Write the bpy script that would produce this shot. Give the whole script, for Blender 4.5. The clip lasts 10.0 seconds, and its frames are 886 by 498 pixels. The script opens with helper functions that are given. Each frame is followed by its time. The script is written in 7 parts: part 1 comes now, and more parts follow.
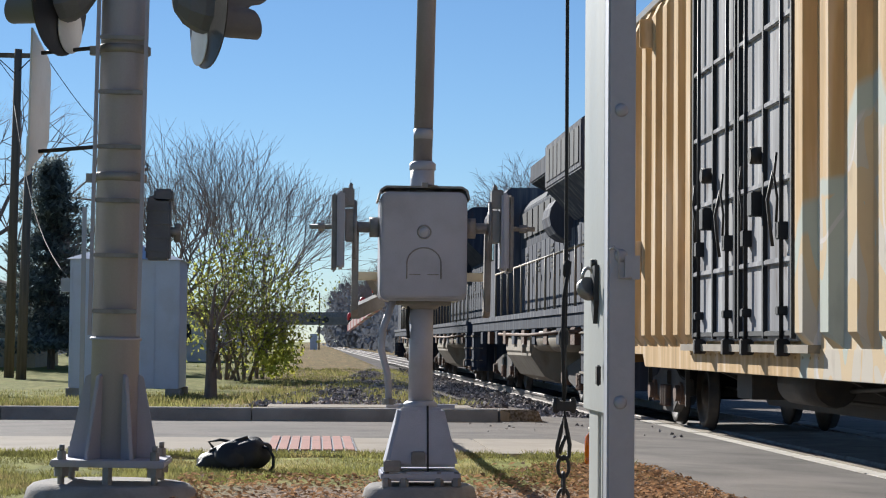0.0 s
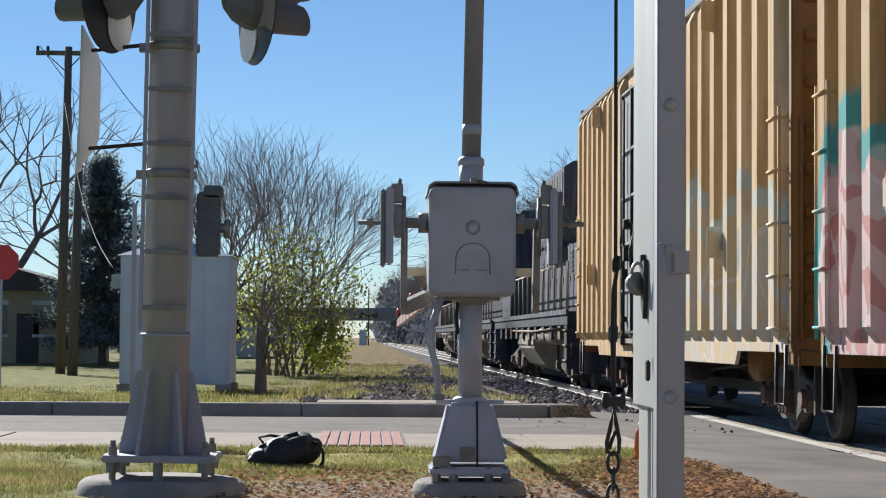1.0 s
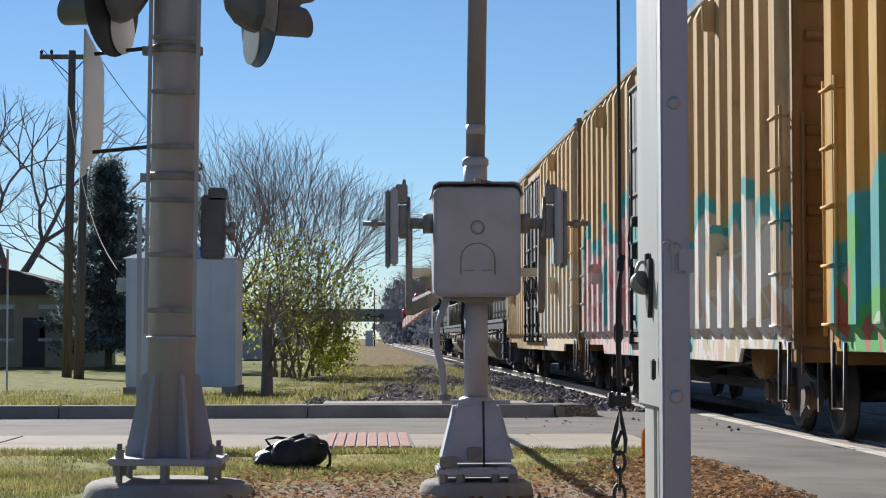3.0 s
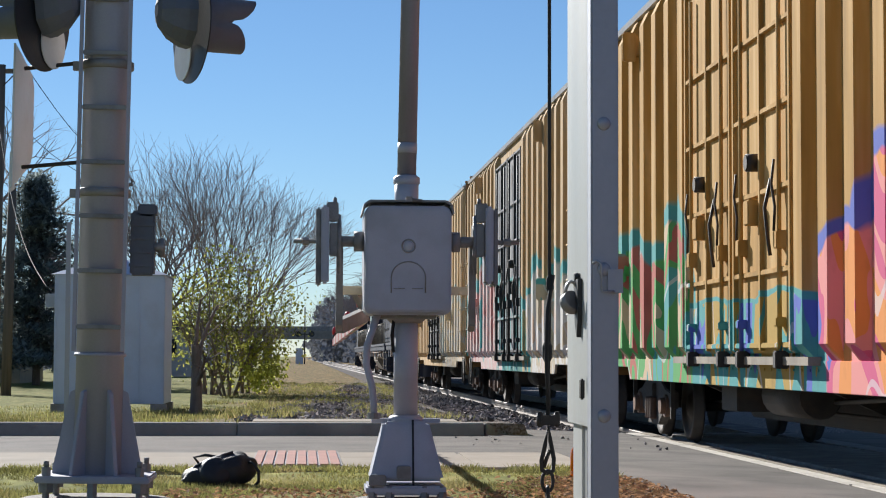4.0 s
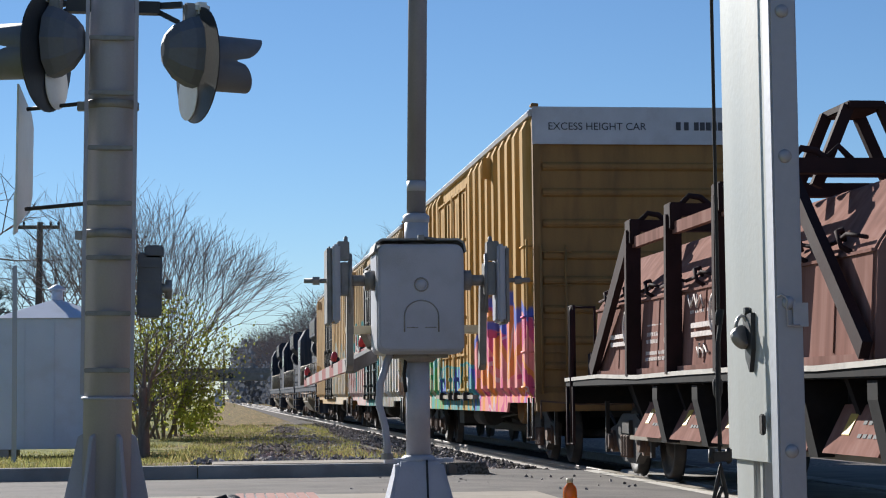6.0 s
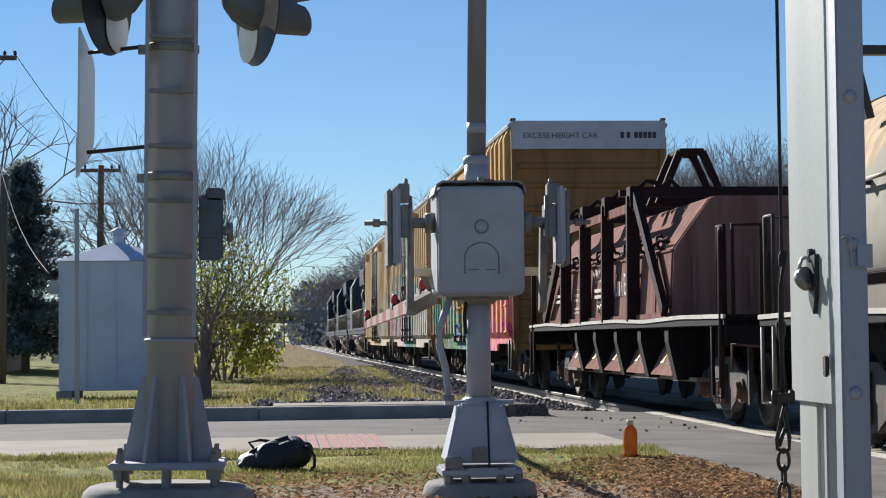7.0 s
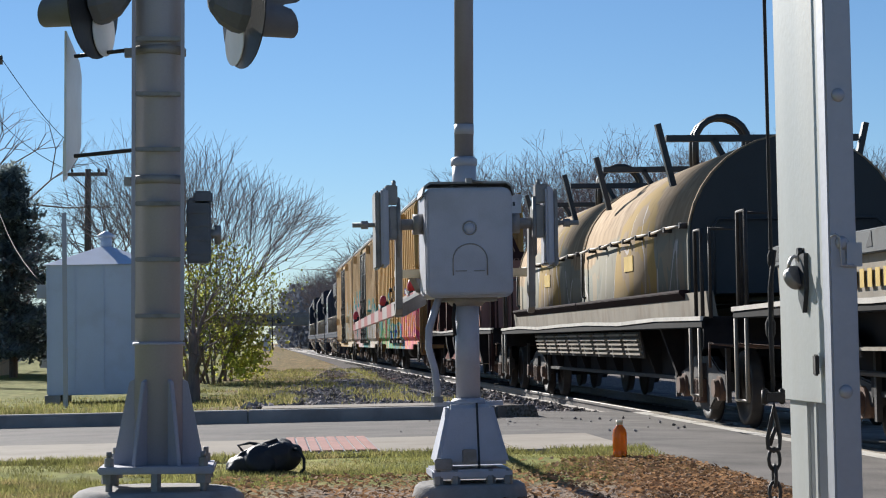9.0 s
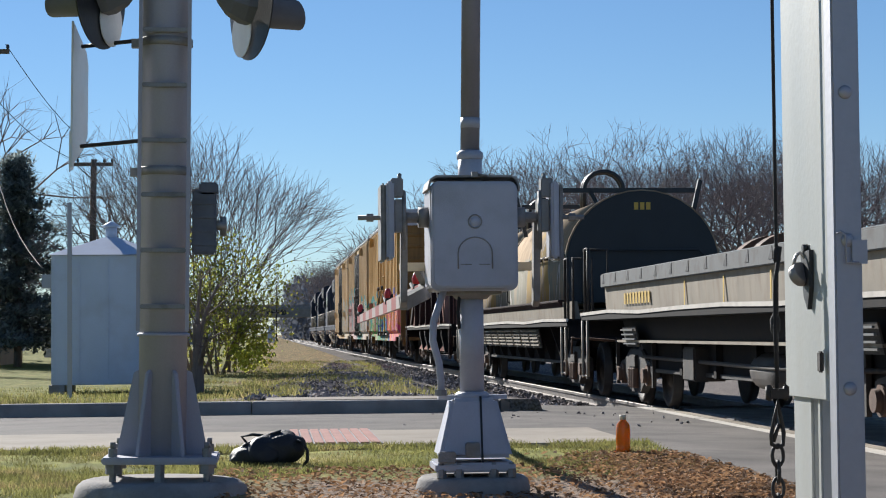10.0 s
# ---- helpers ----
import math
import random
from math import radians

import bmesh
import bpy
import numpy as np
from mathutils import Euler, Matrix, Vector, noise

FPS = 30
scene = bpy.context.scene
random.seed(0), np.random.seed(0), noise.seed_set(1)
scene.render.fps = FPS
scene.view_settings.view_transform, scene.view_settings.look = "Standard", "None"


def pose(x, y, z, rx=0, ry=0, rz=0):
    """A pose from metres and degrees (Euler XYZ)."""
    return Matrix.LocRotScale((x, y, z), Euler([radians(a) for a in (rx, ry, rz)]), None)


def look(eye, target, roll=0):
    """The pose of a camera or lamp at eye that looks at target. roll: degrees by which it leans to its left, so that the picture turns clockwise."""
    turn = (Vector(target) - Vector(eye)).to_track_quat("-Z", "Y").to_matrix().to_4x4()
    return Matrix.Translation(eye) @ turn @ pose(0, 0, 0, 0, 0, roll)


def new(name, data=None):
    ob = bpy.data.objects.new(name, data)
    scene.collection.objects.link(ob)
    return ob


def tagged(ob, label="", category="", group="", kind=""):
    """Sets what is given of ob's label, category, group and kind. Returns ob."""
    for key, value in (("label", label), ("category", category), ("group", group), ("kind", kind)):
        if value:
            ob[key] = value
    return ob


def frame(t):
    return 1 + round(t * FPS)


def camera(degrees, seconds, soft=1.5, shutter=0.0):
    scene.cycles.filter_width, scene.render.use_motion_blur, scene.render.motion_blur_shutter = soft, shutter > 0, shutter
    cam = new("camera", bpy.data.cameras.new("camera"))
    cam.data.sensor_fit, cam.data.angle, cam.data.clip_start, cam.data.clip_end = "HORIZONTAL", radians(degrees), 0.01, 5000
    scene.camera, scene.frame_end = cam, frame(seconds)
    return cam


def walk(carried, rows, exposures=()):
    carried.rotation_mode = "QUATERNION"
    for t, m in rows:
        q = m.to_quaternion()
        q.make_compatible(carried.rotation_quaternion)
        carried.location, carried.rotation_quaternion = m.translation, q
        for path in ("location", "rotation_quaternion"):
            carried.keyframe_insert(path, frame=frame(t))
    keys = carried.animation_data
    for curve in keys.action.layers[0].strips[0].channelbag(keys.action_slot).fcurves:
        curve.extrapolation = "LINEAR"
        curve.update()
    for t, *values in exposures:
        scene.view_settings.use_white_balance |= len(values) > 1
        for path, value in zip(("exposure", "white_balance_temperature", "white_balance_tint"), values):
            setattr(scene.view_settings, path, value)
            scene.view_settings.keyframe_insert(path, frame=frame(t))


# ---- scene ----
cam = camera(25.6, 10.0, soft=1.1)
PATH = [
    (0, (0.032, 0.027, 1.075), (0.159, 2.02, 1.171), 0.5),
    (0.5, (0.032, 0.024, 1.075), (0.124, 2.02, 1.168), 0.5),
    (1, (0.032, 0.027, 1.075), (0.109, 2.023, 1.166), 0.4),
    (1.5, (0.036, 0.034, 1.074), (0.108, 2.031, 1.164), 0.3),
    (2, (0.035, 0.034, 1.076), (0.106, 2.031, 1.164), 0.1),
    (3.5, (0.035, 0.034, 1.076), (0.113, 2.03, 1.173), -0.3),
    (4, (0.037, 0.03, 1.077), (0.179, 2.022, 1.187), 0.2),
    (4.2, (0.019, 0.021, 1.088), (0.206, 2.009, 1.208), 0.4),
    (4.5, (-0.092, 0.019, 1.135), (0.171, 1.997, 1.273), 0.5),
    (4.8, (-0.246, 0.02, 1.156), (0.085, 1.986, 1.313), -0.0),
    (5, (-0.324, 0.06, 1.142), (0.026, 2.022, 1.315), 0.3),
    (5.2, (-0.395, 0.098, 1.151), (-0.044, 2.059, 1.328), -0.3),
    (5.5, (-0.477, 0.095, 1.1), (-0.159, 2.061, 1.282), -0.4),
    (5.8, (-0.506, 0.135, 1.081), (-0.243, 2.11, 1.248), -0.6),
    (6, (-0.516, 0.143, 1.076), (-0.287, 2.124, 1.226), -0.6),
    (6.2, (-0.516, 0.134, 1.073), (-0.313, 2.12, 1.207), -0.6),
    (7.5, (-0.526, 0.147, 1.076), (-0.36, 2.138, 1.16), -0.6),
    (8, (-0.526, 0.146, 1.076), (-0.355, 2.136, 1.163), -0.8),
    (8.5, (-0.526, 0.146, 1.075), (-0.347, 2.136, 1.168), -1.0),
    (9, (-0.525, 0.149, 1.075), (-0.344, 2.139, 1.168), -1.0),
    (9.5, (-0.525, 0.15, 1.076), (-0.347, 2.14, 1.165), -0.7),
    (10, (-0.527, 0.145, 1.076), (-0.351, 2.136, 1.162), -0.5),
]
walk(cam, [(t, look(eye, target, roll)) for t, eye, target, roll in PATH],
     exposures=[(0.0, 0.7, 6050, 10), (10.0, 0.7, 6050, 10)])

# ---- world, sun, exposure ----
SUN_AZ, SUN_EL = radians(-23), radians(25)      # azimuth from +y, negative towards -x
world = bpy.data.worlds.new("sky")
scene.world = world
world.use_nodes = True
wn = world.node_tree
wn.nodes.clear()
sky = wn.nodes.new("ShaderNodeTexSky")
sky.sky_type, sky.sun_disc = "NISHITA", False
sky.sun_elevation, sky.sun_rotation = SUN_EL, SUN_AZ
sky.air_density, sky.dust_density, sky.ozone_density = 0.9, 0.0, 5.0
bg = wn.nodes.new("ShaderNodeBackground")
bg.inputs["Strength"].default_value = 0.055
wo = wn.nodes.new("ShaderNodeOutputWorld")
wn.links.new(sky.outputs[0], bg.inputs[0])
wn.links.new(bg.outputs[0], wo.inputs[0])
sun_data = bpy.data.lights.new("sun", "SUN")
sun_data.energy, sun_data.angle, sun_data.color = 5.0, radians(0.53), (1.0, 0.93, 0.82)
sun = new("sun", sun_data)
sun_from = Vector((math.sin(SUN_AZ) * math.cos(SUN_EL), math.cos(SUN_AZ) * math.cos(SUN_EL), math.sin(SUN_EL)))
sun.matrix_world = look(sun_from * 60, (0, 0, 0))


# ---- materials ----
def nodes_of(name):
    m = bpy.data.materials.new(name)
    m.use_nodes = True
    nt = m.node_tree
    bsdf = nt.nodes["Principled BSDF"]
    return m, nt, bsdf


def link(nt, a, b):
    nt.links.new(a, b)


def noise_node(nt, scale, detail=4.0, stretch=(1, 1, 1), coord="Object"):
    tc = nt.nodes.new("ShaderNodeTexCoord")
    mp = nt.nodes.new("ShaderNodeMapping")
    mp.inputs["Scale"].default_value = stretch
    nz = nt.nodes.new("ShaderNodeTexNoise")
    nz.inputs["Scale"].default_value, nz.inputs["Detail"].default_value = scale, detail
    link(nt, tc.outputs[coord], mp.inputs[0])
    link(nt, mp.outputs[0], nz.inputs["Vector"])
    return nz


def ramp_node(nt, fac, stops, constant=False):
    r = nt.nodes.new("ShaderNodeValToRGB")
    if constant:
        r.color_ramp.interpolation = "CONSTANT"
    el = r.color_ramp.elements
    while len(el) < len(stops):
        el.new(0.5)
    for e, (p, c) in zip(el, stops):
        e.position, e.color = p, (*c[:3], 1)
    link(nt, fac, r.inputs[0])
    return r


def mix_node(nt, fac, a, b, kind="MIX"):
    m = nt.nodes.new("ShaderNodeMix")
    m.data_type, m.blend_type = "RGBA", kind
    for sock, v in ((m.inputs[0], fac), (m.inputs[6], a), (m.inputs[7], b)):
        if isinstance(v, (int, float)):
            sock.default_value = v
        elif isinstance(v, tuple):
            sock.default_value = (*v[:3], 1)
        else:
            link(nt, v, sock)
    return m.outputs[2]


def math_node(nt, op, a, b=0.0, c=0.0, clamp=False):
    m = nt.nodes.new("ShaderNodeMath")
    m.operation, m.use_clamp = op, clamp
    for sock, v in zip(m.inputs, (a, b, c)):
        if isinstance(v, (int, float)):
            sock.default_value = v
        else:
            link(nt, v, sock)
    return m.outputs[0]


def bump_on(nt, bsdf, height, strength, dist=0.01):
    b = nt.nodes.new("ShaderNodeBump")
    b.inputs["Strength"].default_value, b.inputs["Distance"].default_value = strength, dist
    link(nt, height, b.inputs["Height"])
    link(nt, b.outputs[0], bsdf.inputs["Normal"])


def surface(name, color, rough=0.6, metal=0.0, vary=0.25, scale=3.0, grain=60.0, dirt=None, dirt_amount=0.3,
            bump=0.15, stretch=(1, 1, 1), per_object=0.0, per_island=0.0, through_light=0.0, gloss=0.5):
    """A worn surface: colour varied at two scales, blotches of dirt, fine relief."""
    m, nt, bsdf = nodes_of(name)
    big, fine = noise_node(nt, scale, 5, stretch), noise_node(nt, grain, 3)
    dark = tuple(c * (1 - vary) for c in color)
    light = tuple(min(1, c * (1 + vary)) for c in color)
    col = ramp_node(nt, big.outputs[0], [(0.3, dark), (0.7, light)]).outputs[0]
    f = math_node(nt, "MULTIPLY_ADD", fine.outputs[0], 0.5 * vary + 0.1, 1 - 0.25 * vary - 0.05)
    g = nt.nodes.new("ShaderNodeCombineColor")
    for i in range(3):
        link(nt, f, g.inputs[i])
    col = mix_node(nt, 1.0, col, g.outputs[0], "MULTIPLY")
    if dirt:
        dn = noise_node(nt, scale * 1.7, 8, stretch)
        mask = ramp_node(nt, dn.outputs[0], [(0.5, (0, 0, 0)), (0.72, (1, 1, 1))]).outputs[0]
        col = mix_node(nt, math_node(nt, "MULTIPLY", mask, dirt_amount), col, dirt)
    if per_object or per_island:
        src = nt.nodes.new("ShaderNodeObjectInfo").outputs["Random"] if per_object else nt.nodes.new("ShaderNodeNewGeometry").outputs["Random Per Island"]
        k = per_object or per_island
        hv = nt.nodes.new("ShaderNodeHueSaturation")
        link(nt, math_node(nt, "MULTIPLY_ADD", src, 2 * k, 1 - k), hv.inputs["Value"])
        link(nt, col, hv.inputs["Color"])
        col = hv.outputs[0]
    link(nt, col, bsdf.inputs["Base Color"])
    r = math_node(nt, "MULTIPLY_ADD", big.outputs[0], 0.3, rough - 0.15, clamp=True)
    link(nt, r, bsdf.inputs["Roughness"])
    bsdf.inputs["Metallic"].default_value = metal
    bsdf.inputs["Specular IOR Level"].default_value = gloss
    if through_light:
        tr, mx = nt.nodes.new("ShaderNodeBsdfTranslucent"), nt.nodes.new("ShaderNodeMixShader")
        mx.inputs[0].default_value = through_light
        link(nt, col, tr.inputs[0])
        link(nt, bsdf.outputs[0], mx.inputs[1])
        link(nt, tr.outputs[0], mx.inputs[2])
        link(nt, mx.outputs[0], nt.nodes["Material Output"].inputs[0])
    if bump:
        bump_on(nt, bsdf, fine.outputs[0], bump)
    return m


def car_paint(name, color, fade, patches=(), rust=0.35, rough=0.8, gloss=0.12):
    """Railcar paint with streaks and, in patches (y0, y1, top, colours), layers of sprayed paint over it."""
    m, nt, bsdf = nodes_of(name)
    streak, fine = noise_node(nt, 2.0, 6, (3.0, 3.0, 0.25)), noise_node(nt, 40, 3)
    col = ramp_node(nt, streak.outputs[0], [(0.3, tuple(c * 0.75 for c in color)), (0.5, color), (0.72, fade)]).outputs[0]
    tc = nt.nodes.new("ShaderNodeTexCoord")
    sep = nt.nodes.new("ShaderNodeSeparateXYZ")
    link(nt, tc.outputs["Object"], sep.inputs[0])
    y, z = sep.outputs[1], sep.outputs[2]
    wob = math_node(nt, "MULTIPLY_ADD", noise_node(nt, 1.6, 2).outputs[0], 0.9, -0.45)
    for n, (y0, y1, top, colours) in enumerate(patches):
        # letters with rounded heads side by side
        count = max(1, min(5, round((y1 - y0) / 1.15)))
        step, d = (y1 - y0) / count, None
        for i in range(count):
            yc, zc, high = y0 + step * (i + 0.5), 1.35, top - 1.35 + 0.28 * math.sin(2.7 * i + n)
            dy = math_node(nt, "MULTIPLY", math_node(nt, "SUBTRACT", y, yc), 1 / (0.78 * step))
            dz = math_node(nt, "MULTIPLY", math_node(nt, "MAXIMUM", math_node(nt, "SUBTRACT", z, zc), 0.0), 1 / max(0.2, high))
            e = math_node(nt, "ADD", math_node(nt, "POWER", math_node(nt, "ABSOLUTE", dy), 2.0), math_node(nt, "POWER", dz, 2.0))
            d = e if d is None else math_node(nt, "MINIMUM", d, e)
        d = math_node(nt, "ADD", d, wob)
        mask = math_node(nt, "MULTIPLY", math_node(nt, "SUBTRACT", 1.0, d), 14.0, clamp=True)
        fringe = math_node(nt, "MULTIPLY", math_node(nt, "SUBTRACT", 1.42, d), 8.0, clamp=True)
        col = mix_node(nt, fringe, col, colours[0])
        swirl = noise_node(nt, 0.8 + 0.12 * n, 1.6, (1.0, 1.0, 0.45))
        swirl.inputs["Distortion"].default_value = 1.6
        stops = [(0.0 if i == 0 else 0.3 + 0.42 * i / len(colours), c) for i, c in enumerate(colours)]
        spray = ramp_node(nt, swirl.outputs[0], stops, True).outputs[0]
        line = ramp_node(nt, noise_node(nt, 1.1, 0.5, (1.0, 1.0, 0.6)).outputs[0], [(0.0, (0, 0, 0)), (0.485, (1, 1, 1)), (0.505, (0, 0, 0))], True).outputs[0]
        spray = mix_node(nt, math_node(nt, "MULTIPLY", line, 0.6), spray, (0.66, 0.62, 0.62))
        col = mix_node(nt, mask, col, spray)
    rn = noise_node(nt, 5, 8, (1, 1, 0.4))
    rmask = ramp_node(nt, rn.outputs[0], [(0.58, (0, 0, 0)), (0.75, (1, 1, 1))]).outputs[0]
    col = mix_node(nt, math_node(nt, "MULTIPLY", rmask, rust), col, (0.10, 0.055, 0.035))
    link(nt, col, bsdf.inputs["Base Color"])
    bsdf.inputs["Roughness"].default_value, bsdf.inputs["Specular IOR Level"].default_value = rough, gloss
    bump_on(nt, bsdf, fine.outputs[0], 0.1)
    return m


MAT = {}
MAT["mast_metal"] = surface("weathered_aluminium", (0.26, 0.25, 0.275), 0.55, 0.2, 0.15, 2.0, 80, (0.16, 0.135, 0.13), 0.35, 0.12, (2, 2, 0.4))
MAT["pole_metal"] = surface("weathered_pole_metal", (0.40, 0.395, 0.45), 0.6, 0.1, 0.12, 1.5, 80, (0.26, 0.225, 0.225), 0.3, 0.12, (2, 2, 0.3))
MAT["casting"] = surface("grey_painted_casting", (0.43, 0.435, 0.49), 0.5, 0.1, 0.09, 3, 120, (0.26, 0.245, 0.24), 0.3, 0.15)
MAT["casting_dark"] = surface("aged_casting", (0.27, 0.26, 0.25), 0.55, 0.3, 0.2, 6, 90, (0.10, 0.08, 0.06), 0.5, 0.2)
MAT["white_steel"] = surface("white_painted_steel", (0.40, 0.41, 0.395), 0.45, 0.1, 0.06, 1.5, 60, (0.36, 0.33, 0.28), 0.3, 0.05, (3, 3, 0.3))
MAT["grey_steel"] = surface("galvanised_steel", (0.38, 0.39, 0.43), 0.5, 0.35, 0.08, 2.0, 60, (0.25, 0.24, 0.23), 0.25, 0.08, (2, 2, 0.3))
MAT["black_paint"] = surface("black_paint", (0.022, 0.024, 0.027), 0.5, 0.0, 0.3, 4, 60, (0.05, 0.045, 0.04), 0.4)
MAT["lamp_grey"] = surface("dull_grey_lamp_paint", (0.13, 0.14, 0.165), 0.6, 0.0, 0.15, 4, 60, (0.08, 0.075, 0.07), 0.3, 0.03)
MAT["soot"] = surface("sooty_black_steel", (0.016, 0.015, 0.016), 0.85, 0.0, 0.4, 4, 60, (0.035, 0.026, 0.02), 0.4, 0.1, gloss=0.15)
MAT["bed"] = surface("packed_grey_ballast", (0.135, 0.12, 0.112), 0.95, 0, 0.4, 1.5, 25, (0.06, 0.053, 0.048), 0.6, 0.8, gloss=0.05)
# Cool blue-grey colour stands in for distance haze over the brush and hedge.
MAT["far_brush"] = surface("haze_tinted_far_brush", (0.20, 0.215, 0.25), 0.9, 0, 0.2, 0.5, 4, through_light=0.2, gloss=0.05)
MAT["rubber"] = surface("black_rope", (0.018, 0.018, 0.02), 0.85, 0, 0.3, 30, 300)
MAT["dark_steel"] = surface("grimy_steel", (0.045, 0.04, 0.037), 0.65, 0.3, 0.4, 5, 70, (0.09, 0.06, 0.04), 0.5, 0.3)
MAT["bright_steel"] = surface("polished_rail_steel", (0.40, 0.385, 0.37), 0.45, 0.8, 0.2, 5, 40)
MAT["rail_steel"] = surface("dull_rail_steel", (0.20, 0.175, 0.16), 0.55, 0.4, 0.25, 5, 40, (0.10, 0.07, 0.05), 0.5)
MAT["rust_steel"] = surface("rusty_steel", (0.12, 0.065, 0.04), 0.8, 0.1, 0.4, 4, 60, (0.05, 0.03, 0.025), 0.5, 0.3)
MAT["concrete"] = surface("pale_concrete", (0.36, 0.315, 0.26), 0.9, 0, 0.16, 1.2, 90, (0.22, 0.19, 0.155), 0.4, 0.35, per_object=0.08, gloss=0.15)
MAT["concrete_old"] = surface("stained_concrete", (0.30, 0.28, 0.26), 0.9, 0, 0.25, 3, 60, (0.14, 0.12, 0.10), 0.5, 0.5)
MAT["kerb"] = surface("kerb_concrete", (0.30, 0.28, 0.26), 0.9, 0, 0.2, 2, 60, (0.16, 0.14, 0.13), 0.4, 0.4, per_object=0.08, gloss=0.15)
MAT["asphalt"] = surface("aged_asphalt", (0.175, 0.158, 0.143), 0.92, 0, 0.25, 0.9, 45, (0.09, 0.083, 0.078), 0.6, 0.9, gloss=0.2)
MAT["tactile"] = surface("brick_red_tactile_paving", (0.42, 0.22, 0.185), 0.85, 0, 0.15, 3, 80, (0.28, 0.22, 0.19), 0.3, 0.3, gloss=0.2)
MAT["bark"] = surface("grey_brown_bark", (0.22, 0.175, 0.155), 0.9, 0, 0.3, 6, 40, None, 0, 0.4, (2, 2, 0.4), through_light=0.1, gloss=0.2)
MAT["far_twigs"] = surface("grey_twigs", (0.30, 0.25, 0.24), 0.9, 0, 0.2, 2, 10, through_light=0.25, gloss=0.1)
MAT["pole_wood"] = surface("weathered_pole_timber", (0.13, 0.105, 0.085), 0.9, 0, 0.3, 3, 40, None, 0, 0.4, (4, 4, 0.2))
MAT["leaf_green"] = surface("yellow_green_leaves", (0.27, 0.29, 0.075), 0.6, 0, 0.35, 1.2, 8, (0.50, 0.40, 0.09), 0.7, 0, per_island=0.5, through_light=0.55, gloss=0.3)
MAT["leaf_bright"] = surface("bright_yellow_green_leaves", (0.45, 0.47, 0.09), 0.6, 0, 0.3, 1.2, 8, (0.55, 0.46, 0.1), 0.6, 0, per_island=0.4, through_light=0.6, gloss=0.3)
# Needle colour lightened and greyed to stand in for haze at this distance.
MAT["leaf_pine"] = surface("haze_paled_conifer_needles", (0.25, 0.29, 0.28), 0.75, 0, 0.3, 1.2, 8, None, 0, 0, per_island=0.5, through_light=0.7, gloss=0.2)
MAT["leaf_dead"] = surface("dead_brown_leaves", (0.37, 0.225, 0.125), 0.85, 0, 0.35, 3, 30, None, 0, 0, per_island=0.6, through_light=0.3, gloss=0.2)
MAT["grass_blade"] = surface("grass_blades", (0.25, 0.245, 0.085), 0.75, 0, 0.45, 1.6, 8, (0.44, 0.34, 0.17), 0.9, 0, per_island=0.45, through_light=0.45, gloss=0.2)
MAT["shed_metal"] = surface("pale_painted_sheet_metal", (0.55, 0.61, 0.73), 0.5, 0.05, 0.06, 1.5, 40, (0.38, 0.38, 0.40), 0.25, 0.05)
MAT["sign_white"] = surface("white_sign_face", (0.70, 0.70, 0.66), 0.4, 0, 0.05, 2, 40, (0.5, 0.45, 0.36), 0.3, 0.02)
MAT["red"] = surface("red_paint", (0.55, 0.035, 0.04), 0.4, 0, 0.1, 4, 60)
MAT["gate_red"] = surface("faded_red_stripe", (0.33, 0.075, 0.065), 0.5, 0, 0.15, 4, 60)
MAT["gate_white"] = surface("faded_white_stripe", (0.42, 0.36, 0.33), 0.5, 0, 0.1, 4, 60)
MAT["cream"] = surface("cream_paint", (0.72, 0.63, 0.45), 0.5, 0, 0.1, 4, 60)
MAT["house_tan"] = surface("tan_siding", (0.36, 0.29, 0.19), 0.8, 0, 0.1, 2, 40)
MAT["house_dark"] = surface("dark_shingle_roof", (0.07, 0.06, 0.06), 0.9, 0, 0.2, 2, 40)
MAT["house_white"] = surface("white_siding", (0.55, 0.53, 0.50), 0.8, 0, 0.1, 2, 40)
MAT["bag"] = surface("black_nylon", (0.013, 0.015, 0.02), 0.6, 0, 0.3, 12, 200, (0.03, 0.035, 0.045), 0.4, 0.4)
MAT["text_white"] = surface("stencilled_white_paint", (0.62, 0.54, 0.50), 0.7, 0, 0.2, 8, 60, (0.26, 0.16, 0.13), 0.45)
MAT["text_dark"] = surface("stencilled_dark_paint", (0.05, 0.05, 0.06), 0.6, 0, 0.1, 8, 60)
MAT["text_yellow"] = surface("stencilled_yellow_paint", (0.60, 0.40, 0.07), 0.6, 0, 0.1, 8, 60)
MAT["end_grey"] = surface("pale_grey_roof_paint", (0.50, 0.51, 0.55), 0.55, 0, 0.08, 2, 50, (0.3, 0.28, 0.27), 0.3)
# Pale tone of deck edges, also sunlight painted onto the crossing's outer strip.
MAT["pale_edge"] = surface("pale_edge_finish", (0.62, 0.58, 0.52), 0.9, 0, 0.12, 3, 60, (0.35, 0.32, 0.28), 0.4, 0.4, gloss=0.15)
MAT["glass"] = surface("dark_window_glass", (0.02, 0.025, 0.03), 0.12, 0, 0.1, 2, 10, bump=0)
MAT["stone"] = surface("crushed_grey_ballast", (0.28, 0.245, 0.23), 0.95, 0, 0.3, 4, 30, None, 0, 0.3, per_island=0.75, gloss=0.15)
MAT["tie"] = surface("creosoted_timber", (0.05, 0.04, 0.033), 0.9, 0, 0.3, 4, 40)
m_, nt_, b_ = nodes_of("orange_plastic")
b_.inputs["Base Color"].default_value = (0.85, 0.22, 0.01, 1)
b_.inputs["Roughness"].default_value, b_.inputs["Transmission Weight"].default_value = 0.2, 0.35
MAT["orange"] = m_

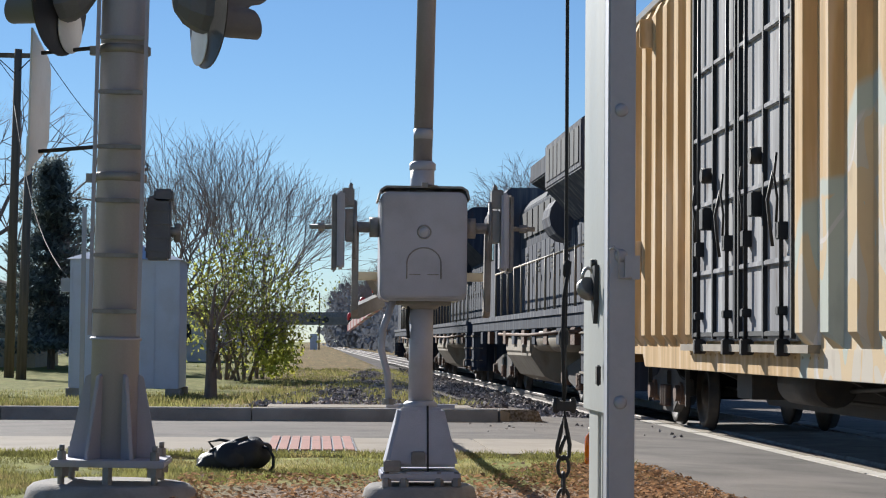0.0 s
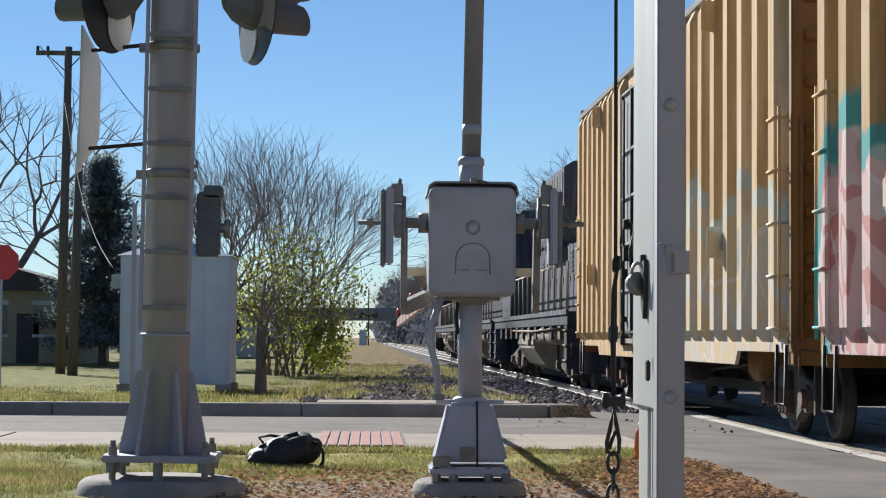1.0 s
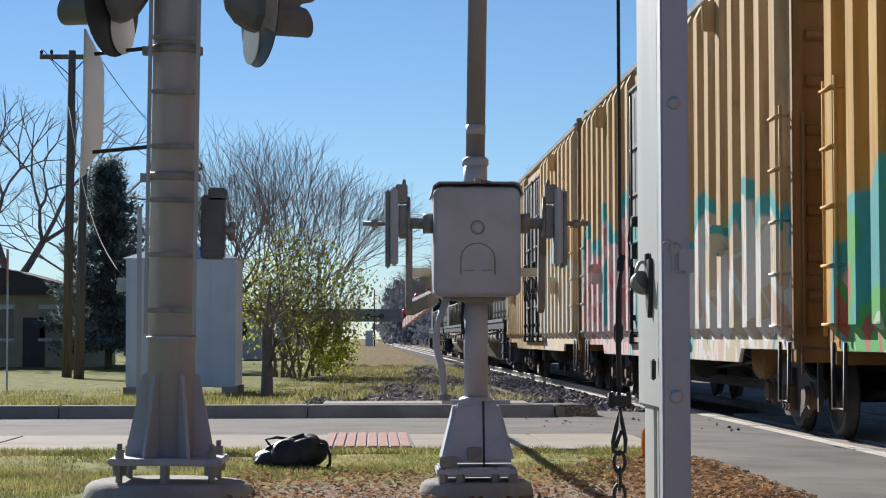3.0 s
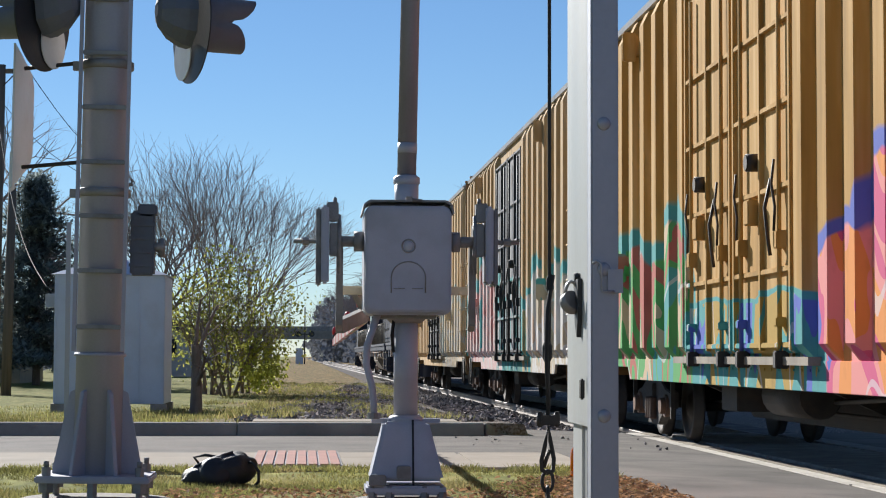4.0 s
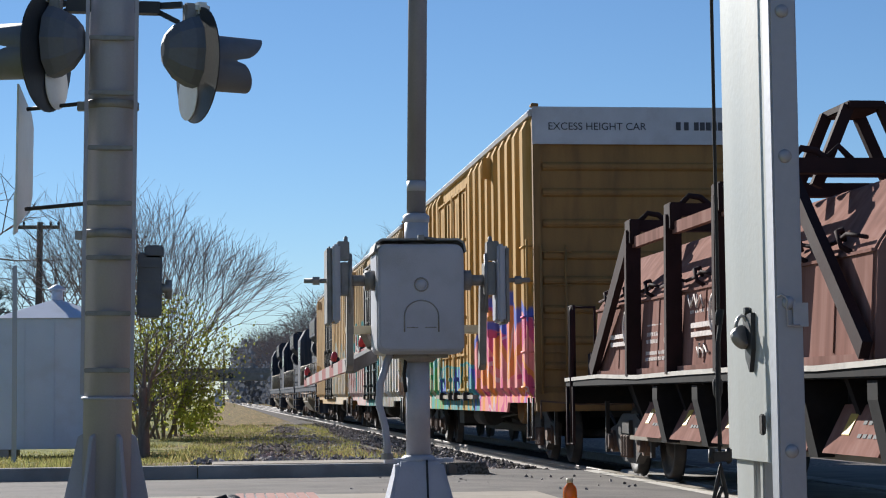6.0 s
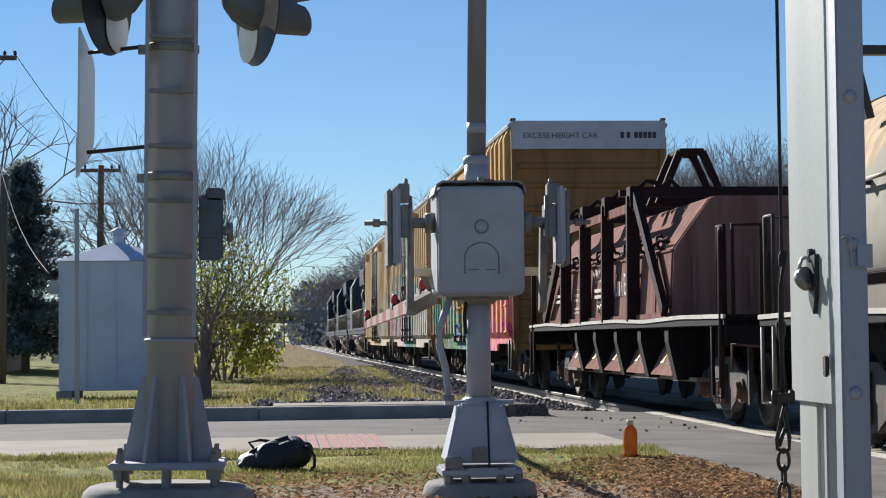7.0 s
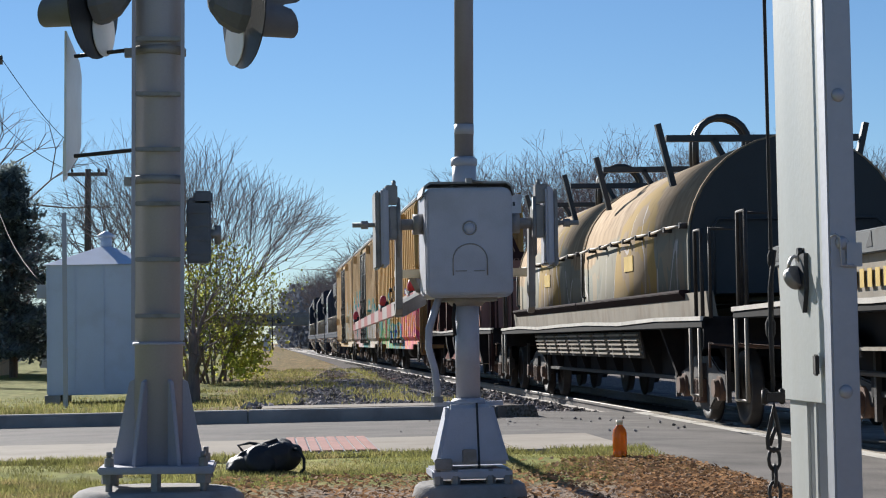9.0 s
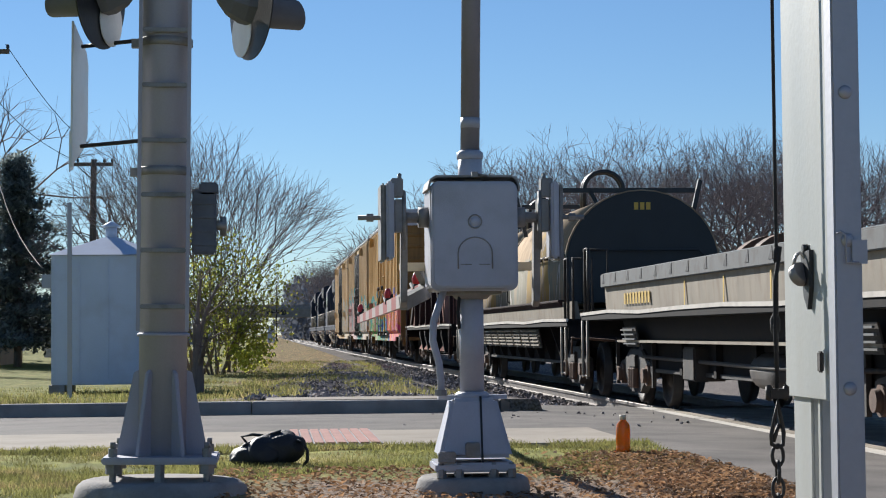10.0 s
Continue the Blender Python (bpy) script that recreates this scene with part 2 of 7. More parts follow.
TAN, TAN_FADE = (0.50, 0.33, 0.11), (0.62, 0.46, 0.22)
PINK, BLUE, ORANGE = (0.62, 0.12, 0.24), (0.12, 0.16, 0.5), (0.75, 0.30, 0.09)
GREEN, TEAL, RED2, WHITE2 = (0.13, 0.38, 0.13), (0.10, 0.34, 0.34), (0.46, 0.15, 0.12), (0.60, 0.58, 0.55)
MAT["car_c"] = car_paint("yellow_boxcar_paint", (0.47, 0.275, 0.08), (0.60, 0.40, 0.17),
                         [(0.1, 5.6, 2.3, (BLUE, PINK, (0.75, 0.30, 0.28), ORANGE, PINK, (0.35, 0.25, 0.6))),
                          (10.9, 16.6, 2.35, (TEAL, GREEN, RED2, GREEN, (0.6, 0.45, 0.3), TEAL)),
                          (6.4, 10.4, 1.35, (TEAL, (0.45, 0.3, 0.08), TEAL, BLUE))], 0.25)
MAT["car_b"] = car_paint("tan_boxcar_paint", (0.47, 0.32, 0.16), (0.60, 0.46, 0.30),
                         [(0.2, 6.0, 2.4, (TEAL, (0.5, 0.42, 0.3), WHITE2, (0.55, 0.4, 0.3), TEAL)),
                          (6.3, 10.8, 1.9, (TEAL, (0.06, 0.22, 0.2), TEAL, (0.4, 0.3, 0.15))),
                          (10.8, 16.9, 2.8, (TEAL, (0.60, 0.45, 0.42), (0.50, 0.26, 0.24), (0.56, 0.48, 0.45), (0.62, 0.42, 0.40), (0.40, 0.46, 0.42)))], 0.35)
MAT["car_a"] = car_paint("faded_cream_boxcar_paint", (0.57, 0.39, 0.20), (0.71, 0.57, 0.40),
                         [(0.2, 6.6, 2.5, ((0.47, 0.50, 0.44), (0.60, 0.47, 0.30), (0.55, 0.50, 0.42), (0.60, 0.46, 0.28), (0.36, 0.36, 0.34)))], 0.25)
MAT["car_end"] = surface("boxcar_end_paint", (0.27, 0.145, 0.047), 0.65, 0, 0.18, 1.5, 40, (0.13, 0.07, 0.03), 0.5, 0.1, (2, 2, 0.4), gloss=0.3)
MAT["door_grey"] = car_paint("dull_silver_door_paint", (0.30, 0.30, 0.315), (0.5, 0.5, 0.5), (), 0.75)
MAT["door_teal"] = car_paint("dull_silver_door_paint_with_teal_spray", (0.27, 0.27, 0.285), (0.45, 0.45, 0.45), [(6.4, 10.9, 2.3, (TEAL, (0.30, 0.34, 0.34), TEAL, (0.34, 0.33, 0.34), (0.07, 0.24, 0.23)))], 0.75)
MAT["door_dark"] = surface("dark_door_frame", (0.02, 0.02, 0.022), 0.6, 0.1, 0.3, 3, 40)
MAT["coil_brown"] = car_paint("brown_coil_cover_paint", (0.25, 0.13, 0.105), (0.31, 0.18, 0.15), (), 0.3, 0.92, 0.04)
MAT["coil_brown_dark"] = surface("dark_brown_steel", (0.034, 0.017, 0.017), 0.8, 0, 0.25, 3, 50, (0.018, 0.012, 0.012), 0.4, gloss=0.15)
MAT["coil_tan"] = car_paint("faded_silver_tan_cover_paint", (0.33, 0.245, 0.16), (0.42, 0.325, 0.225), [(-0.5, 18, 2.2, ((0.25, 0.235, 0.19), (0.27, 0.26, 0.22), (0.22, 0.225, 0.195), (0.29, 0.25, 0.19))), (4.0, 5.6, 2.6, ((0.38, 0.265, 0.11), (0.33, 0.25, 0.165), (0.36, 0.26, 0.12))), (11.4, 13.2, 2.7, ((0.37, 0.26, 0.11), (0.33, 0.25, 0.165)))], 0.4, 0.9, 0.1)
MAT["coil_black"] = surface("black_cover_end_paint", (0.026, 0.031, 0.035), 0.7, 0, 0.2, 2, 40)
MAT["coil_grey"] = surface("grey_trough_paint", (0.16, 0.165, 0.165), 0.8, 0, 0.15, 3, 50, (0.09, 0.07, 0.055), 0.5, gloss=0.2)
MAT["coil_cream"] = surface("cream_sill_paint", (0.27, 0.228, 0.17), 0.65, 0, 0.18, 3, 50, (0.16, 0.10, 0.06), 0.6, 0.1, (1, 1, 0.4))
MAT["loco"] = car_paint("grimy_dark_blue_locomotive_paint", (0.035, 0.045, 0.07), (0.10, 0.115, 0.14), (), 0.35)
MAT["loco_grey"] = car_paint("pale_grey_locomotive_paint", (0.085, 0.095, 0.125), (0.22, 0.225, 0.235), (), 0.4)


def ground_material():
    """Lawn, worn dirt and the grey stony strip beside the rails."""
    m, nt, bsdf = nodes_of("lawn_and_dirt")
    tc = nt.nodes.new("ShaderNodeTexCoord")
    sep = nt.nodes.new("ShaderNodeSeparateXYZ")
    link(nt, tc.outputs["Object"], sep.inputs[0])
    x, y = sep.outputs[0], sep.outputs[1]
    a, b, c = noise_node(nt, 0.35, 5), noise_node(nt, 2.2, 6), noise_node(nt, 30, 4)
    grass = ramp_node(nt, b.outputs[0], [(0.28, (0.12, 0.14, 0.035)), (0.5, (0.22, 0.225, 0.06)), (0.72, (0.36, 0.30, 0.11))]).outputs[0]
    straw = ramp_node(nt, b.outputs[0], [(0.3, (0.13, 0.10, 0.04)), (0.46, (0.20, 0.17, 0.06)), (0.56, (0.33, 0.20, 0.08)), (0.72, (0.42, 0.28, 0.12))]).outputs[0]
    tuft = ramp_node(nt, noise_node(nt, 6.0, 6, (1.0, 0.45, 1.0)).outputs[0], [(0.42, (0.35, 0.35, 0.35)), (0.6, (1, 1, 1))]).outputs[0]
    straw = mix_node(nt, 0.8, straw, tuft, "MULTIPLY")
    grass = mix_node(nt, 0.45, grass, tuft, "MULTIPLY")
    dirt = ramp_node(nt, c.outputs[0], [(0.35, (0.13, 0.095, 0.07)), (0.65, (0.40, 0.30, 0.225))]).outputs[0]
    stone = ramp_node(nt, c.outputs[0], [(0.38, (0.06, 0.053, 0.048)), (0.62, (0.33, 0.285, 0.255))]).outputs[0]
    wob = math_node(nt, "MULTIPLY_ADD", a.outputs[0], 6.0, -3.0)
    xs = math_node(nt, "ADD", x, math_node(nt, "MULTIPLY_ADD", y, 0.0055, wob))
    # straw-coloured verge towards the track, stones next to it
    f1 = math_node(nt, "MULTIPLY_ADD", xs, 0.9, 1.6, clamp=True)
    far = math_node(nt, "MULTIPLY_ADD", y, 0.5, -11.5, clamp=True)
    col = mix_node(nt, math_node(nt, "MULTIPLY", f1, far), grass, straw)
    edge = math_node(nt, "MULTIPLY_ADD", math_node(nt, "MAXIMUM", math_node(nt, "SUBTRACT", y, 32.0), 0.0), -0.06, 1.25)
    f2 = math_node(nt, "MULTIPLY", math_node(nt, "ADD", math_node(nt, "ADD", x, edge), math_node(nt, "MULTIPLY_ADD", b.outputs[0], 1.6, -0.8)), 1.1, clamp=True)
    col = mix_node(nt, math_node(nt, "MULTIPLY", f2, far), col, stone)
    # bare soil round the signal foundations
    near = math_node(nt, "MULTIPLY_ADD", math_node(nt, "ADD", y, math_node(nt, "MULTIPLY", wob, 0.35)), -1.4, 18.0, clamp=True)
    fx = math_node(nt, "MULTIPLY_ADD", math_node(nt, "ADD", x, math_node(nt, "MULTIPLY", wob, 0.3)), 1.5, 1.6, clamp=True)
    col = mix_node(nt, math_node(nt, "MULTIPLY", near, fx), col, dirt)
    link(nt, col, bsdf.inputs["Base Color"])
    bsdf.inputs["Roughness"].default_value, bsdf.inputs["Specular IOR Level"].default_value = 0.97, 0.08
    bump_on(nt, bsdf, c.outputs[0], 0.6, 0.03)
    return m


MAT["ground"] = ground_material()


# ---- mesh helpers ----
class Shape:
    """A growing list of vertices and faces."""

    def __init__(self):
        self.v, self.f, self.s = [], [], []

    def add(self, verts, faces, smooth=False):
        n = len(self.v)
        self.v += [tuple(p) for p in verts]
        self.f += [tuple(i + n for i in f) for f in faces]
        self.s += [smooth] * len(faces)
        return self

    def box(self, x0, x1, y0, y1, z0, z1):
        return self.add([(x0, y0, z0), (x1, y0, z0), (x1, y1, z0), (x0, y1, z0), (x0, y0, z1), (x1, y0, z1), (x1, y1, z1), (x0, y1, z1)],
                        [(3, 2, 1, 0), (4, 5, 6, 7), (0, 1, 5, 4), (1, 2, 6, 5), (2, 3, 7, 6), (3, 0, 4, 7)])

    def tube(self, a, b, r, r2=None, n=12, caps=True, smooth=True):
        a, b = Vector(a), Vector(b)
        r2 = r if r2 is None else r2
        d = (b - a).normalized()
        u = d.orthogonal().normalized()
        w = d.cross(u)
        ring = [(math.cos(2 * math.pi * i / n), math.sin(2 * math.pi * i / n)) for i in range(n)]
        pts = [a + r * (c * u + s * w) for c, s in ring] + [b + r2 * (c * u + s * w) for c, s in ring]
        self.add(pts, [(i, (i + 1) % n, n + (i + 1) % n, n + i) for i in range(n)], smooth)
        if caps:
            k = len(self.v) - 2 * n
            self.f += [tuple(k + i for i in reversed(range(n))), tuple(k + n + i for i in range(n))]
            self.s += [False, False]
        return self

    def path(self, pts, r, n=8):
        """One continuous round bar through the points."""
        pts = [Vector(p) for p in pts]
        closed = (pts[0] - pts[-1]).length < 1e-6
        if closed:
            pts = pts[:-1]
        m = len(pts)
        k0, u = len(self.v), None
        for i, p in enumerate(pts):
            a = pts[i - 1] if i or closed else p
            b = pts[(i + 1) % m] if i < m - 1 or closed else p
            d = ((b - p).normalized() * (b != p) + (p - a).normalized() * (a != p)).normalized()
            u = d.orthogonal().normalized() if u is None else (u - d * u.dot(d)).normalized()
            w = d.cross(u)
            self.v += [tuple(p + r * (math.cos(2 * math.pi * j / n) * u + math.sin(2 * math.pi * j / n) * w)) for j in range(n)]
        for i in range(m if closed else m - 1):
            for j in range(n):
                c, e = k0 + i * n, k0 + ((i + 1) % m) * n
                self.f.append((c + j, c + (j + 1) % n, e + (j + 1) % n, e + j))
                self.s.append(True)
        if not closed:
            self.f += [tuple(k0 + j for j in reversed(range(n))), tuple(k0 + (m - 1) * n + j for j in range(n))]
            self.s += [False, False]
        return self

    def prism(self, outline, axis, lo, hi, smooth=False):
        """A closed 2D outline pushed along an axis. x: outline is (y, z); y: (x, z); z: (x, y)."""
        def put(p, h):
            return {"x": (h, p[0], p[1]), "y": (p[0], h, p[1]), "z": (p[0], p[1], h)}[axis]
        n = len(outline)
        self.add([put(p, lo) for p in outline] + [put(p, hi) for p in outline],
                 [(i, (i + 1) % n, n + (i + 1) % n, n + i) for i in range(n)], smooth)
        k = len(self.v) - 2 * n
        self.f += [tuple(k + i for i in reversed(range(n))), tuple(k + n + i for i in range(n))]
        self.s += [False, False]
        return self

    def beam(self, a, b, w, h=None):
        """A square bar from a to b."""
        h = w if h is None else h
        a, b = Vector(a), Vector(b)
        d = (b - a).normalized()
        u = d.cross(Vector((0, 0, 1)))
        u = u.normalized() if u.length > 1e-3 else Vector((1, 0, 0))
        t = u.cross(d).normalized()
        o = [(-w / 2, -h / 2), (w / 2, -h / 2), (w / 2, h / 2), (-w / 2, h / 2)]
        pts = [a + p * u + q * t for p, q in o] + [b + p * u + q * t for p, q in o]
        return self.add(pts, [(3, 2, 1, 0), (4, 5, 6, 7), (0, 1, 5, 4), (1, 2, 6, 5), (2, 3, 7, 6), (3, 0, 4, 7)])

    def lathe(self, profile, n=20, smooth=True, at=(0, 0, 0), turn=None):
        """A profile of (radius, z) turned about z."""
        turn = turn or Matrix()
        pts = [Vector(at) + turn.to_3x3() @ Vector((r * math.cos(2 * math.pi * i / n), r * math.sin(2 * math.pi * i / n), z)) for r, z in profile for i in range(n)]
        faces = [(k * n + i, k * n + (i + 1) % n, (k + 1) * n + (i + 1) % n, (k + 1) * n + i) for k in range(len(profile) - 1) for i in range(n)]
        self.add(pts, faces, smooth)
        k = len(self.v) - len(pts)
        self.f += [tuple(k + i for i in reversed(range(n))), tuple(k + len(pts) - n + i for i in range(n))]
        self.s += [False, False]
        return self

    def mesh(self, name, bevel=0.0, segments=2):
        me = bpy.data.meshes.new(name)
        me.from_pydata(self.v, [], self.f)
        me.polygons.foreach_set("use_smooth", self.s)
        bm = bmesh.new()
        bm.from_mesh(me)
        if bevel:
            bmesh.ops.remove_doubles(bm, verts=bm.verts, dist=1e-5)
            edges = [e for e in bm.edges if len(e.link_faces) == 2 and e.calc_face_angle(0) > 0.6]
            bmesh.ops.bevel(bm, geom=edges, offset=bevel, segments=segments, affect="EDGES", clamp_overlap=True)
        bmesh.ops.recalc_face_normals(bm, faces=bm.faces)
        bm.to_mesh(me)
        bm.free()
        return me


def part(name, shape, material, parent, label="", bevel=0.0, at=None):
    """Links a shape as one mesh object under a thing or a part."""
    me = shape if isinstance(shape, bpy.types.Mesh) else shape.mesh(name, bevel)
    if not me.materials:
        me.materials.append(MAT[material])
    ob = new(name, me)
    ob.parent = parent
    if at is not None:
        ob.matrix_basis = at
    if label:
        ob["label"] = label
    return ob


def thing(name, m, label, category, group="", kind=""):
    ob = new(name)
    ob.empty_display_size = 0.2
    ob.matrix_basis = m
    return tagged(ob, label, category, group, kind)


def solid(name, shape, material, label, category, group="", kind="", bevel=0.0, m=None):
    """A thing that is one mesh."""
    me = shape.mesh(name, bevel)
    me.materials.append(MAT[material])
    ob = new(name, me)
    if m is not None:
        ob.matrix_basis = m
    return tagged(ob, label, category, group, kind)


def arc(cx, cy, r, a0, a1, n):
    return [(cx + r * math.cos(radians(a0 + (a1 - a0) * i / n)), cy + r * math.sin(radians(a0 + (a1 - a0) * i / n))) for i in range(n + 1)]


# ---- ground, road, track ----
SLOPE = 0.0055            # the track drifts towards -x by this much per metre


def track_x(y):
    return 5.675 - SLOPE * y


def ground_z(x, y):
    """Height of the lawn."""
    pts = [(-80, 0.1), (14.5, 0.15), (15.3, 0.2), (24.2, 0.24), (36, 0.02), (60, -0.08), (400, -0.05), (3000, 0.0)]
    z = np.interp(y, [p[0] for p in pts], [p[1] for p in pts])
    return float(z)


def build_ground():
    ys = [-60, -20, 0, 6, 9, 11, 12, 13, 14, 15, 15.45]
    ys2 = [24.42, 25, 26, 28, 30, 33, 36, 40, 46, 54, 64, 80, 110, 160, 260, 420, 800, 1600, 3000]
    xs = [-2500, -900, -300, -120, -60, -35, -22, -15, -10, -7, -5, -3.5, -2.5, -1.5, -0.7, 0, 0.7, 1.4, 2.0, 2.5, 2.8]
    xs2 = [3.0, 5.6, 9, 14, 22, 40, 80, 160, 400, 1000, 2500]
    rnd = random.Random(4)
    s = Shape()
    full = ys + [15.5, 19.2, 19.4, 24.3] + ys2
    allx = xs + xs2
    rows = []
    for y in full:
        row = []
        for x in allx:
            z = ground_z(x, y)
            if 15.4 < y < 24.4:
                z = -0.35            # carried under pavement and road
            elif x > 2.75 and y < 24.4:
                z = -0.35
            elif x > 2.2 and y < 24.4:
                z = min(z, 0.02)
            elif x > 2.9 and y > 24.4:
                z = -0.28
            elif abs(x) < 40:
                z += rnd.uniform(-0.012, 0.012)
            row.append(len(s.v))
            s.v.append((x, y, z))
        rows.append(row)
    for a, b in zip(rows, rows[1:]):
        for i in range(len(allx) - 1):
            s.f.append((a[i], a[i + 1], b[i + 1], b[i]))
            s.s.append(True)
    solid("ground", s, "ground", "lawn and bare soil with straw-coloured verge by the track", "ground", kind="structure")


build_ground()


def build_road():
    s = Shape()
    # carriageway behind the pavement, and the wide apron beside the rails
    s.add([(-300, 17.93, 0.09), (2.37, 17.93, 0.135), (2.3, 24.15, 0.10), (-300, 24.15, 0.05), (-300, 17.93, -0.3), (2.37, 17.93, -0.3)], [(0, 1, 2, 3), (4, 5, 1, 0)])
    edge = [(2.45, -30), (2.45, 9.5), (2.52, 12.2), (2.42, 13.6), (2.55, 14.9), (2.45, 16.6), (2.3, 19.35), (2.3, 24.15), (2.45, 25.2), (2.6, 26.3)]
    rail = [(track_x(y) - 1.15, y) for _, y in edge]
    n = len(edge)
    top = [(x, y, 0.13 if y < 19 else 0.11) for x, y in edge] + [(x, y, 0.05) for x, y in rail]
    s.add(top + [(x, y, -0.3) for x, y in edge], [(i, n + i, n + i + 1, i + 1) for i in range(n - 1)] + [(2 * n + i, i, i + 1, 2 * n + i + 1) for i in range(n - 1)])
    far = [(track_x(y) + 1.15, y) for _, y in edge]
    s.add([(x, y, 0.05) for x, y in far] + [(300, y, 0.05) for _, y in edge], [(i, n + i, n + i + 1, i + 1) for i in range(n - 1)])
    solid("road", s, "asphalt", "grey worn asphalt road crossing the railway", "road", kind="structure")
    crossing = thing("crossing_panel", Matrix(), "pale concrete crossing panels between and beside the rails", "crossing", kind="structure")
    y = -30.0
    while y < 26.3:
        y1 = min(y + 2.4, 26.3)
        # Outer strip coloured paler to stand in for sun on the concrete.
        for lo, hi, m in ((-1.15, -0.97, "pale_edge"), (-0.965, -0.80, "concrete"), (-0.64, 0.64, "concrete_old"), (0.80, 1.15, "concrete_old")):
            q = Shape().box(track_x(y) + lo, track_x(y) + hi, y + 0.01, y1 - 0.01, -0.2, 0.052 + 0.006 * math.sin(y * 3))
            part("panel", q, m, crossing, bevel=0.012)
        y = y1


def build_pavement():
    pave = thing("pavement", Matrix(), "pale concrete pavement slabs with joints", "pavement", kind="structure")
    x = -24.4
    while x < 2.3:
        x1 = min(x + 1.52, 2.38)
        part("slab", Shape().box(x + 0.006, x1 - 0.006, 15.5, 17.9, -0.1, 0.2), "concrete", pave, bevel=0.012)
        x = x1
    tile = thing("tactile_paving", Matrix(), "brick-red tactile paving with broad raised ribs", "tactile paving", kind="structure")
    part("plate", Shape().box(-0.38, 0.36, 15.62, 17.86, 0.19, 0.209), "casting_dark", tile, bevel=0.004)
    for i in range(8):
        a = -0.365 + i * 0.09
        part("rib", Shape().box(a, a + 0.07, 15.63, 17.85, 0.2, 0.22), "tactile", tile)
    kerb = thing("kerb", Matrix(), "weathered concrete kerb stones along the road", "kerb", kind="structure")
    joint = -0.77
    xs = sorted([joint + 3.05 * k for k in range(-16, 2) if joint + 3.05 * k < 2.3] + [2.3])
    for a, b in zip(xs, xs[1:]):
        part("kerb_stone", Shape().prism([(24.15, 0.0), (24.42, 0.0), (24.42, 0.255), (24.2, 0.255), (24.17, 0.24)], "x", a + 0.006, b - 0.006), "kerb", kerb, bevel=0.01)
    for k in range(4):
        a, b = 2.3 + 0.1 * k, 2.3 + 0.1 * (k + 1)
        y0, y1 = 24.15 + 0.12 * k * k, 24.15 + 0.12 * (k + 1) ** 2
        q = Shape().add([(a, y0, 0), (b, y1, 0), (b, y1 + 0.5, 0), (a, y0 + 0.3, 0), (a, y0, 0.255 - 0.036 * k), (b, y1, 0.219 - 0.036 * k), (b, y1 + 0.5, 0.219 - 0.036 * k), (a, y0 + 0.3, 0.255 - 0.036 * k)],
                        [(3, 2, 1, 0), (4, 5, 6, 7), (0, 1, 5, 4), (1, 2, 6, 5), (2, 3, 7, 6), (3, 0, 4, 7)])
        part("kerb_stone", q, "kerb", kerb)
    strip = Shape().box(-0.6, 2.0, 24.44, 25.5, 0.0, 0.262)
    solid("concrete_strip", strip, "concrete", "narrow pale concrete pad behind the kerb", "pavement", kind="structure", bevel=0.01)


def rock(rnd, r):
    """A small crushed stone."""
    pts = [(1, 0, 0), (-1, 0, 0), (0, 1, 0), (0, -1, 0), (0, 0, 1), (0, 0, -1)]
    q = Euler((rnd.uniform(0, 6), rnd.uniform(0, 6), rnd.uniform(0, 6))).to_matrix()
    return [q @ Vector(p) * r * rnd.uniform(0.6, 1.2) for p in pts], [(0, 2, 4), (2, 1, 4), (1, 3, 4), (3, 0, 4), (2, 0, 5), (1, 2, 5), (3, 1, 5), (0, 3, 5)]


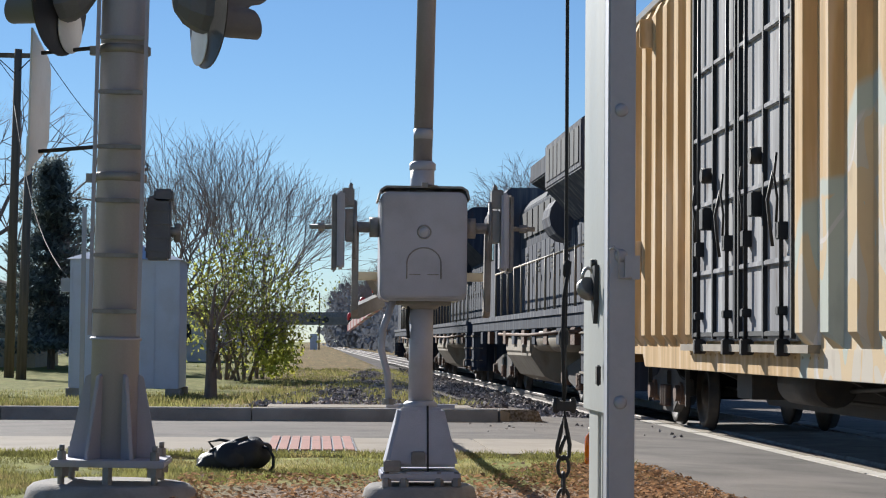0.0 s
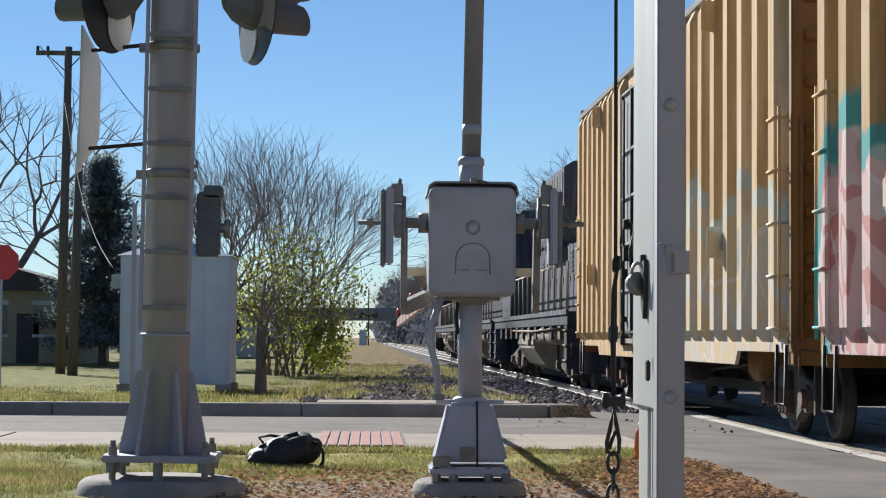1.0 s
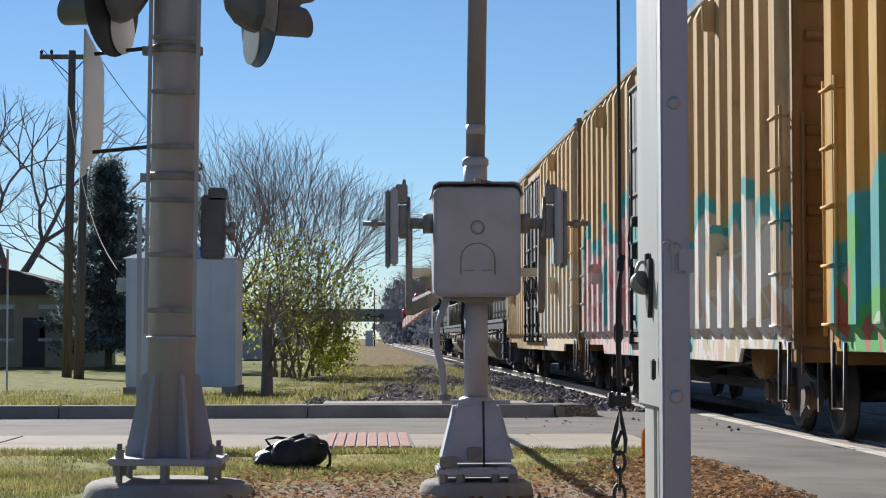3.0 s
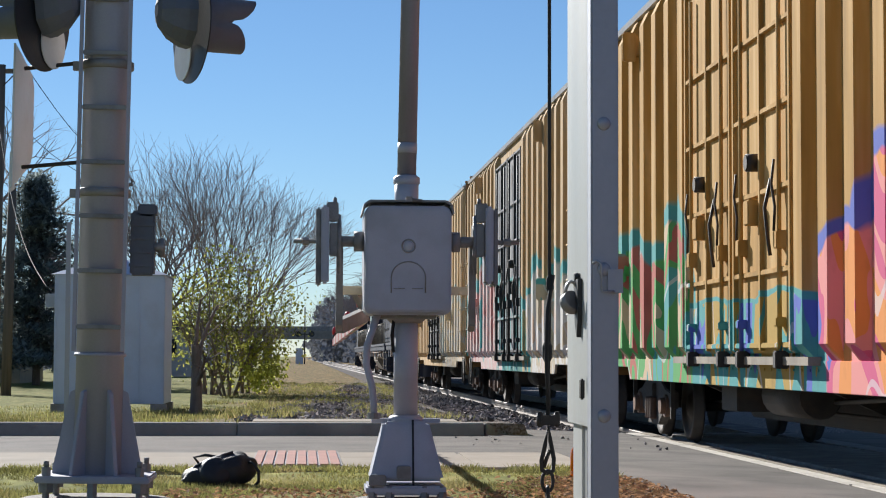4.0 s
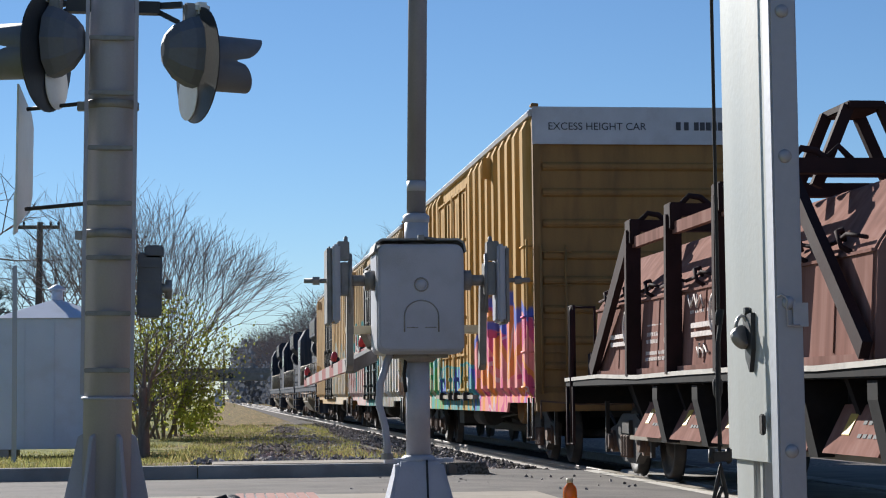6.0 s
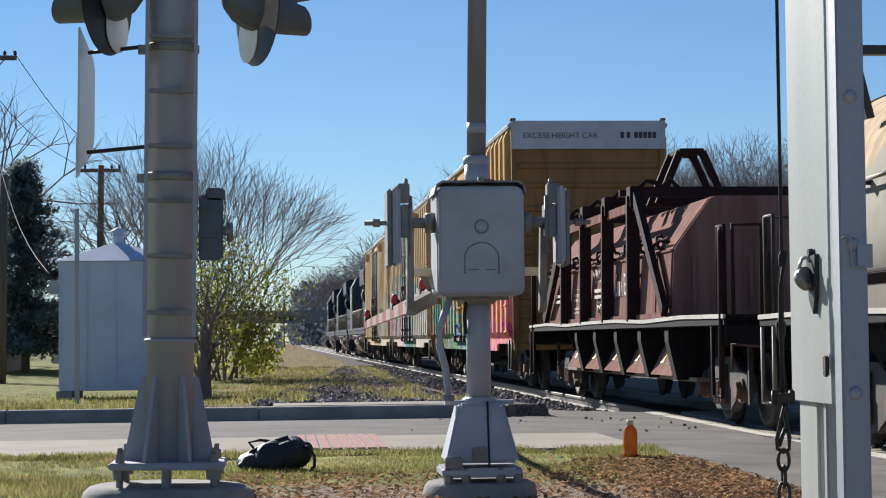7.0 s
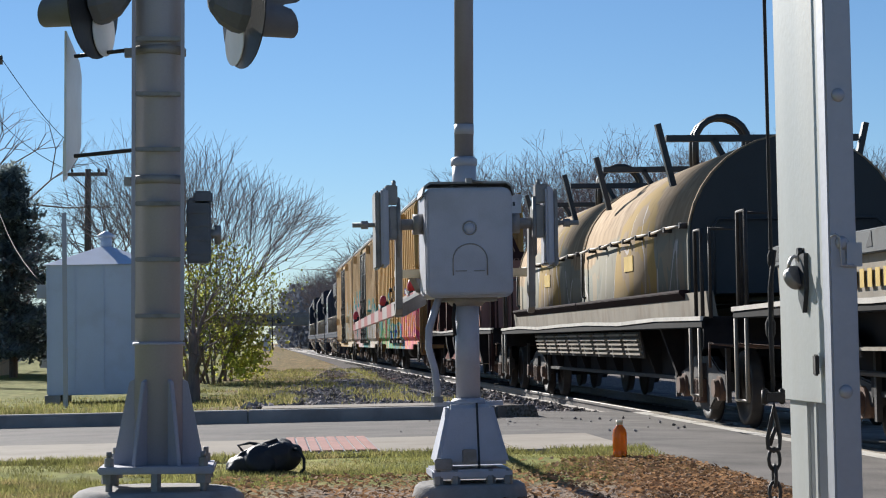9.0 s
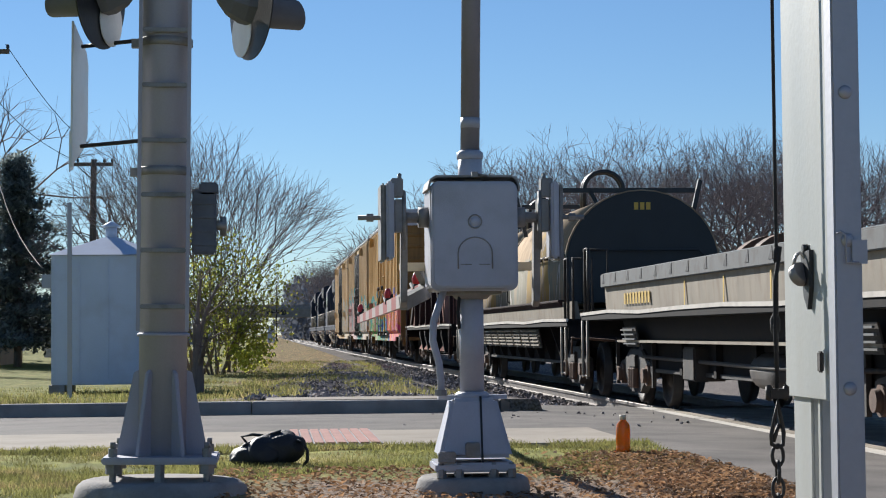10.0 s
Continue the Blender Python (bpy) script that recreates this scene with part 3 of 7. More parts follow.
def build_track():
    s = Shape()
    prof = [(-3.2, -0.4), (-2.6, -0.16), (-1.9, -0.13), (1.9, -0.13), (2.6, -0.16), (3.4, -0.4)]
    y0, y1 = 26.3, 1500.0
    s.add([(track_x(y0) + a, y0, z) for a, z in prof] + [(track_x(y1) + a, y1, z) for a, z in prof],
          [(i, i + 1, 7 + i, 6 + i) for i in range(5)])
    s.add([(track_x(y0) + a, y0, z) for a, z in prof], [(0, 1, 2, 3, 4, 5)])
    solid("ballast_bed", s, "bed", "grey crushed stone bed under the rails", "ballast", kind="structure")
    rnd = random.Random(8)
    g = Shape()
    for _ in range(24000):
        y = 26.0 + 60 * rnd.random() ** 1.8
        off = rnd.gauss(-2.6, 1.0) if rnd.random() < 0.6 else rnd.uniform(-6.4, -2.0)
        x = track_x(y) + off
        if off < -6.4 + max(0.0, y - 34) * 0.07 or off > -0.9 or (y < 26.5 and x < 2.2):
            continue
        z = float(np.interp(off, [-7, -3.0, -2.6, -1.9, 0], [ground_z(x, y), ground_z(x, y) - 0.01, -0.15, -0.12, -0.12]))
        v, f = rock(rnd, rnd.uniform(0.03, 0.05) * (0.7 + 1.1 * rnd.random() ** 3))
        g.add([p + Vector((x, y, z + 0.015)) for p in v], f)
    solid("ballast_stones", g, "stone", "loose grey crushed stones beside the track", "stones", kind="stuff")
    for side in (-0.7525, 0.7525):
        prof = [(-0.07, -0.14), (0.07, -0.14), (0.07, -0.12), (0.012, -0.1), (0.012, -0.02), (0.036, -0.01), (0.036, 0.028), (0.028, 0.034), (-0.028, 0.034), (-0.036, 0.028), (-0.036, -0.01), (-0.012, -0.02), (-0.012, -0.1), (-0.07, -0.12)]
        r = Shape()
        a, b = -40.0, 1400.0
        n = len(prof)
        r.add([(track_x(a) + side + x, a, z) for x, z in prof] + [(track_x(b) + side + x, b, z) for x, z in prof], [(i, (i + 1) % n, n + (i + 1) % n, n + i) for i in range(n)])
        solid("rail", r, "rail_steel", "steel rail with a worn bright head", "rail", "rails of the track", "structure")
    ties = thing("sleepers", Matrix(), "dark creosoted timber sleepers in ballast", "sleepers", kind="structure")
    me = Shape().box(-1.3, 1.3, -0.11, 0.11, -0.3, -0.115).mesh("sleeper", 0.01)
    me.materials.append(MAT["tie"])
    for i in range(150):
        y = 26.7 + 0.56 * i
        part("sleeper", me, "tie", ties, at=pose(track_x(y), y, rnd.uniform(-0.006, 0.006), 0, 0, rnd.uniform(-1, 1)))


# ---- signals ----
def bolt(s, x, y, z, up=1):
    s.tube((x, y, z), (x, y, z + 0.05 * up), 0.028, n=6, smooth=False)
    s.tube((x, y, z + 0.05 * up), (x, y, z + 0.085 * up), 0.016, n=8)


def lamp_head(parent, x, z, heading):
    """A crossing lamp seen from behind: round backboard, bowl housing, hinge, two-lobed hood. It faces heading (degrees)."""
    m = pose(x, -0.1, z + 0.0, 0, 0, heading)
    board = Shape().lathe([(0.34, -0.004), (0.34, 0.004)], 40, False, turn=pose(0, 0, 0, -90, 0, 0))
    b = part("backboard", board, "black_paint", parent, "black round backboard with a pale, sunlit-toned worn back", bevel=0.0, at=m)
    # Pale disc stands in for the sunlit, worn part of the board's back.
    part("sunlit_back_patch", Shape().lathe([(0.15, -0.003), (0.15, 0.002)], 32, False, at=(-0.12 * (1 if heading < 0 else -1), -0.012, -0.16), turn=pose(0, 0, 0, -90, 0, 0)), "sign_white", b, "pale patch for the sunlit worn back")
    bowl = Shape().lathe([(0.25, 0.0), (0.24, 0.05), (0.19, 0.13), (0.11, 0.19), (0.05, 0.205), (0.01, 0.205)], 10, False, at=(0.02, -0.02, 0.0), turn=pose(0, 0, 0, 90, 0, 0))
    bowl.v = [(0.02 + (v[0] - 0.02) * 0.66, v[1], v[2] * 0.86 + 0.07) for v in bowl.v]
    part("housing", bowl, "lamp_grey", b, "dark faceted lamp housing")
    part("bracket", Shape().box(-0.03, 0.03, -0.09, -0.02, 0.2, 0.36), "casting_dark", b, bevel=0.01)
    # White finish puts the sun's brightness into the top bracket's colour.
    part("sunlit_bracket_tip", Shape().box(-0.05, 0.05, -0.03, 0.06, 0.3, 0.37), "sign_white", b, "top bracket, painted pale for the sun on it", bevel=0.02)
    hood = Shape()
    n = 48
    for rr in (0.165, 0.157):
        for i in range(n):
            a = 2 * math.pi * i / n
            k = abs(math.sin(a)) ** 0.4
            dd = 0.17 + (0.21 if math.sin(a) > 0 else 0.14) * k
            hood.v += [(rr * math.cos(a), 0.004, rr * math.sin(a) + 0.02), (rr * (0.96 + 0.1 * k) * math.cos(a), dd, rr * 0.98 * math.sin(a) + 0.02)]
    for i in range(n):
        j = (i + 1) % n
        hood.f += [(2 * i, 2 * i + 1, 2 * j + 1, 2 * j), (2 * n + 2 * j, 2 * n + 2 * j + 1, 2 * n + 2 * i + 1, 2 * n + 2 * i), (2 * i + 1, 2 * n + 2 * i + 1, 2 * n + 2 * j + 1, 2 * j + 1)]
        hood.s += [True, True, False]
    part("hood", hood, "lamp_grey", b)
    part("lens", Shape().lathe([(0.15, 0.0), (0.13, 0.015), (0.05, 0.03), (0.01, 0.032)], 20, True, at=(0, 0.006, 0), turn=pose(0, 0, 0, -90, 0, 0)), "red", b, "red lamp lens")


def build_signal_pole():
    X, Y, Z0 = -1.165, 11.6, 0.245
    t = thing("signal_pole", pose(X, Y, 0, 0, 0.7, 0), "weathered grey metal signal pole with crossing lamps on a concrete foundation", "signal pole")
    f = Shape().lathe([(0.52, -0.2), (0.51, 0.14), (0.49, 0.205), (0.455, 0.235), (0.42, Z0)], 24, True)
    part("foundation", f, "concrete_old", t, "rounded stained concrete foundation")
    part("base_plate", Shape().box(-0.325, 0.325, -0.3, 0.3, 0.345, 0.385), "pole_metal", t, bevel=0.008)
    for bx in (-0.265, 0.265):
        for by in (-0.24, 0.24):
            s = Shape()
            bolt(s, bx, by, 0.385)
            s.tube((bx, by, 0.2), (bx, by, 0.345), 0.02).tube((bx, by, 0.29), (bx, by, 0.345), 0.045, n=6, smooth=False)
            part("anchor_bolt", s, "casting_dark", t)
    mid = Shape().tube((0, -0.27, 0.2), (0, -0.27, 0.345), 0.03, n=6, smooth=False)
    part("anchor_bolt", mid, "casting_dark", t)
    part("shaft", Shape().tube((0, 0, 0.385), (0.0, 0, 6.4), 0.139, 0.139, 40), "pole_metal", t)
    for a in (0, 60, 120, 180, 240, 300):
        g = Shape().prism([(0.13, 0.385), (0.262, 0.385), (0.255, 0.43), (0.168, 0.86), (0.13, 0.88)], "y", -0.013, 0.013)
        part("gusset", g, "pole_metal", t, bevel=0.004, at=pose(0, 0, 0, 0, 0, a))
    part("collar", Shape().lathe([(0.150, 1.07), (0.153, 1.08), (0.148, 1.09)], 40), "pole_metal", t)
    for z in (1.24, 1.565, 1.885, 2.2, 2.52, 2.84, 3.16, 3.48, 3.8, 4.12, 4.44):
        part("rung", Shape().box(-0.127, 0.132, -0.168, -0.142, z - 0.014, z + 0.014), "casting_dark", t, bevel=0.005)
    part("side_rail", Shape().box(-0.148, -0.127, -0.172, -0.142, 1.1, 6.0), "pole_metal", t)
    part("side_rail", Shape().box(0.132, 0.153, -0.172, -0.142, 1.1, 6.0), "pole_metal", t)
    for z in (2.03, 2.785):
        cl = Shape().lathe([(0.146, z - 0.025), (0.156, z - 0.02), (0.156, z + 0.02), (0.146, z + 0.025)], 36)
        cl.box(-0.2, -0.14, -0.03, 0.03, z - 0.03, z + 0.02)
        part("clamp", cl, "casting_dark", t)
    # sign seen nearly edge on, held by two pipes
    for z0, z1 in ((2.775, 2.80), (2.185, 2.21)):
        part("sign_pipe", Shape().tube((-0.15, 0.0, z1), (-0.5, 0.12, z0), 0.012), "dark_steel", t)
    sign = Shape().prism([(-0.30, 2.05), (0.20, 2.22), (0.28, 2.3), (0.28, 2.72), (0.2, 2.79), (-0.30, 2.9)], "x", -0.006, 0.006)
    sg = part("sign_panel", sign, "sign_white", t, "white sign panel, worn", bevel=0.002, at=pose(-0.52, 0.25, 0, 0, 0, -3.3))
    part("sign_strip", Shape().prism([(-0.29, 2.02), (-0.16, 2.05), (-0.16, 2.26), (-0.29, 2.26)], "x", -0.014, -0.007), "sign_white", sg)
    # junction box facing away
    jb = part("junction_box", Shape().box(0.16, 0.30, -0.02, 0.1, 1.55, 1.93), "lamp_grey", t, "dark grey ribbed junction box", bevel=0.012)
    part("box_hood", Shape().box(0.20, 0.31, -0.03, 0.11, 1.9, 1.97), "lamp_grey", jb, bevel=0.01)
    for z in (1.6, 1.68, 1.76, 1.84):
        part("box_rib", Shape().box(0.155, 0.305, -0.028, -0.021, z, z + 0.02), "lamp_grey", jb)
    part("box_knob", Shape().tube((0.29, 0.02, 1.72), (0.36, 0.02, 1.72), 0.028).tube((0.34, 0.02, 1.66), (0.34, 0.02, 1.77), 0.02), "casting_dark", jb)
    # lamp arm with a lamp on each side
    arm = Shape().box(-0.27, 0.27, -0.06, 0.02, 3.33, 3.40)
    for k in (-1, 1):
        arm.beam((k * 0.26, -0.02, 3.38), (k * 0.40, -0.05, 3.385), 0.035)
        arm.beam((k * 0.26, -0.02, 3.345), (k * 0.38, -0.05, 3.28), 0.03)
    part("lamp_arm", arm, "black_paint", t)
    lamp_head(t, 0.495, 3.02, -68)
    lamp_head(t, -0.375, 3.07, 70)


def build_gate():
    X, Y = 0.635, 11.45
    t = thing("crossing_gate", pose(X, Y, 0), "grey crossing gate mechanism on a mast with a lowered striped arm", "crossing gate")
    part("foundation", Shape().lathe([(0.34, -0.2), (0.335, 0.18), (0.32, 0.23), (0.295, 0.25)], 24, True), "concrete_old", t, "stained round concrete foundation")
    ped = Shape()
    b, h = [(-0.215, -0.2), (0.215, -0.2), (0.215, 0.2), (-0.215, 0.2)], [(-0.13, -0.12), (0.13, -0.12), (0.13, 0.12), (-0.13, 0.12)]
    ped.add([(x, y, 0.36) for x, y in b] + [(x, y, 0.70) for x, y in h], [(3, 2, 1, 0), (4, 5, 6, 7), (0, 1, 5, 4), (1, 2, 6, 5), (2, 3, 7, 6), (3, 0, 4, 7)])
    pd = part("pedestal", ped, "casting", t, "pale grey tapered split pedestal", bevel=0.02)
    part("split_seam", Shape().add([(0.03, -0.207, 0.33), (0.042, -0.207, 0.33), (0.042, -0.124, 0.71), (0.03, -0.124, 0.71), (0.03, -0.19, 0.33), (0.042, -0.19, 0.33), (0.042, -0.11, 0.71), (0.03, -0.11, 0.71)],
         [(0, 1, 2, 3), (7, 6, 5, 4), (0, 4, 5, 1), (1, 5, 6, 2), (2, 6, 7, 3), (3, 7, 4, 0)]), "door_dark", pd)
    part("pedestal_foot", Shape().box(-0.235, 0.225, -0.22, 0.22, 0.28, 0.335), "casting", pd, bevel=0.012)
    for x in (-0.2, -0.1, 0.1, 0.2):
        s = Shape()
        bolt(s, x, -0.2, 0.25)
        part("anchor_bolt", s, "casting_dark", t)
    part("pedestal_latch", Shape().box(-0.06, 0.02, -0.225, -0.18, 0.37, 0.45), "casting_dark", pd, bevel=0.006)
    part("pedestal_lug", Shape().box(-0.22, -0.12, -0.235, -0.2, 0.335, 0.40), "casting_dark", pd, bevel=0.006)
    part("pedestal_cap", Shape().lathe([(0.09, 0.69), (0.1, 0.70), (0.1, 0.72), (0.08, 0.735)], 20).box(-0.2, 0.2, -0.03, 0.03, 0.69, 0.715), "casting", pd)
    part("mast_lower", Shape().tube((0, 0, 0.7), (0, 0, 1.36), 0.0705, n=28), "casting", t)
    part("mast_neck", Shape().tube((0, 0, 1.9), (0, 0, 2.11), 0.0705, n=28), "casting", t)
    part("mast_collar", Shape().lathe([(0.0715, 2.085), (0.078, 2.09), (0.078, 2.125), (0.058, 2.14)], 28), "casting", t)
    up = part("mast_upper", Shape().tube((0, 0, 2.12), (0.05, 0, 5.2), 0.056, n=24), "mast_metal", t, "brown-grey weathered upper mast")
    part("mast_band", Shape().tube((0.003, 0, 2.27), (0.004, 0, 2.33), 0.0575, n=24), "casting", up)
    # mechanism housing: a rounded tapering case with a raised badge on the door
    r = 0.05
    def rounded(w, z0, z1):
        return arc(w - r, z1 - r, r, 0, 90, 5) + arc(-w + r, z1 - r, r, 90, 180, 5) + arc(-w + r, z0 + r, r, 180, 270, 5) + arc(w - r, z0 + r, r, 270, 360, 5)
    case = part("housing", Shape().prism(rounded(0.252, 1.315, 1.945), "y", -0.20, 0.24), "casting", t, "grey cast mechanism housing", bevel=0.006)
    part("door", Shape().prism(rounded(0.246, 1.33, 1.935), "y", -0.25, -0.206), "casting", case, "grey door with a raised ring and arch", bevel=0.012)
    rim = Shape()
    pts = [(-0.262, -0.02, 1.90), (-0.25, -0.02, 1.952), (-0.22, -0.02, 1.972), (0.22, -0.02, 1.972), (0.25, -0.02, 1.952), (0.262, -0.02, 1.90)]
    for a, c in zip(pts, pts[1:]):
        rim.beam(a, c, 0.40, 0.012)
    part("cover_rim", rim, "casting_dark", case)
    part("rim_latch", Shape().box(-0.015, 0.02, -0.25, -0.2, 1.965, 1.995).tube((0.02, -0.23, 1.98), (0.08, -0.23, 1.972), 0.008), "casting_dark", case)
    badge = Shape()
    ring = [(0.038 * math.cos(radians(a)), -0.252, 1.71 + 0.038 * math.sin(radians(a))) for a in range(0, 361, 20)]
    arch = [(-0.098, -0.252, 1.44), (-0.098, -0.252, 1.53)] + [(0.098 * math.cos(radians(a)), -0.252, 1.53 + 0.09 * math.sin(radians(a))) for a in range(165, -1, -15)] + [(0.098, -0.252, 1.44)]
    part("badge_ring", badge.path(ring, 0.0045, 6), "casting_dark", case)
    part("badge_arch", Shape().path(arch, 0.004, 6), "casting_dark", case)
    for x in (-0.085, 0.02):
        part("badge_bar", Shape().box(x, x + 0.065, -0.254, -0.248, 1.462, 1.468), "casting_dark", case)
    part("badge_boss", Shape().lathe([(0.03, 0), (0.026, 0.006), (0.005, 0.007)], 20, at=(0, -0.248, 1.71), turn=pose(0, 0, 0, 90, 0, 0)), "casting", case)
    part("underside", Shape().lathe([(0.09, 1.27), (0.11, 1.29), (0.12, 1.32)], 16).box(-0.17, 0.17, -0.1, 0.1, 1.295, 1.32), "casting_dark", case)
    # cranks and weight plates on each side
    for k in (-1, 1):
        rod = Shape().tube((k * 0.25, -0.05, 1.745), (k * 0.66, -0.05, 1.745), 0.014).tube((k * 0.25, -0.05, 1.745), (k * 0.44, -0.05, 1.745), 0.032).tube((k * 0.25, -0.05, 1.745), (k * 0.31, -0.05, 1.745), 0.06)
        c = part("crank_shaft", rod, "casting_dark", t)
        part("shaft_nut", Shape().tube((k * 0.57, -0.05, 1.745), (k * 0.61, -0.05, 1.745), 0.024, n=6, smooth=False), "casting_dark", c)
        pl = Shape().box(*sorted((k * 0.455, k * 0.50)), -0.16, 0.08, 1.50, 1.95)
        p = part("weight_plate", pl, "casting", t, "grey slab counterweight", bevel=0.012)
        part("weight_plate_back", Shape().box(*sorted((k * 0.50, k * 0.53)), -0.12, 0.2, 1.49, 1.94), "casting_dark", p, bevel=0.01)
        part("weight_bracket", Shape().box(*sorted((k * 0.385, k * 0.452)), -0.1, 0.02, 1.66, 1.85).box(*sorted((k * 0.40, k * 0.47)), -0.12, -0.02, 1.86, 1.97).tube((k * 0.42, -0.1, 1.95), (k * 0.42, -0.1, 2.0), 0.012).tube((k * 0.395, -0.1, 1.55), (k * 0.395, -0.1, 1.9), 0.012), "casting_dark", p, bevel=0.006)
        part("crank_arm", Shape().prism([(-0.04, 1.78), (0.04, 1.78), (0.13, 1.24), (0.09, 1.22), (0.03, 1.26)], "x", *sorted((k * 0.37, k * 0.41))), "casting_dark", t, bevel=0.006)
    part("cross_bar", Shape().box(-0.40, 0.40, 0.24, 0.30, 1.445, 1.495), "cream", t, "cream cross bar", bevel=0.006)
    # conduits
    part("conduit", Shape().path([(-0.19, -0.1, 0.72), (-0.19, -0.1, 0.80), (-0.20, -0.1, 0.9), (-0.235, -0.1, 1.03), (-0.23, -0.1, 1.14), (-0.17, -0.1, 1.32)], 0.021, 12), "casting", t, "ribbed grey flexible conduit")
    part("conduit_clamp", Shape().tube((-0.19, -0.1, 0.715), (-0.19, -0.1, 0.75), 0.036, n=8, smooth=False), "casting_dark", t)
    part("cable", Shape().path([(-0.07, -0.06, 1.32), (-0.085, -0.06, 1.2), (-0.075, -0.04, 1.1)], 0.01, 8), "rubber", t)
    # the arm, lowered across the road, with lights
    arm = part("gate_arm", Shape().box(-0.012, 0.012, 0.0, 0.02, 0, 0.02), "gate_white", t)
    x0, x1, y0, y1, z0, z1 = -0.225, -0.295, 0.4, 8.05, 1.335, 1.215
    n = 16
    for i in range(n):
        a, b2 = i / n, (i + 1) / n
        p = [(x0 + (x1 - x0) * k, y0 + (y1 - y0) * k, z0 + (z1 - z0) * k) for k in (a, b2)]
        part("stripe", Shape().beam(p[0], p[1], 0.03, 0.105 - 0.035 * a), "gate_red" if i % 2 else "gate_white", arm)
    for k in (0.1, 0.45, 0.96):
        q = (x0 + (x1 - x0) * k, y0 + (y1 - y0) * k, z0 + (z1 - z0) * k)
        l = part("arm_light", Shape().lathe([(0.012, 0.06), (0.026, 0.07), (0.03, 0.1), (0.02, 0.135), (0.008, 0.145)], 12, at=q), "red", arm, "red arm light")
        part("light_foot", Shape().tube((q[0], q[1], q[2] + 0.02), (q[0], q[1], q[2] + 0.085), 0.024, n=8), "black_paint", l)
        part("light_cable", Shape().path([(q[0], q[1] + 0.5 * j - 0.5, q[2] + (0.10 if j != 1 else 0.0) - 0.02) for j in range(3)], 0.012, 6), "rubber", l)
    part("arm_bracket", Shape().beam((-0.39, 0.12, 1.25), (x0, 0.42, 1.33), 0.05, 0.08).beam((-0.3, 0.27, 1.47), (x0, 0.45, 1.36), 0.04), "casting_dark", t)


def build_near_post():
    t = thing("metal_post", pose(0, 0, 0), "tall white and grey painted steel post with a padlocked cover plate", "post")
    # grey front channel with round bolts
    part("front_channel", Shape().box(0.641, 0.700, 4.11, 4.165, -0.3, 3.4), "grey_steel", t, "grey front channel", bevel=0.004)
    for z in (0.953, 1.262, 1.571, 1.88, 2.19, 2.5):
        part("bolt", Shape().lathe([(0.0145, 0), (0.0135, 0.004), (0.008, 0.008), (0.001, 0.009)], 18, at=(0.669, 4.11, z), turn=pose(0, 0, 0, 90, 0, 0)), "grey_steel", t)
    part("rear_tube", Shape().box(0.66, 0.700, 4.37, 4.52, -0.3, 3.4), "white_steel", t, bevel=0.006)
    part("rear_strip", Shape().box(0.66, 0.69, 4.30, 4.325, -0.3, 3.4), "white_steel", t, bevel=0.004)
    part("cover_plate", Shape().prism([(4.168, 0.925), (4.535, 0.925), (4.535, 3.4), (4.175, 3.4)], "x", 0.650, 0.657), "white_steel", t, "white cover plate", bevel=0.002)
    part("plate_lip", Shape().box(0.650, 0.70, 4.53, 4.545, 0.925, 3.4), "white_steel", t, bevel=0.003)
    part("catch", Shape().path([(0.645, 4.108, 1.275), (0.652, 4.10, 1.28), (0.662, 4.10, 1.272), (0.664, 4.10, 1.215), (0.69, 4.10, 1.215)], 0.0025, 6).box(0.676, 0.708, 4.1, 4.108, 1.212, 1.262), "grey_steel", t)
    hasp = part("hasp", Shape().box(0.648, 0.661, 4.33, 4.36, 1.20, 1.262).tube((0.654, 4.345, 1.255), (0.638, 4.345, 1.255), 0.009).prism([(4.30, 1.25), (4.37, 1.245), (4.35, 1.15), (4.32, 1.12), (4.30, 1.17)], "x", 0.640, 0.652), "black_paint", t, "black hasp")
    part("padlock", Shape().lathe([(0.024, -0.012), (0.026, -0.008), (0.026, 0.008), (0.024, 0.012)], 20, at=(0.632, 4.345, 1.198), turn=pose(0, 0, 0, 60, 20, 20)), "casting_dark", hasp, "round steel padlock")
    part("shackle", Shape().path([(0.632 + 0.014 * math.cos(radians(a)), 4.345, 1.215 + 0.03 * math.sin(radians(a))) for a in range(0, 181, 30)], 0.004, 6), "bright_steel", hasp)
    part("lever", Shape().box(0.632, 0.641, 4.20, 4.225, 0.985, 1.03), "dark_steel", t, bevel=0.003)
    r = thing("rope_and_chain", pose(-0.025, 0, 0), "black rope with a snap hook and chain hanging beside the post", "rope")
    part("rope", Shape().path([(0.609, 4.37, 3.4), (0.610, 4.37, 2.2), (0.611, 4.37, 1.2), (0.607, 4.37, 0.93)], 0.0042, 8), "rubber", r)
    part("rope_tail", Shape().path([(0.618, 4.365, 1.26), (0.606, 4.365, 1.18), (0.603, 4.36, 1.08), (0.609, 4.37, 0.96)], 0.005, 8), "rubber", r)
    part("knot", Shape().lathe([(0.004, 1.06), (0.011, 1.075), (0.012, 1.1), (0.004, 1.115)], 10, at=(0.606, 4.37, 0)), "rubber", r)
    part("knot", Shape().lathe([(0.004, 1.22), (0.009, 1.23), (0.009, 1.25), (0.004, 1.262)], 10, at=(0.612, 4.37, 0)), "rubber", r)
    part("clamp", Shape().box(0.588, 0.632, 4.355, 4.385, 0.925, 0.947).tube((0.59, 4.37, 0.92), (0.59, 4.37, 0.955), 0.008).tube((0.628, 4.37, 0.92), (0.628, 4.37, 0.955), 0.007), "dark_steel", r, bevel=0.003)
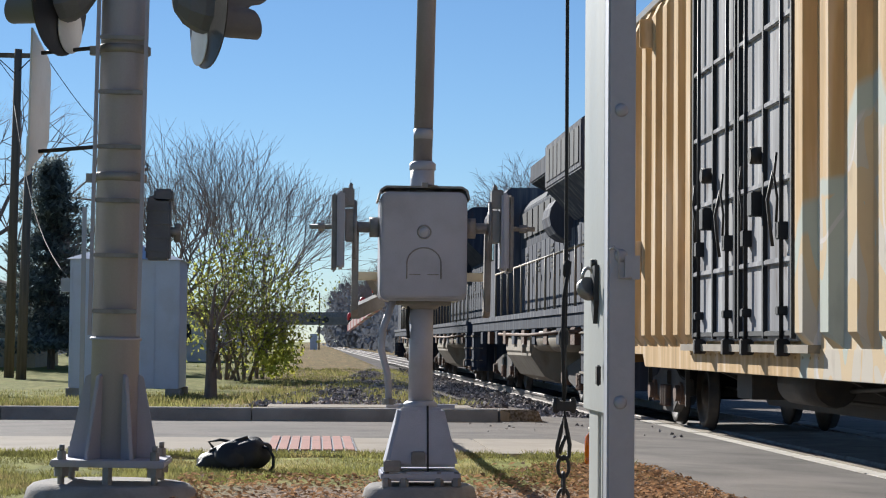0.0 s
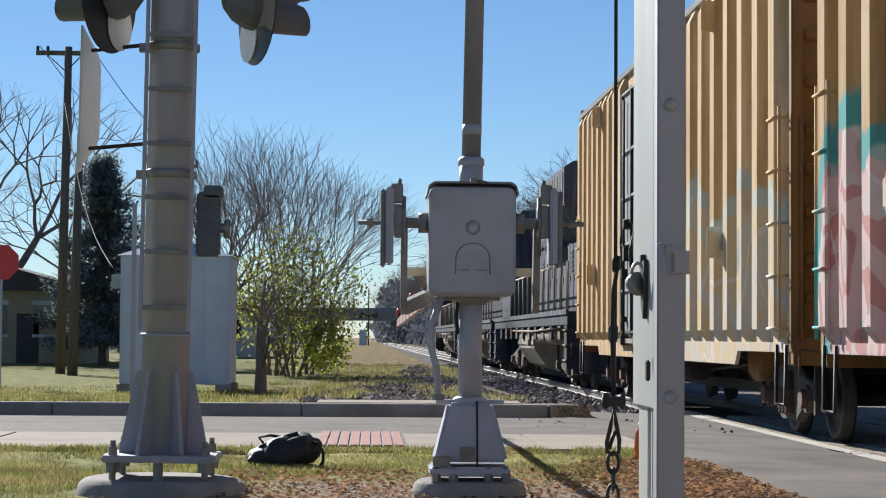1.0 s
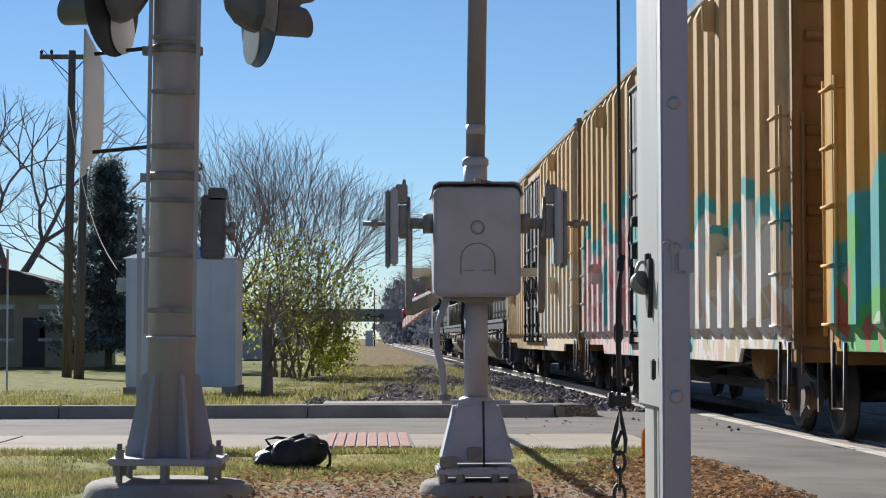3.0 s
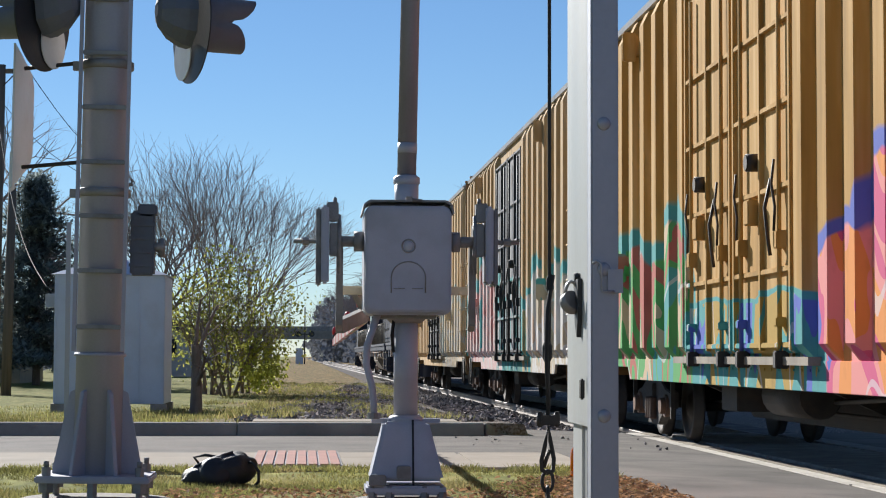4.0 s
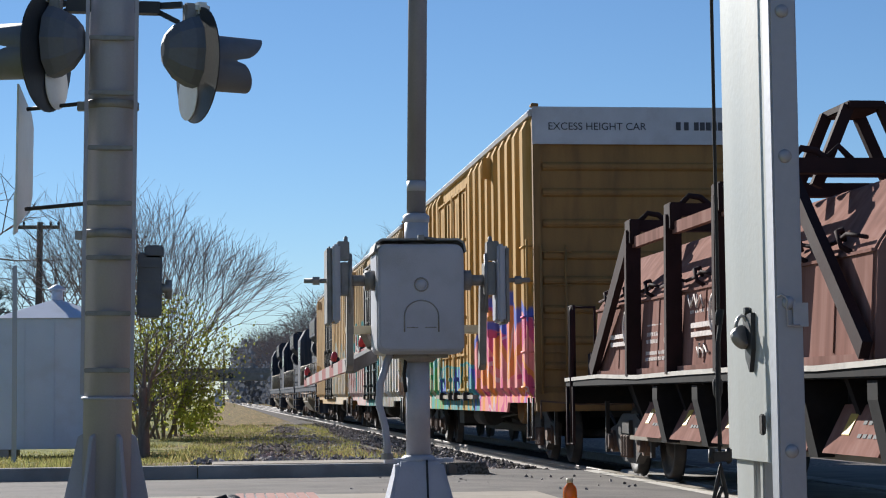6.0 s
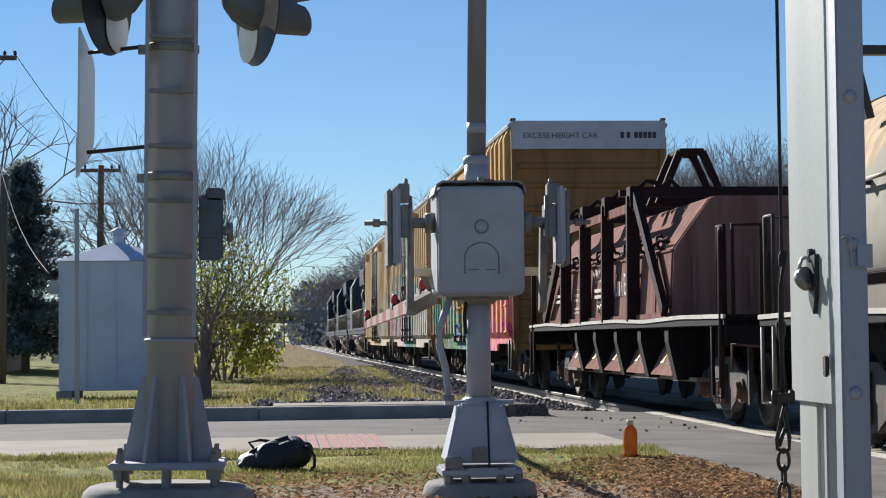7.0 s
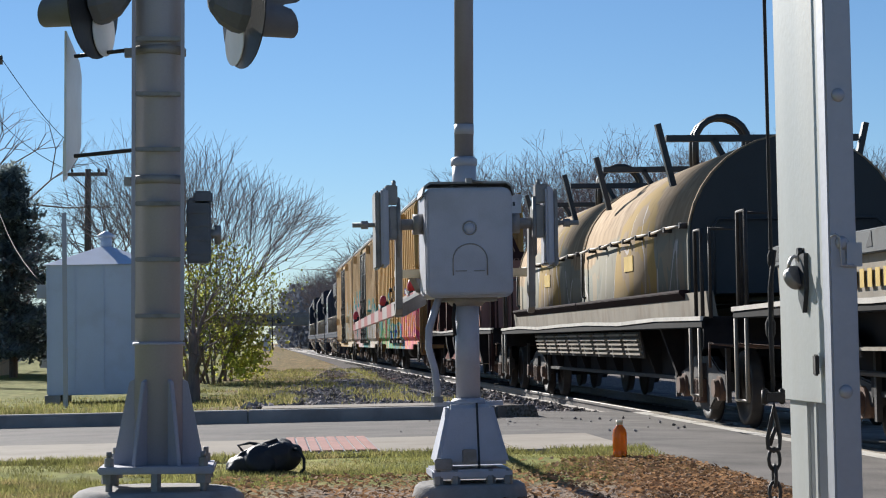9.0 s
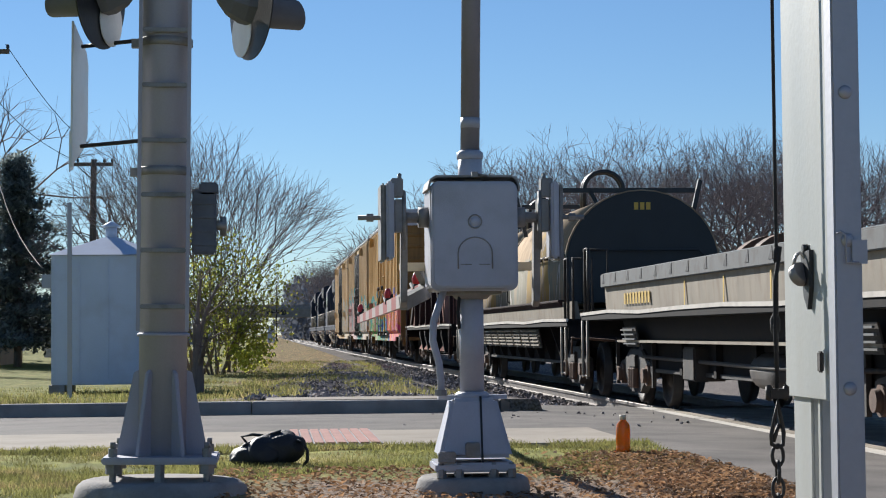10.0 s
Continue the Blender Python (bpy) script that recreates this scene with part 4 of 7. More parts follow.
    loop = [(0.609, 4.37, 0.925), (0.601, 4.37, 0.88), (0.593, 4.37, 0.845), (0.594, 4.37, 0.825), (0.606, 4.37, 0.818), (0.619, 4.37, 0.823), (0.621, 4.37, 0.85), (0.613, 4.37, 0.89), (0.609, 4.37, 0.925)]
    part("snap_hook", Shape().path(loop, 0.005, 8).path([(0.598, 4.37, 0.83), (0.606, 4.37, 0.855), (0.612, 4.37, 0.87)], 0.0045, 8), "dark_steel", r)
    for i in range(9):
        zc = 0.80 - i * 0.036
        flat = i % 2
        pts = []
        for a in range(0, 361, 30):
            c, s = 0.0125 * math.cos(radians(a)), 0.024 * math.sin(radians(a))
            pts.append((0.607 + (0 if flat else c), 4.37 + (c if flat else 0), zc + s))
        part("chain_link", Shape().path(pts, 0.0042, 6), "dark_steel", r)
    e = thing("switch_box", pose(0.015, 0, 0), "white metal switch box with a padlocked lever on a pole", "switch box")
    part("pole", Shape().tube((1.462, 4.27, -0.2), (1.462, 4.27, 3.2), 0.03, n=20), "white_steel", e)
    bx = part("box", Shape().box(1.412, 1.62, 4.20, 4.30, 1.135, 1.668), "grey_steel", e, "pale grey box", bevel=0.012)
    # Brighter white puts the sunlight on the left edge into its colour.
    part("sunlit_box_edge", Shape().box(1.386, 1.414, 4.19, 4.32, 1.18, 1.66), "sign_white", bx, bevel=0.01)
    part("box_rim", Shape().path([(1.43, 4.196, 1.155), (1.43, 4.196, 1.64), (1.61, 4.196, 1.64), (1.61, 4.196, 1.155), (1.43, 4.196, 1.155)], 0.004, 6), "grey_steel", bx)
    part("lever", Shape().box(1.385, 1.43, 4.165, 4.19, 1.385, 1.44).tube((1.385, 4.17, 1.4), (1.43, 4.17, 1.425), 0.012).path([(1.42 + 0.014 * math.cos(radians(a)), 4.17, 1.44 + 0.016 * math.sin(radians(a))) for a in range(-30, 211, 30)], 0.004, 6), "black_paint", bx)
    part("padlock", Shape().tube((1.378, 4.17, 1.335), (1.425, 4.16, 1.36), 0.015, n=14), "dark_steel", bx)


build_road()
build_pavement()
build_track()
build_signal_pole()
build_gate()
build_near_post()


# ---- the train: each car is built with its rear end at y = 0, rail top at z = 0 ----
def make_wheel():
    m = Shape().lathe([(0.36, -0.07), (0.45, -0.065), (0.45, -0.035), (0.42, -0.03), (0.415, 0.055), (0.35, 0.06), (0.32, 0.03), (0.16, 0.01), (0.13, 0.05), (0.05, 0.06)], 28, True, turn=pose(0, 0, 0, 0, 90, 0)).mesh("wheel")
    m.materials.append(MAT["dark_steel"])
    return m


WHEEL = make_wheel()
TRUCKS = []
SPINNING = []


def truck(car, y, axles=(-0.89, 0.89), spin=True):
    """A bogie: side frames with springs, axle caps and wheels."""
    L = max(axles)
    t = part("bogie", Shape().box(-1.0, 1.0, y - 0.2, y + 0.2, 0.5, 0.78), "soot", car, "black cast bogie", bevel=0.02)
    for k in (-1, 1):
        fr = Shape().prism([(y - L - 0.25, 0.42), (y - L - 0.22, 0.62), (y - L + 0.1, 0.66), (y - 0.42, 0.80), (y + 0.42, 0.80), (y + L - 0.1, 0.66), (y + L + 0.22, 0.62), (y + L + 0.25, 0.42),
                            (y + L - 0.12, 0.40), (y + 0.42, 0.24), (y + 0.36, 0.2), (y - 0.36, 0.2), (y - 0.42, 0.24), (y - L + 0.12, 0.40)], "x", *sorted((k * 0.96, k * 1.07)))
        part("side_frame", fr, "dark_steel", t, bevel=0.015)
        for j in (-1, 0, 1):
            sp = Shape().lathe([(0.05 + 0.016 * (c % 2), 0.27 + c * 0.0225) for c in range(13)], 10, at=(k * 1.09, y + j * 0.15, 0))
            part("spring", sp, "rust_steel", t)
        for a in axles:
            part("axle_cap", Shape().tube((k * 1.02, y + a, 0.45), (k * 1.16, y + a, 0.45), 0.1, n=14).tube((k * 1.0, y + a, 0.45), (k * 1.1, y + a, 0.45), 0.14, n=14), "rust_steel", t)
        part("bolster_end", Shape().box(*sorted((k * 1.0, k * 1.12)), y - 0.2, y + 0.2, 0.55, 0.72), "dark_steel", t, bevel=0.01)
        for e in (-1, 1):
            part("brake_hanger", Shape().box(*sorted((k * 1.05, k * 1.1)), *sorted((y + e * (L + 0.42), y + e * (L + 0.36))), 0.3, 0.95), "dark_steel", t)
    for a in axles:
        for k in (-1, 1):
            w = part("wheel", WHEEL, "dark_steel", car, at=pose(k * 0.75, y + a, 0.45, 0, 0, 0 if k > 0 else 180))
            if spin:
                SPINNING.append((w, k))
        part("axle", Shape().tube((-0.7, y + a, 0.45), (0.7, y + a, 0.45), 0.07, n=10), "dark_steel", t)


def coupler(car, y, d):
    part("coupler", Shape().box(-0.1, 0.1, *sorted((y, y + d * 0.55)), 0.72, 0.92).box(-0.16, 0.16, *sorted((y + d * 0.5, y + d * 0.78)), 0.68, 0.98), "rust_steel", car, bevel=0.02)
    part("air_hose", Shape().path([(-0.45, y, 0.8), (-0.46, y + d * 0.35, 0.7), (-0.4, y + d * 0.5, 0.5), (-0.3, y + d * 0.7, 0.45)], 0.022, 8), "rubber", car)
    part("uncoupling_lever", Shape().path([(-1.45, y + d * 0.12, 0.7), (-1.45, y + d * 0.12, 0.95), (-0.9, y + d * 0.25, 0.9), (-0.1, y + d * 0.4, 0.95)], 0.016, 6), "rust_steel", car)


def ladder(car, x, y, z0, z1, count, material, along="y", width=0.42):
    """A run of grab irons between two stiles."""
    lad = part("ladder", Shape().path([(x - 0.03, y, z0), (x - 0.03, y, z1)] , 0.017, 6), material, car)
    dx, dy = (0.0, width) if along == "y" else (width, 0.0)
    part("stile", Shape().path([(x - 0.03 + dx, y + dy, z0), (x - 0.03 + dx, y + dy, z1)], 0.017, 6), material, lad)
    for i in range(count):
        z = z0 + 0.1 + (z1 - z0 - 0.2) * i / (count - 1)
        part("rung", Shape().path([(x + 0.06, y, z), (x - 0.06, y, z + 0.005), (x - 0.06 + dx, y + dy, z + 0.005), (x + 0.06 + dx, y + dy, z)], 0.014, 6), material, lad)


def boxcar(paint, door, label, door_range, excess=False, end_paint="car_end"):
    L, W, Z0, Z1 = 17.45, 1.49, 1.0, 5.17
    car = thing("boxcar", Matrix(), label, "boxcar", "cars of the train")
    d0, d1 = door_range
    for k in (-1, 1):
        wall = Shape().box(*sorted((k * (W - 0.05), k * W)), 0.03, L - 0.03, Z0, Z1 - 0.05)
        part("side_wall", wall, paint, car)
        # hat-shaped side posts with sloping feet
        ys = [0.42 + i * (d0 - 0.62) / 8 for i in range(9)] + [d1 + 0.22 + i * (L - d1 - 0.62) / 8 for i in range(9)]
        for y in ys:
            w, dp = 0.175, 0.11
            prof = [(-w, 0.0), (-w * 0.72, dp), (w * 0.72, dp), (w, 0.0)]
            rib = Shape()
            zs = [(Z0 + 0.02, 0.02), (Z0 + 0.15, 1.0), (Z1 - 0.25, 1.0), (Z1 - 0.1, 0.35)]
            for z, g in zs:
                rib.v += [(k * (W + q * g), y + p, z) for p, q in prof]
            for r in range(len(zs) - 1):
                for i in range(3):
                    rib.f.append((4 * r + i, 4 * r + i + 1, 4 * r + 5 + i, 4 * r + 4 + i))
                    rib.s.append(False)
            rib.f += [(3, 2, 1, 0), (12, 13, 14, 15)]
            rib.s += [False, False]
            part("side_post", rib, paint, car)
        sill = Shape().box(*sorted((k * (W - 0.03), k * (W + 0.11))), d0 - 0.5, d1 + 0.6, Z0 - 0.02, Z0 + 0.05)
        part("door_track", sill, "coil_cream", car)
        belly = Shape().prism([(0.1, Z0 + 0.02), (0.1, Z0 - 0.08), (2.6, Z0 - 0.08), (2.75, Z0 - 0.23), (L - 2.75, Z0 - 0.23), (L - 2.6, Z0 - 0.08), (L - 0.1, Z0 - 0.08), (L - 0.1, Z0 + 0.02)], "x", *sorted((k * (W - 0.03), k * W + k * 0.01)))
        part("side_sill", belly, paint, car, bevel=0.005)
        if k < 0:
            for i in range(22):
                y = d0 - 0.45 + i * (d1 - d0 + 0.95) / 21
                part("rivet", Shape().lathe([(0.014, 0), (0.008, 0.01)], 6, at=(-W - 0.01, y, Z0 - 0.06), turn=pose(0, 0, 0, 0, -90, 0)), paint, car)
        # two plug doors with bars, locking rods and handles
        mid = (d0 + d1) / 2
        for a, b in ((d0, mid - 0.02), (mid + 0.02, d1)):
            dr = part("door", Shape().box(*sorted((k * W, k * (W + 0.075))), a, b, Z0 + 0.08, Z1 - 0.35), door, car, "plug door with locking rods", bevel=0.01)
            if k > 0:
                continue
            frame_mat = "door_dark" if door != paint else paint
            for z in (Z0 + 0.12, Z0 + 0.75, Z0 + 1.45, Z0 + 2.15, Z0 + 2.85, Z1 - 0.42):
                part("door_bar", Shape().box(-W - 0.11, -W - 0.06, a + 0.03, b - 0.03, z, z + 0.05), frame_mat if z in (Z0 + 0.12,) else door, dr, bevel=0.008)
            for y in (a + 0.02, (a + b) / 2 - 0.03, b - 0.1):
                part("door_stile", Shape().box(-W - 0.115, -W - 0.06, y, y + 0.065, Z0 + 0.1, Z1 - 0.36), frame_mat, dr, bevel=0.008)
            for y in (a + 0.35, b - 0.42):
                part("locking_rod", Shape().tube((-W - 0.12, y, Z0 + 0.05), (-W - 0.12, y, Z1 - 0.5), 0.02, n=8), frame_mat, dr)
                part("rod_guide", Shape().box(-W - 0.16, -W - 0.05, y - 0.06, y + 0.06, Z0 + 0.95, Z0 + 1.1), frame_mat, dr, bevel=0.008)
                part("rod_foot", Shape().box(-W - 0.17, -W - 0.05, y - 0.05, y + 0.05, Z0 - 0.05, Z0 + 0.1), "dark_steel", dr, bevel=0.01)
                part("rod_clamp", Shape().box(-W - 0.16, -W - 0.05, y - 0.04, y + 0.07, Z0 + 0.3, Z0 + 0.38), frame_mat, dr, bevel=0.01)
                part("rod_cable", Shape().path([(-W - 0.15, y + 0.05, Z0 + 1.7), (-W - 0.16, y + 0.1, Z0 + 1.5), (-W - 0.15, y + 0.02, Z0 + 1.3), (-W - 0.15, y + 0.06, Z0 + 1.1)], 0.012, 6), "dark_steel", dr)
            part("door_handle", Shape().path([(-W - 0.15, a + 0.5, Z0 + 1.55), (-W - 0.2, a + 0.52, Z0 + 1.3), (-W - 0.19, a + 0.46, Z0 + 1.05), (-W - 0.16, a + 0.5, Z0 + 0.9)], 0.016, 6), "dark_steel", dr)
            part("door_lock", Shape().box(-W - 0.2, -W - 0.05, (a + b) / 2 + 0.06, (a + b) / 2 + 0.24, Z0 + 1.2, Z0 + 1.42), frame_mat, dr, bevel=0.01)
            part("door_gear", Shape().tube((-W - 0.2, (a + b) / 2 + 0.15, Z0 + 1.75), (-W - 0.08, (a + b) / 2 + 0.15, Z0 + 1.75), 0.08, n=12), "dark_steel", dr, bevel=0.01)
    roof = Shape().prism([(-W - 0.06, Z1 - 0.08), (-W - 0.08, Z1 - 0.02), (-W - 0.04, Z1 + 0.02), (-0.6, Z1 + 0.045), (0.6, Z1 + 0.045), (W + 0.04, Z1 + 0.02), (W + 0.08, Z1 - 0.02), (W + 0.06, Z1 - 0.08)], "y", 0, L)
    part("roof", roof, "end_grey", car, "pale grey metal roof")
    for i in range(18):
        y = 0.5 + i * (L - 1.0) / 17
        part("roof_rib", Shape().prism([(-W - 0.02, Z1 - 0.03), (-W - 0.02, Z1 + 0.04), (-0.6, Z1 + 0.065), (0.6, Z1 + 0.065), (W + 0.02, Z1 + 0.04), (W + 0.02, Z1 - 0.03)], "y", y - 0.04, y + 0.04), "end_grey", car)
    for y0, d in ((0.0, -1), (L, 1)):
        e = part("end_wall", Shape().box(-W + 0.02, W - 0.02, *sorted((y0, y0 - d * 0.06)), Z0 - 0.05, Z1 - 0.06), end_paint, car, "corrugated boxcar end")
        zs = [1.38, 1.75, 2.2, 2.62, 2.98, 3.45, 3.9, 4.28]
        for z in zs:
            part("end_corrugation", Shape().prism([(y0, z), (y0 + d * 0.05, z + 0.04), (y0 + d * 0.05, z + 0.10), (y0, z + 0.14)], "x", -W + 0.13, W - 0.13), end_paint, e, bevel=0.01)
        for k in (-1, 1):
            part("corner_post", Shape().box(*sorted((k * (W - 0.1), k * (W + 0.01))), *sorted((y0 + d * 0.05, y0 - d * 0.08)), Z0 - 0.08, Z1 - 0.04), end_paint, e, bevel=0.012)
        band = "end_grey" if excess or d > 0 else end_paint
        part("top_band", Shape().box(-W - 0.02, W + 0.02, *sorted((y0 + d * 0.053, y0 + d * 0.075)), Z1 - 0.5, Z1 + 0.05), band, e, "pale grey band along the top of the end", bevel=0.008)
        for k in (-1, 1):
            part("corner_lug", Shape().box(*sorted((k * (W - 0.08), k * (W + 0.03))), *sorted((y0 + d * 0.07, y0 - d * 0.1)), Z1 + 0.05, Z1 + 0.1), end_paint, e, bevel=0.01)
            part("band_edge", Shape().box(*sorted((k * (W - 0.05), k * (W - 0.02))), *sorted((y0 + d * 0.076, y0 + d * 0.086)), Z1 - 0.48, Z1 + 0.03), band, e)
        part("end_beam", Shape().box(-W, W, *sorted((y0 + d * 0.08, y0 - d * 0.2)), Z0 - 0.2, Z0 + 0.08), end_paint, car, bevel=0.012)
        coupler(car, y0 + d * 0.05, d)
        part("end_platform", Shape().box(-0.5, 0.5, *sorted((y0 + d * 0.05, y0 + d * 0.3)), 1.5, 1.54).box(-0.22, 0.22, *sorted((y0 + d * 0.05, y0 + d * 0.12)), 1.62, 1.82), "car_end", car)
        for k in (-1, 1):
            yl = 0.14 if d < 0 else L - 0.56
            ladder(car, k * (W + 0.06), yl, 1.05, 3.3, 5, paint)
            part("step", Shape().path([(k * (W + 0.02), yl, 1.0), (k * (W + 0.03), yl, 0.42), (k * (W + 0.03), yl + 0.42, 0.42), (k * (W + 0.02), yl + 0.42, 1.0)], 0.02, 6), "dark_steel", car)
            ladder(car, k * 1.28 - (0.2 if k > 0 else 0.1), y0 + d * 0.1, 1.05, 3.2, 5, end_paint, "x", 0.36)
    for zz, yy in ((2.15, 3.2), (4.75, 3.6), (2.15, L - 2.9), (4.75, L - 3.6)):
        part("jacking_bracket", Shape().box(-W - 0.22, -W, yy - 0.12, yy + 0.12, zz - 0.12, zz + 0.12).box(-W - 0.26, -W - 0.1, yy - 0.15, yy - 0.1, zz - 0.2, zz + 0.15), paint, car, bevel=0.015)
    part("centre_sill", Shape().prism([(0.2, 1.05), (0.2, 0.7), (3.6, 0.68), (4.4, 0.36), (L - 4.4, 0.36), (L - 3.6, 0.68), (L - 0.2, 0.7), (L - 0.2, 1.05)], "x", -0.35, 0.35), "dark_steel", car)
    for i in range(6):
        part("cross_bearer", Shape().prism([(-1.45, 0.98), (-0.35, 0.5), (0.35, 0.5), (1.45, 0.98)], "y", 4.2 + i * 1.8, 4.28 + i * 1.8), "dark_steel", car)
    part("brake_pipe", Shape().path([(-0.8, 0.3, 0.85), (-0.8, 4.0, 0.8), (-0.75, L / 2, 0.62), (-0.8, L - 0.3, 0.85)], 0.025, 6), "dark_steel", car)
    part("brake_rod", Shape().path([(-0.5, 2.8, 0.5), (-0.5, L - 2.8, 0.52)], 0.02, 6), "dark_steel", car)
    part("cross_tank", Shape().tube((-0.9, 8.2, 0.68), (-0.9, 9.6, 0.68), 0.2, n=16).box(-1.2, -0.4, 10.2, 10.9, 0.5, 0.95), "dark_steel", car, bevel=0.01)
    part("drop_panel", Shape().prism([(2.7, 0.98), (3.6, 0.98), (3.5, 0.66), (3.2, 0.58), (2.9, 0.64)], "x", -1.2, -0.2), "car_end", car, bevel=0.02)
    for y in (2.0, L - 2.0):
        truck(car, y)
    if excess:
        lab = text_part("EXCESS HEIGHT CAR", 0.155, car, "text_dark", Matrix.Translation((-1.28, -0.079, Z1 - 0.29)) @ pose(0, 0, 0, 90, 0, 0))
        for x in (0.66, 0.78, 0.93, 1.02, 1.11, 1.2, 1.29):
            part("mark_bar", Shape().box(x - 0.035, x + 0.035, -0.082, -0.077, Z1 - 0.29, Z1 - 0.17), "text_dark", car)
    return car


def text_part(words, size, parent, material, m):
    cu = bpy.data.curves.new("lettering", "FONT")
    cu.body, cu.size, cu.extrude = words, size, 0.002
    tmp = bpy.data.objects.new("lettering", cu)
    scene.collection.objects.link(tmp)
    bpy.context.view_layer.update()
    me = bpy.data.meshes.new_from_object(tmp.evaluated_get(bpy.context.evaluated_depsgraph_get()))
    bpy.data.objects.remove(tmp)
    me.materials.clear()
    me.materials.append(MAT[material])
    return part("lettering", me, material, parent, "stencilled lettering", at=m)


def side_bars(car, rows, x, material):
    """Unreadable writing on the near side as plain bars: (y, z, length, height)."""
    for y, z, w, h in rows:
        part("writing_bar", Shape().box(x - 0.006, x - 0.002, y - w, y, z, z + h), material, car)


def coil_frame(car, L, deck, paint="dark_steel", flange="dark_steel", low=0.5, ribs=True):
    """Deck, edge strips, sloping trough under it, end platforms and rails."""
    part("deck", Shape().box(-1.5, 1.5, 0.0, L, deck - 0.1, deck), "soot", car, bevel=0.01)
    for k in (-1, 1):
        n = 7
        for i in range(n):
            a, b = L * i / n, L * (i + 1) / n
            dz = 0.018 * math.sin(i * 2.3)
            part("deck_edge", Shape().beam((k * 1.5, a, deck + dz), (k * 1.5, b, deck + 0.018 * math.sin((i + 1) * 2.3)), 0.03, 0.045), "pale_edge", car, "bent pale deck edge")
        part("side_girder", Shape().prism([(1.6, deck - 0.1), (2.6, 0.55), (L - 2.6, 0.55), (L - 1.6, deck - 0.1)], "x", *sorted((k * 0.96, k * 1.02))), "soot", car)
        part("lower_flange", Shape().box(*sorted((k * 0.94, k * (1.22 if flange == 'coil_cream' else 1.06))), 2.6, L - 2.6, low, low + 0.05), flange, car, bevel=0.006)
        for i in range(9 if ribs else 0):
            y = 3.1 + i * (L - 6.2) / 8
            part("girder_stiffener", Shape().prism([(k * 1.02, deck - 0.1), (k * 1.3, deck - 0.1), (k * 1.1, 0.56), (k * 1.02, 0.56)], "y", y - 0.05, y + 0.05), "soot", car)
    part("centre_sill", Shape().box(-0.35, 0.35, 0.1, L - 0.1, 0.55, deck - 0.1), "soot", car)
    for y0, d in ((0.0, -1), (L, 1)):
        coupler(car, y0, d)
        part("end_sill", Shape().box(-1.48, 1.48, *sorted((y0, y0 - d * 0.16)), deck - 0.32, deck + 0.02), "soot", car, bevel=0.01)
        for k in (-1, 1):
            yy = y0 - d * 0.12
            part("step", Shape().path([(k * 1.5, yy, deck - 0.1), (k * 1.5, yy, 0.4), (k * 1.5, yy - d * 0.42, 0.4), (k * 1.5, yy - d * 0.42, deck - 0.1)], 0.022, 6), paint if flange == "coil_cream" else "coil_cream", car)
            gr = part("hand_rail", Shape().path([(k * 1.46, yy, deck), (k * 1.46, yy, deck + 0.95), (k * 1.46, yy - d * 0.3, deck + 0.95), (k * 1.46, yy - d * 0.3, deck)], 0.022, 6), paint, car)
            part("hand_rail", Shape().path([(k * 1.40, y0, deck), (k * 1.40, y0, deck + 0.95), (k * 1.1, y0, deck + 0.95), (k * 1.1, y0, deck)], 0.022, 6), paint, car)
    for y in (1.9, L - 1.9):
        truck(car, y)


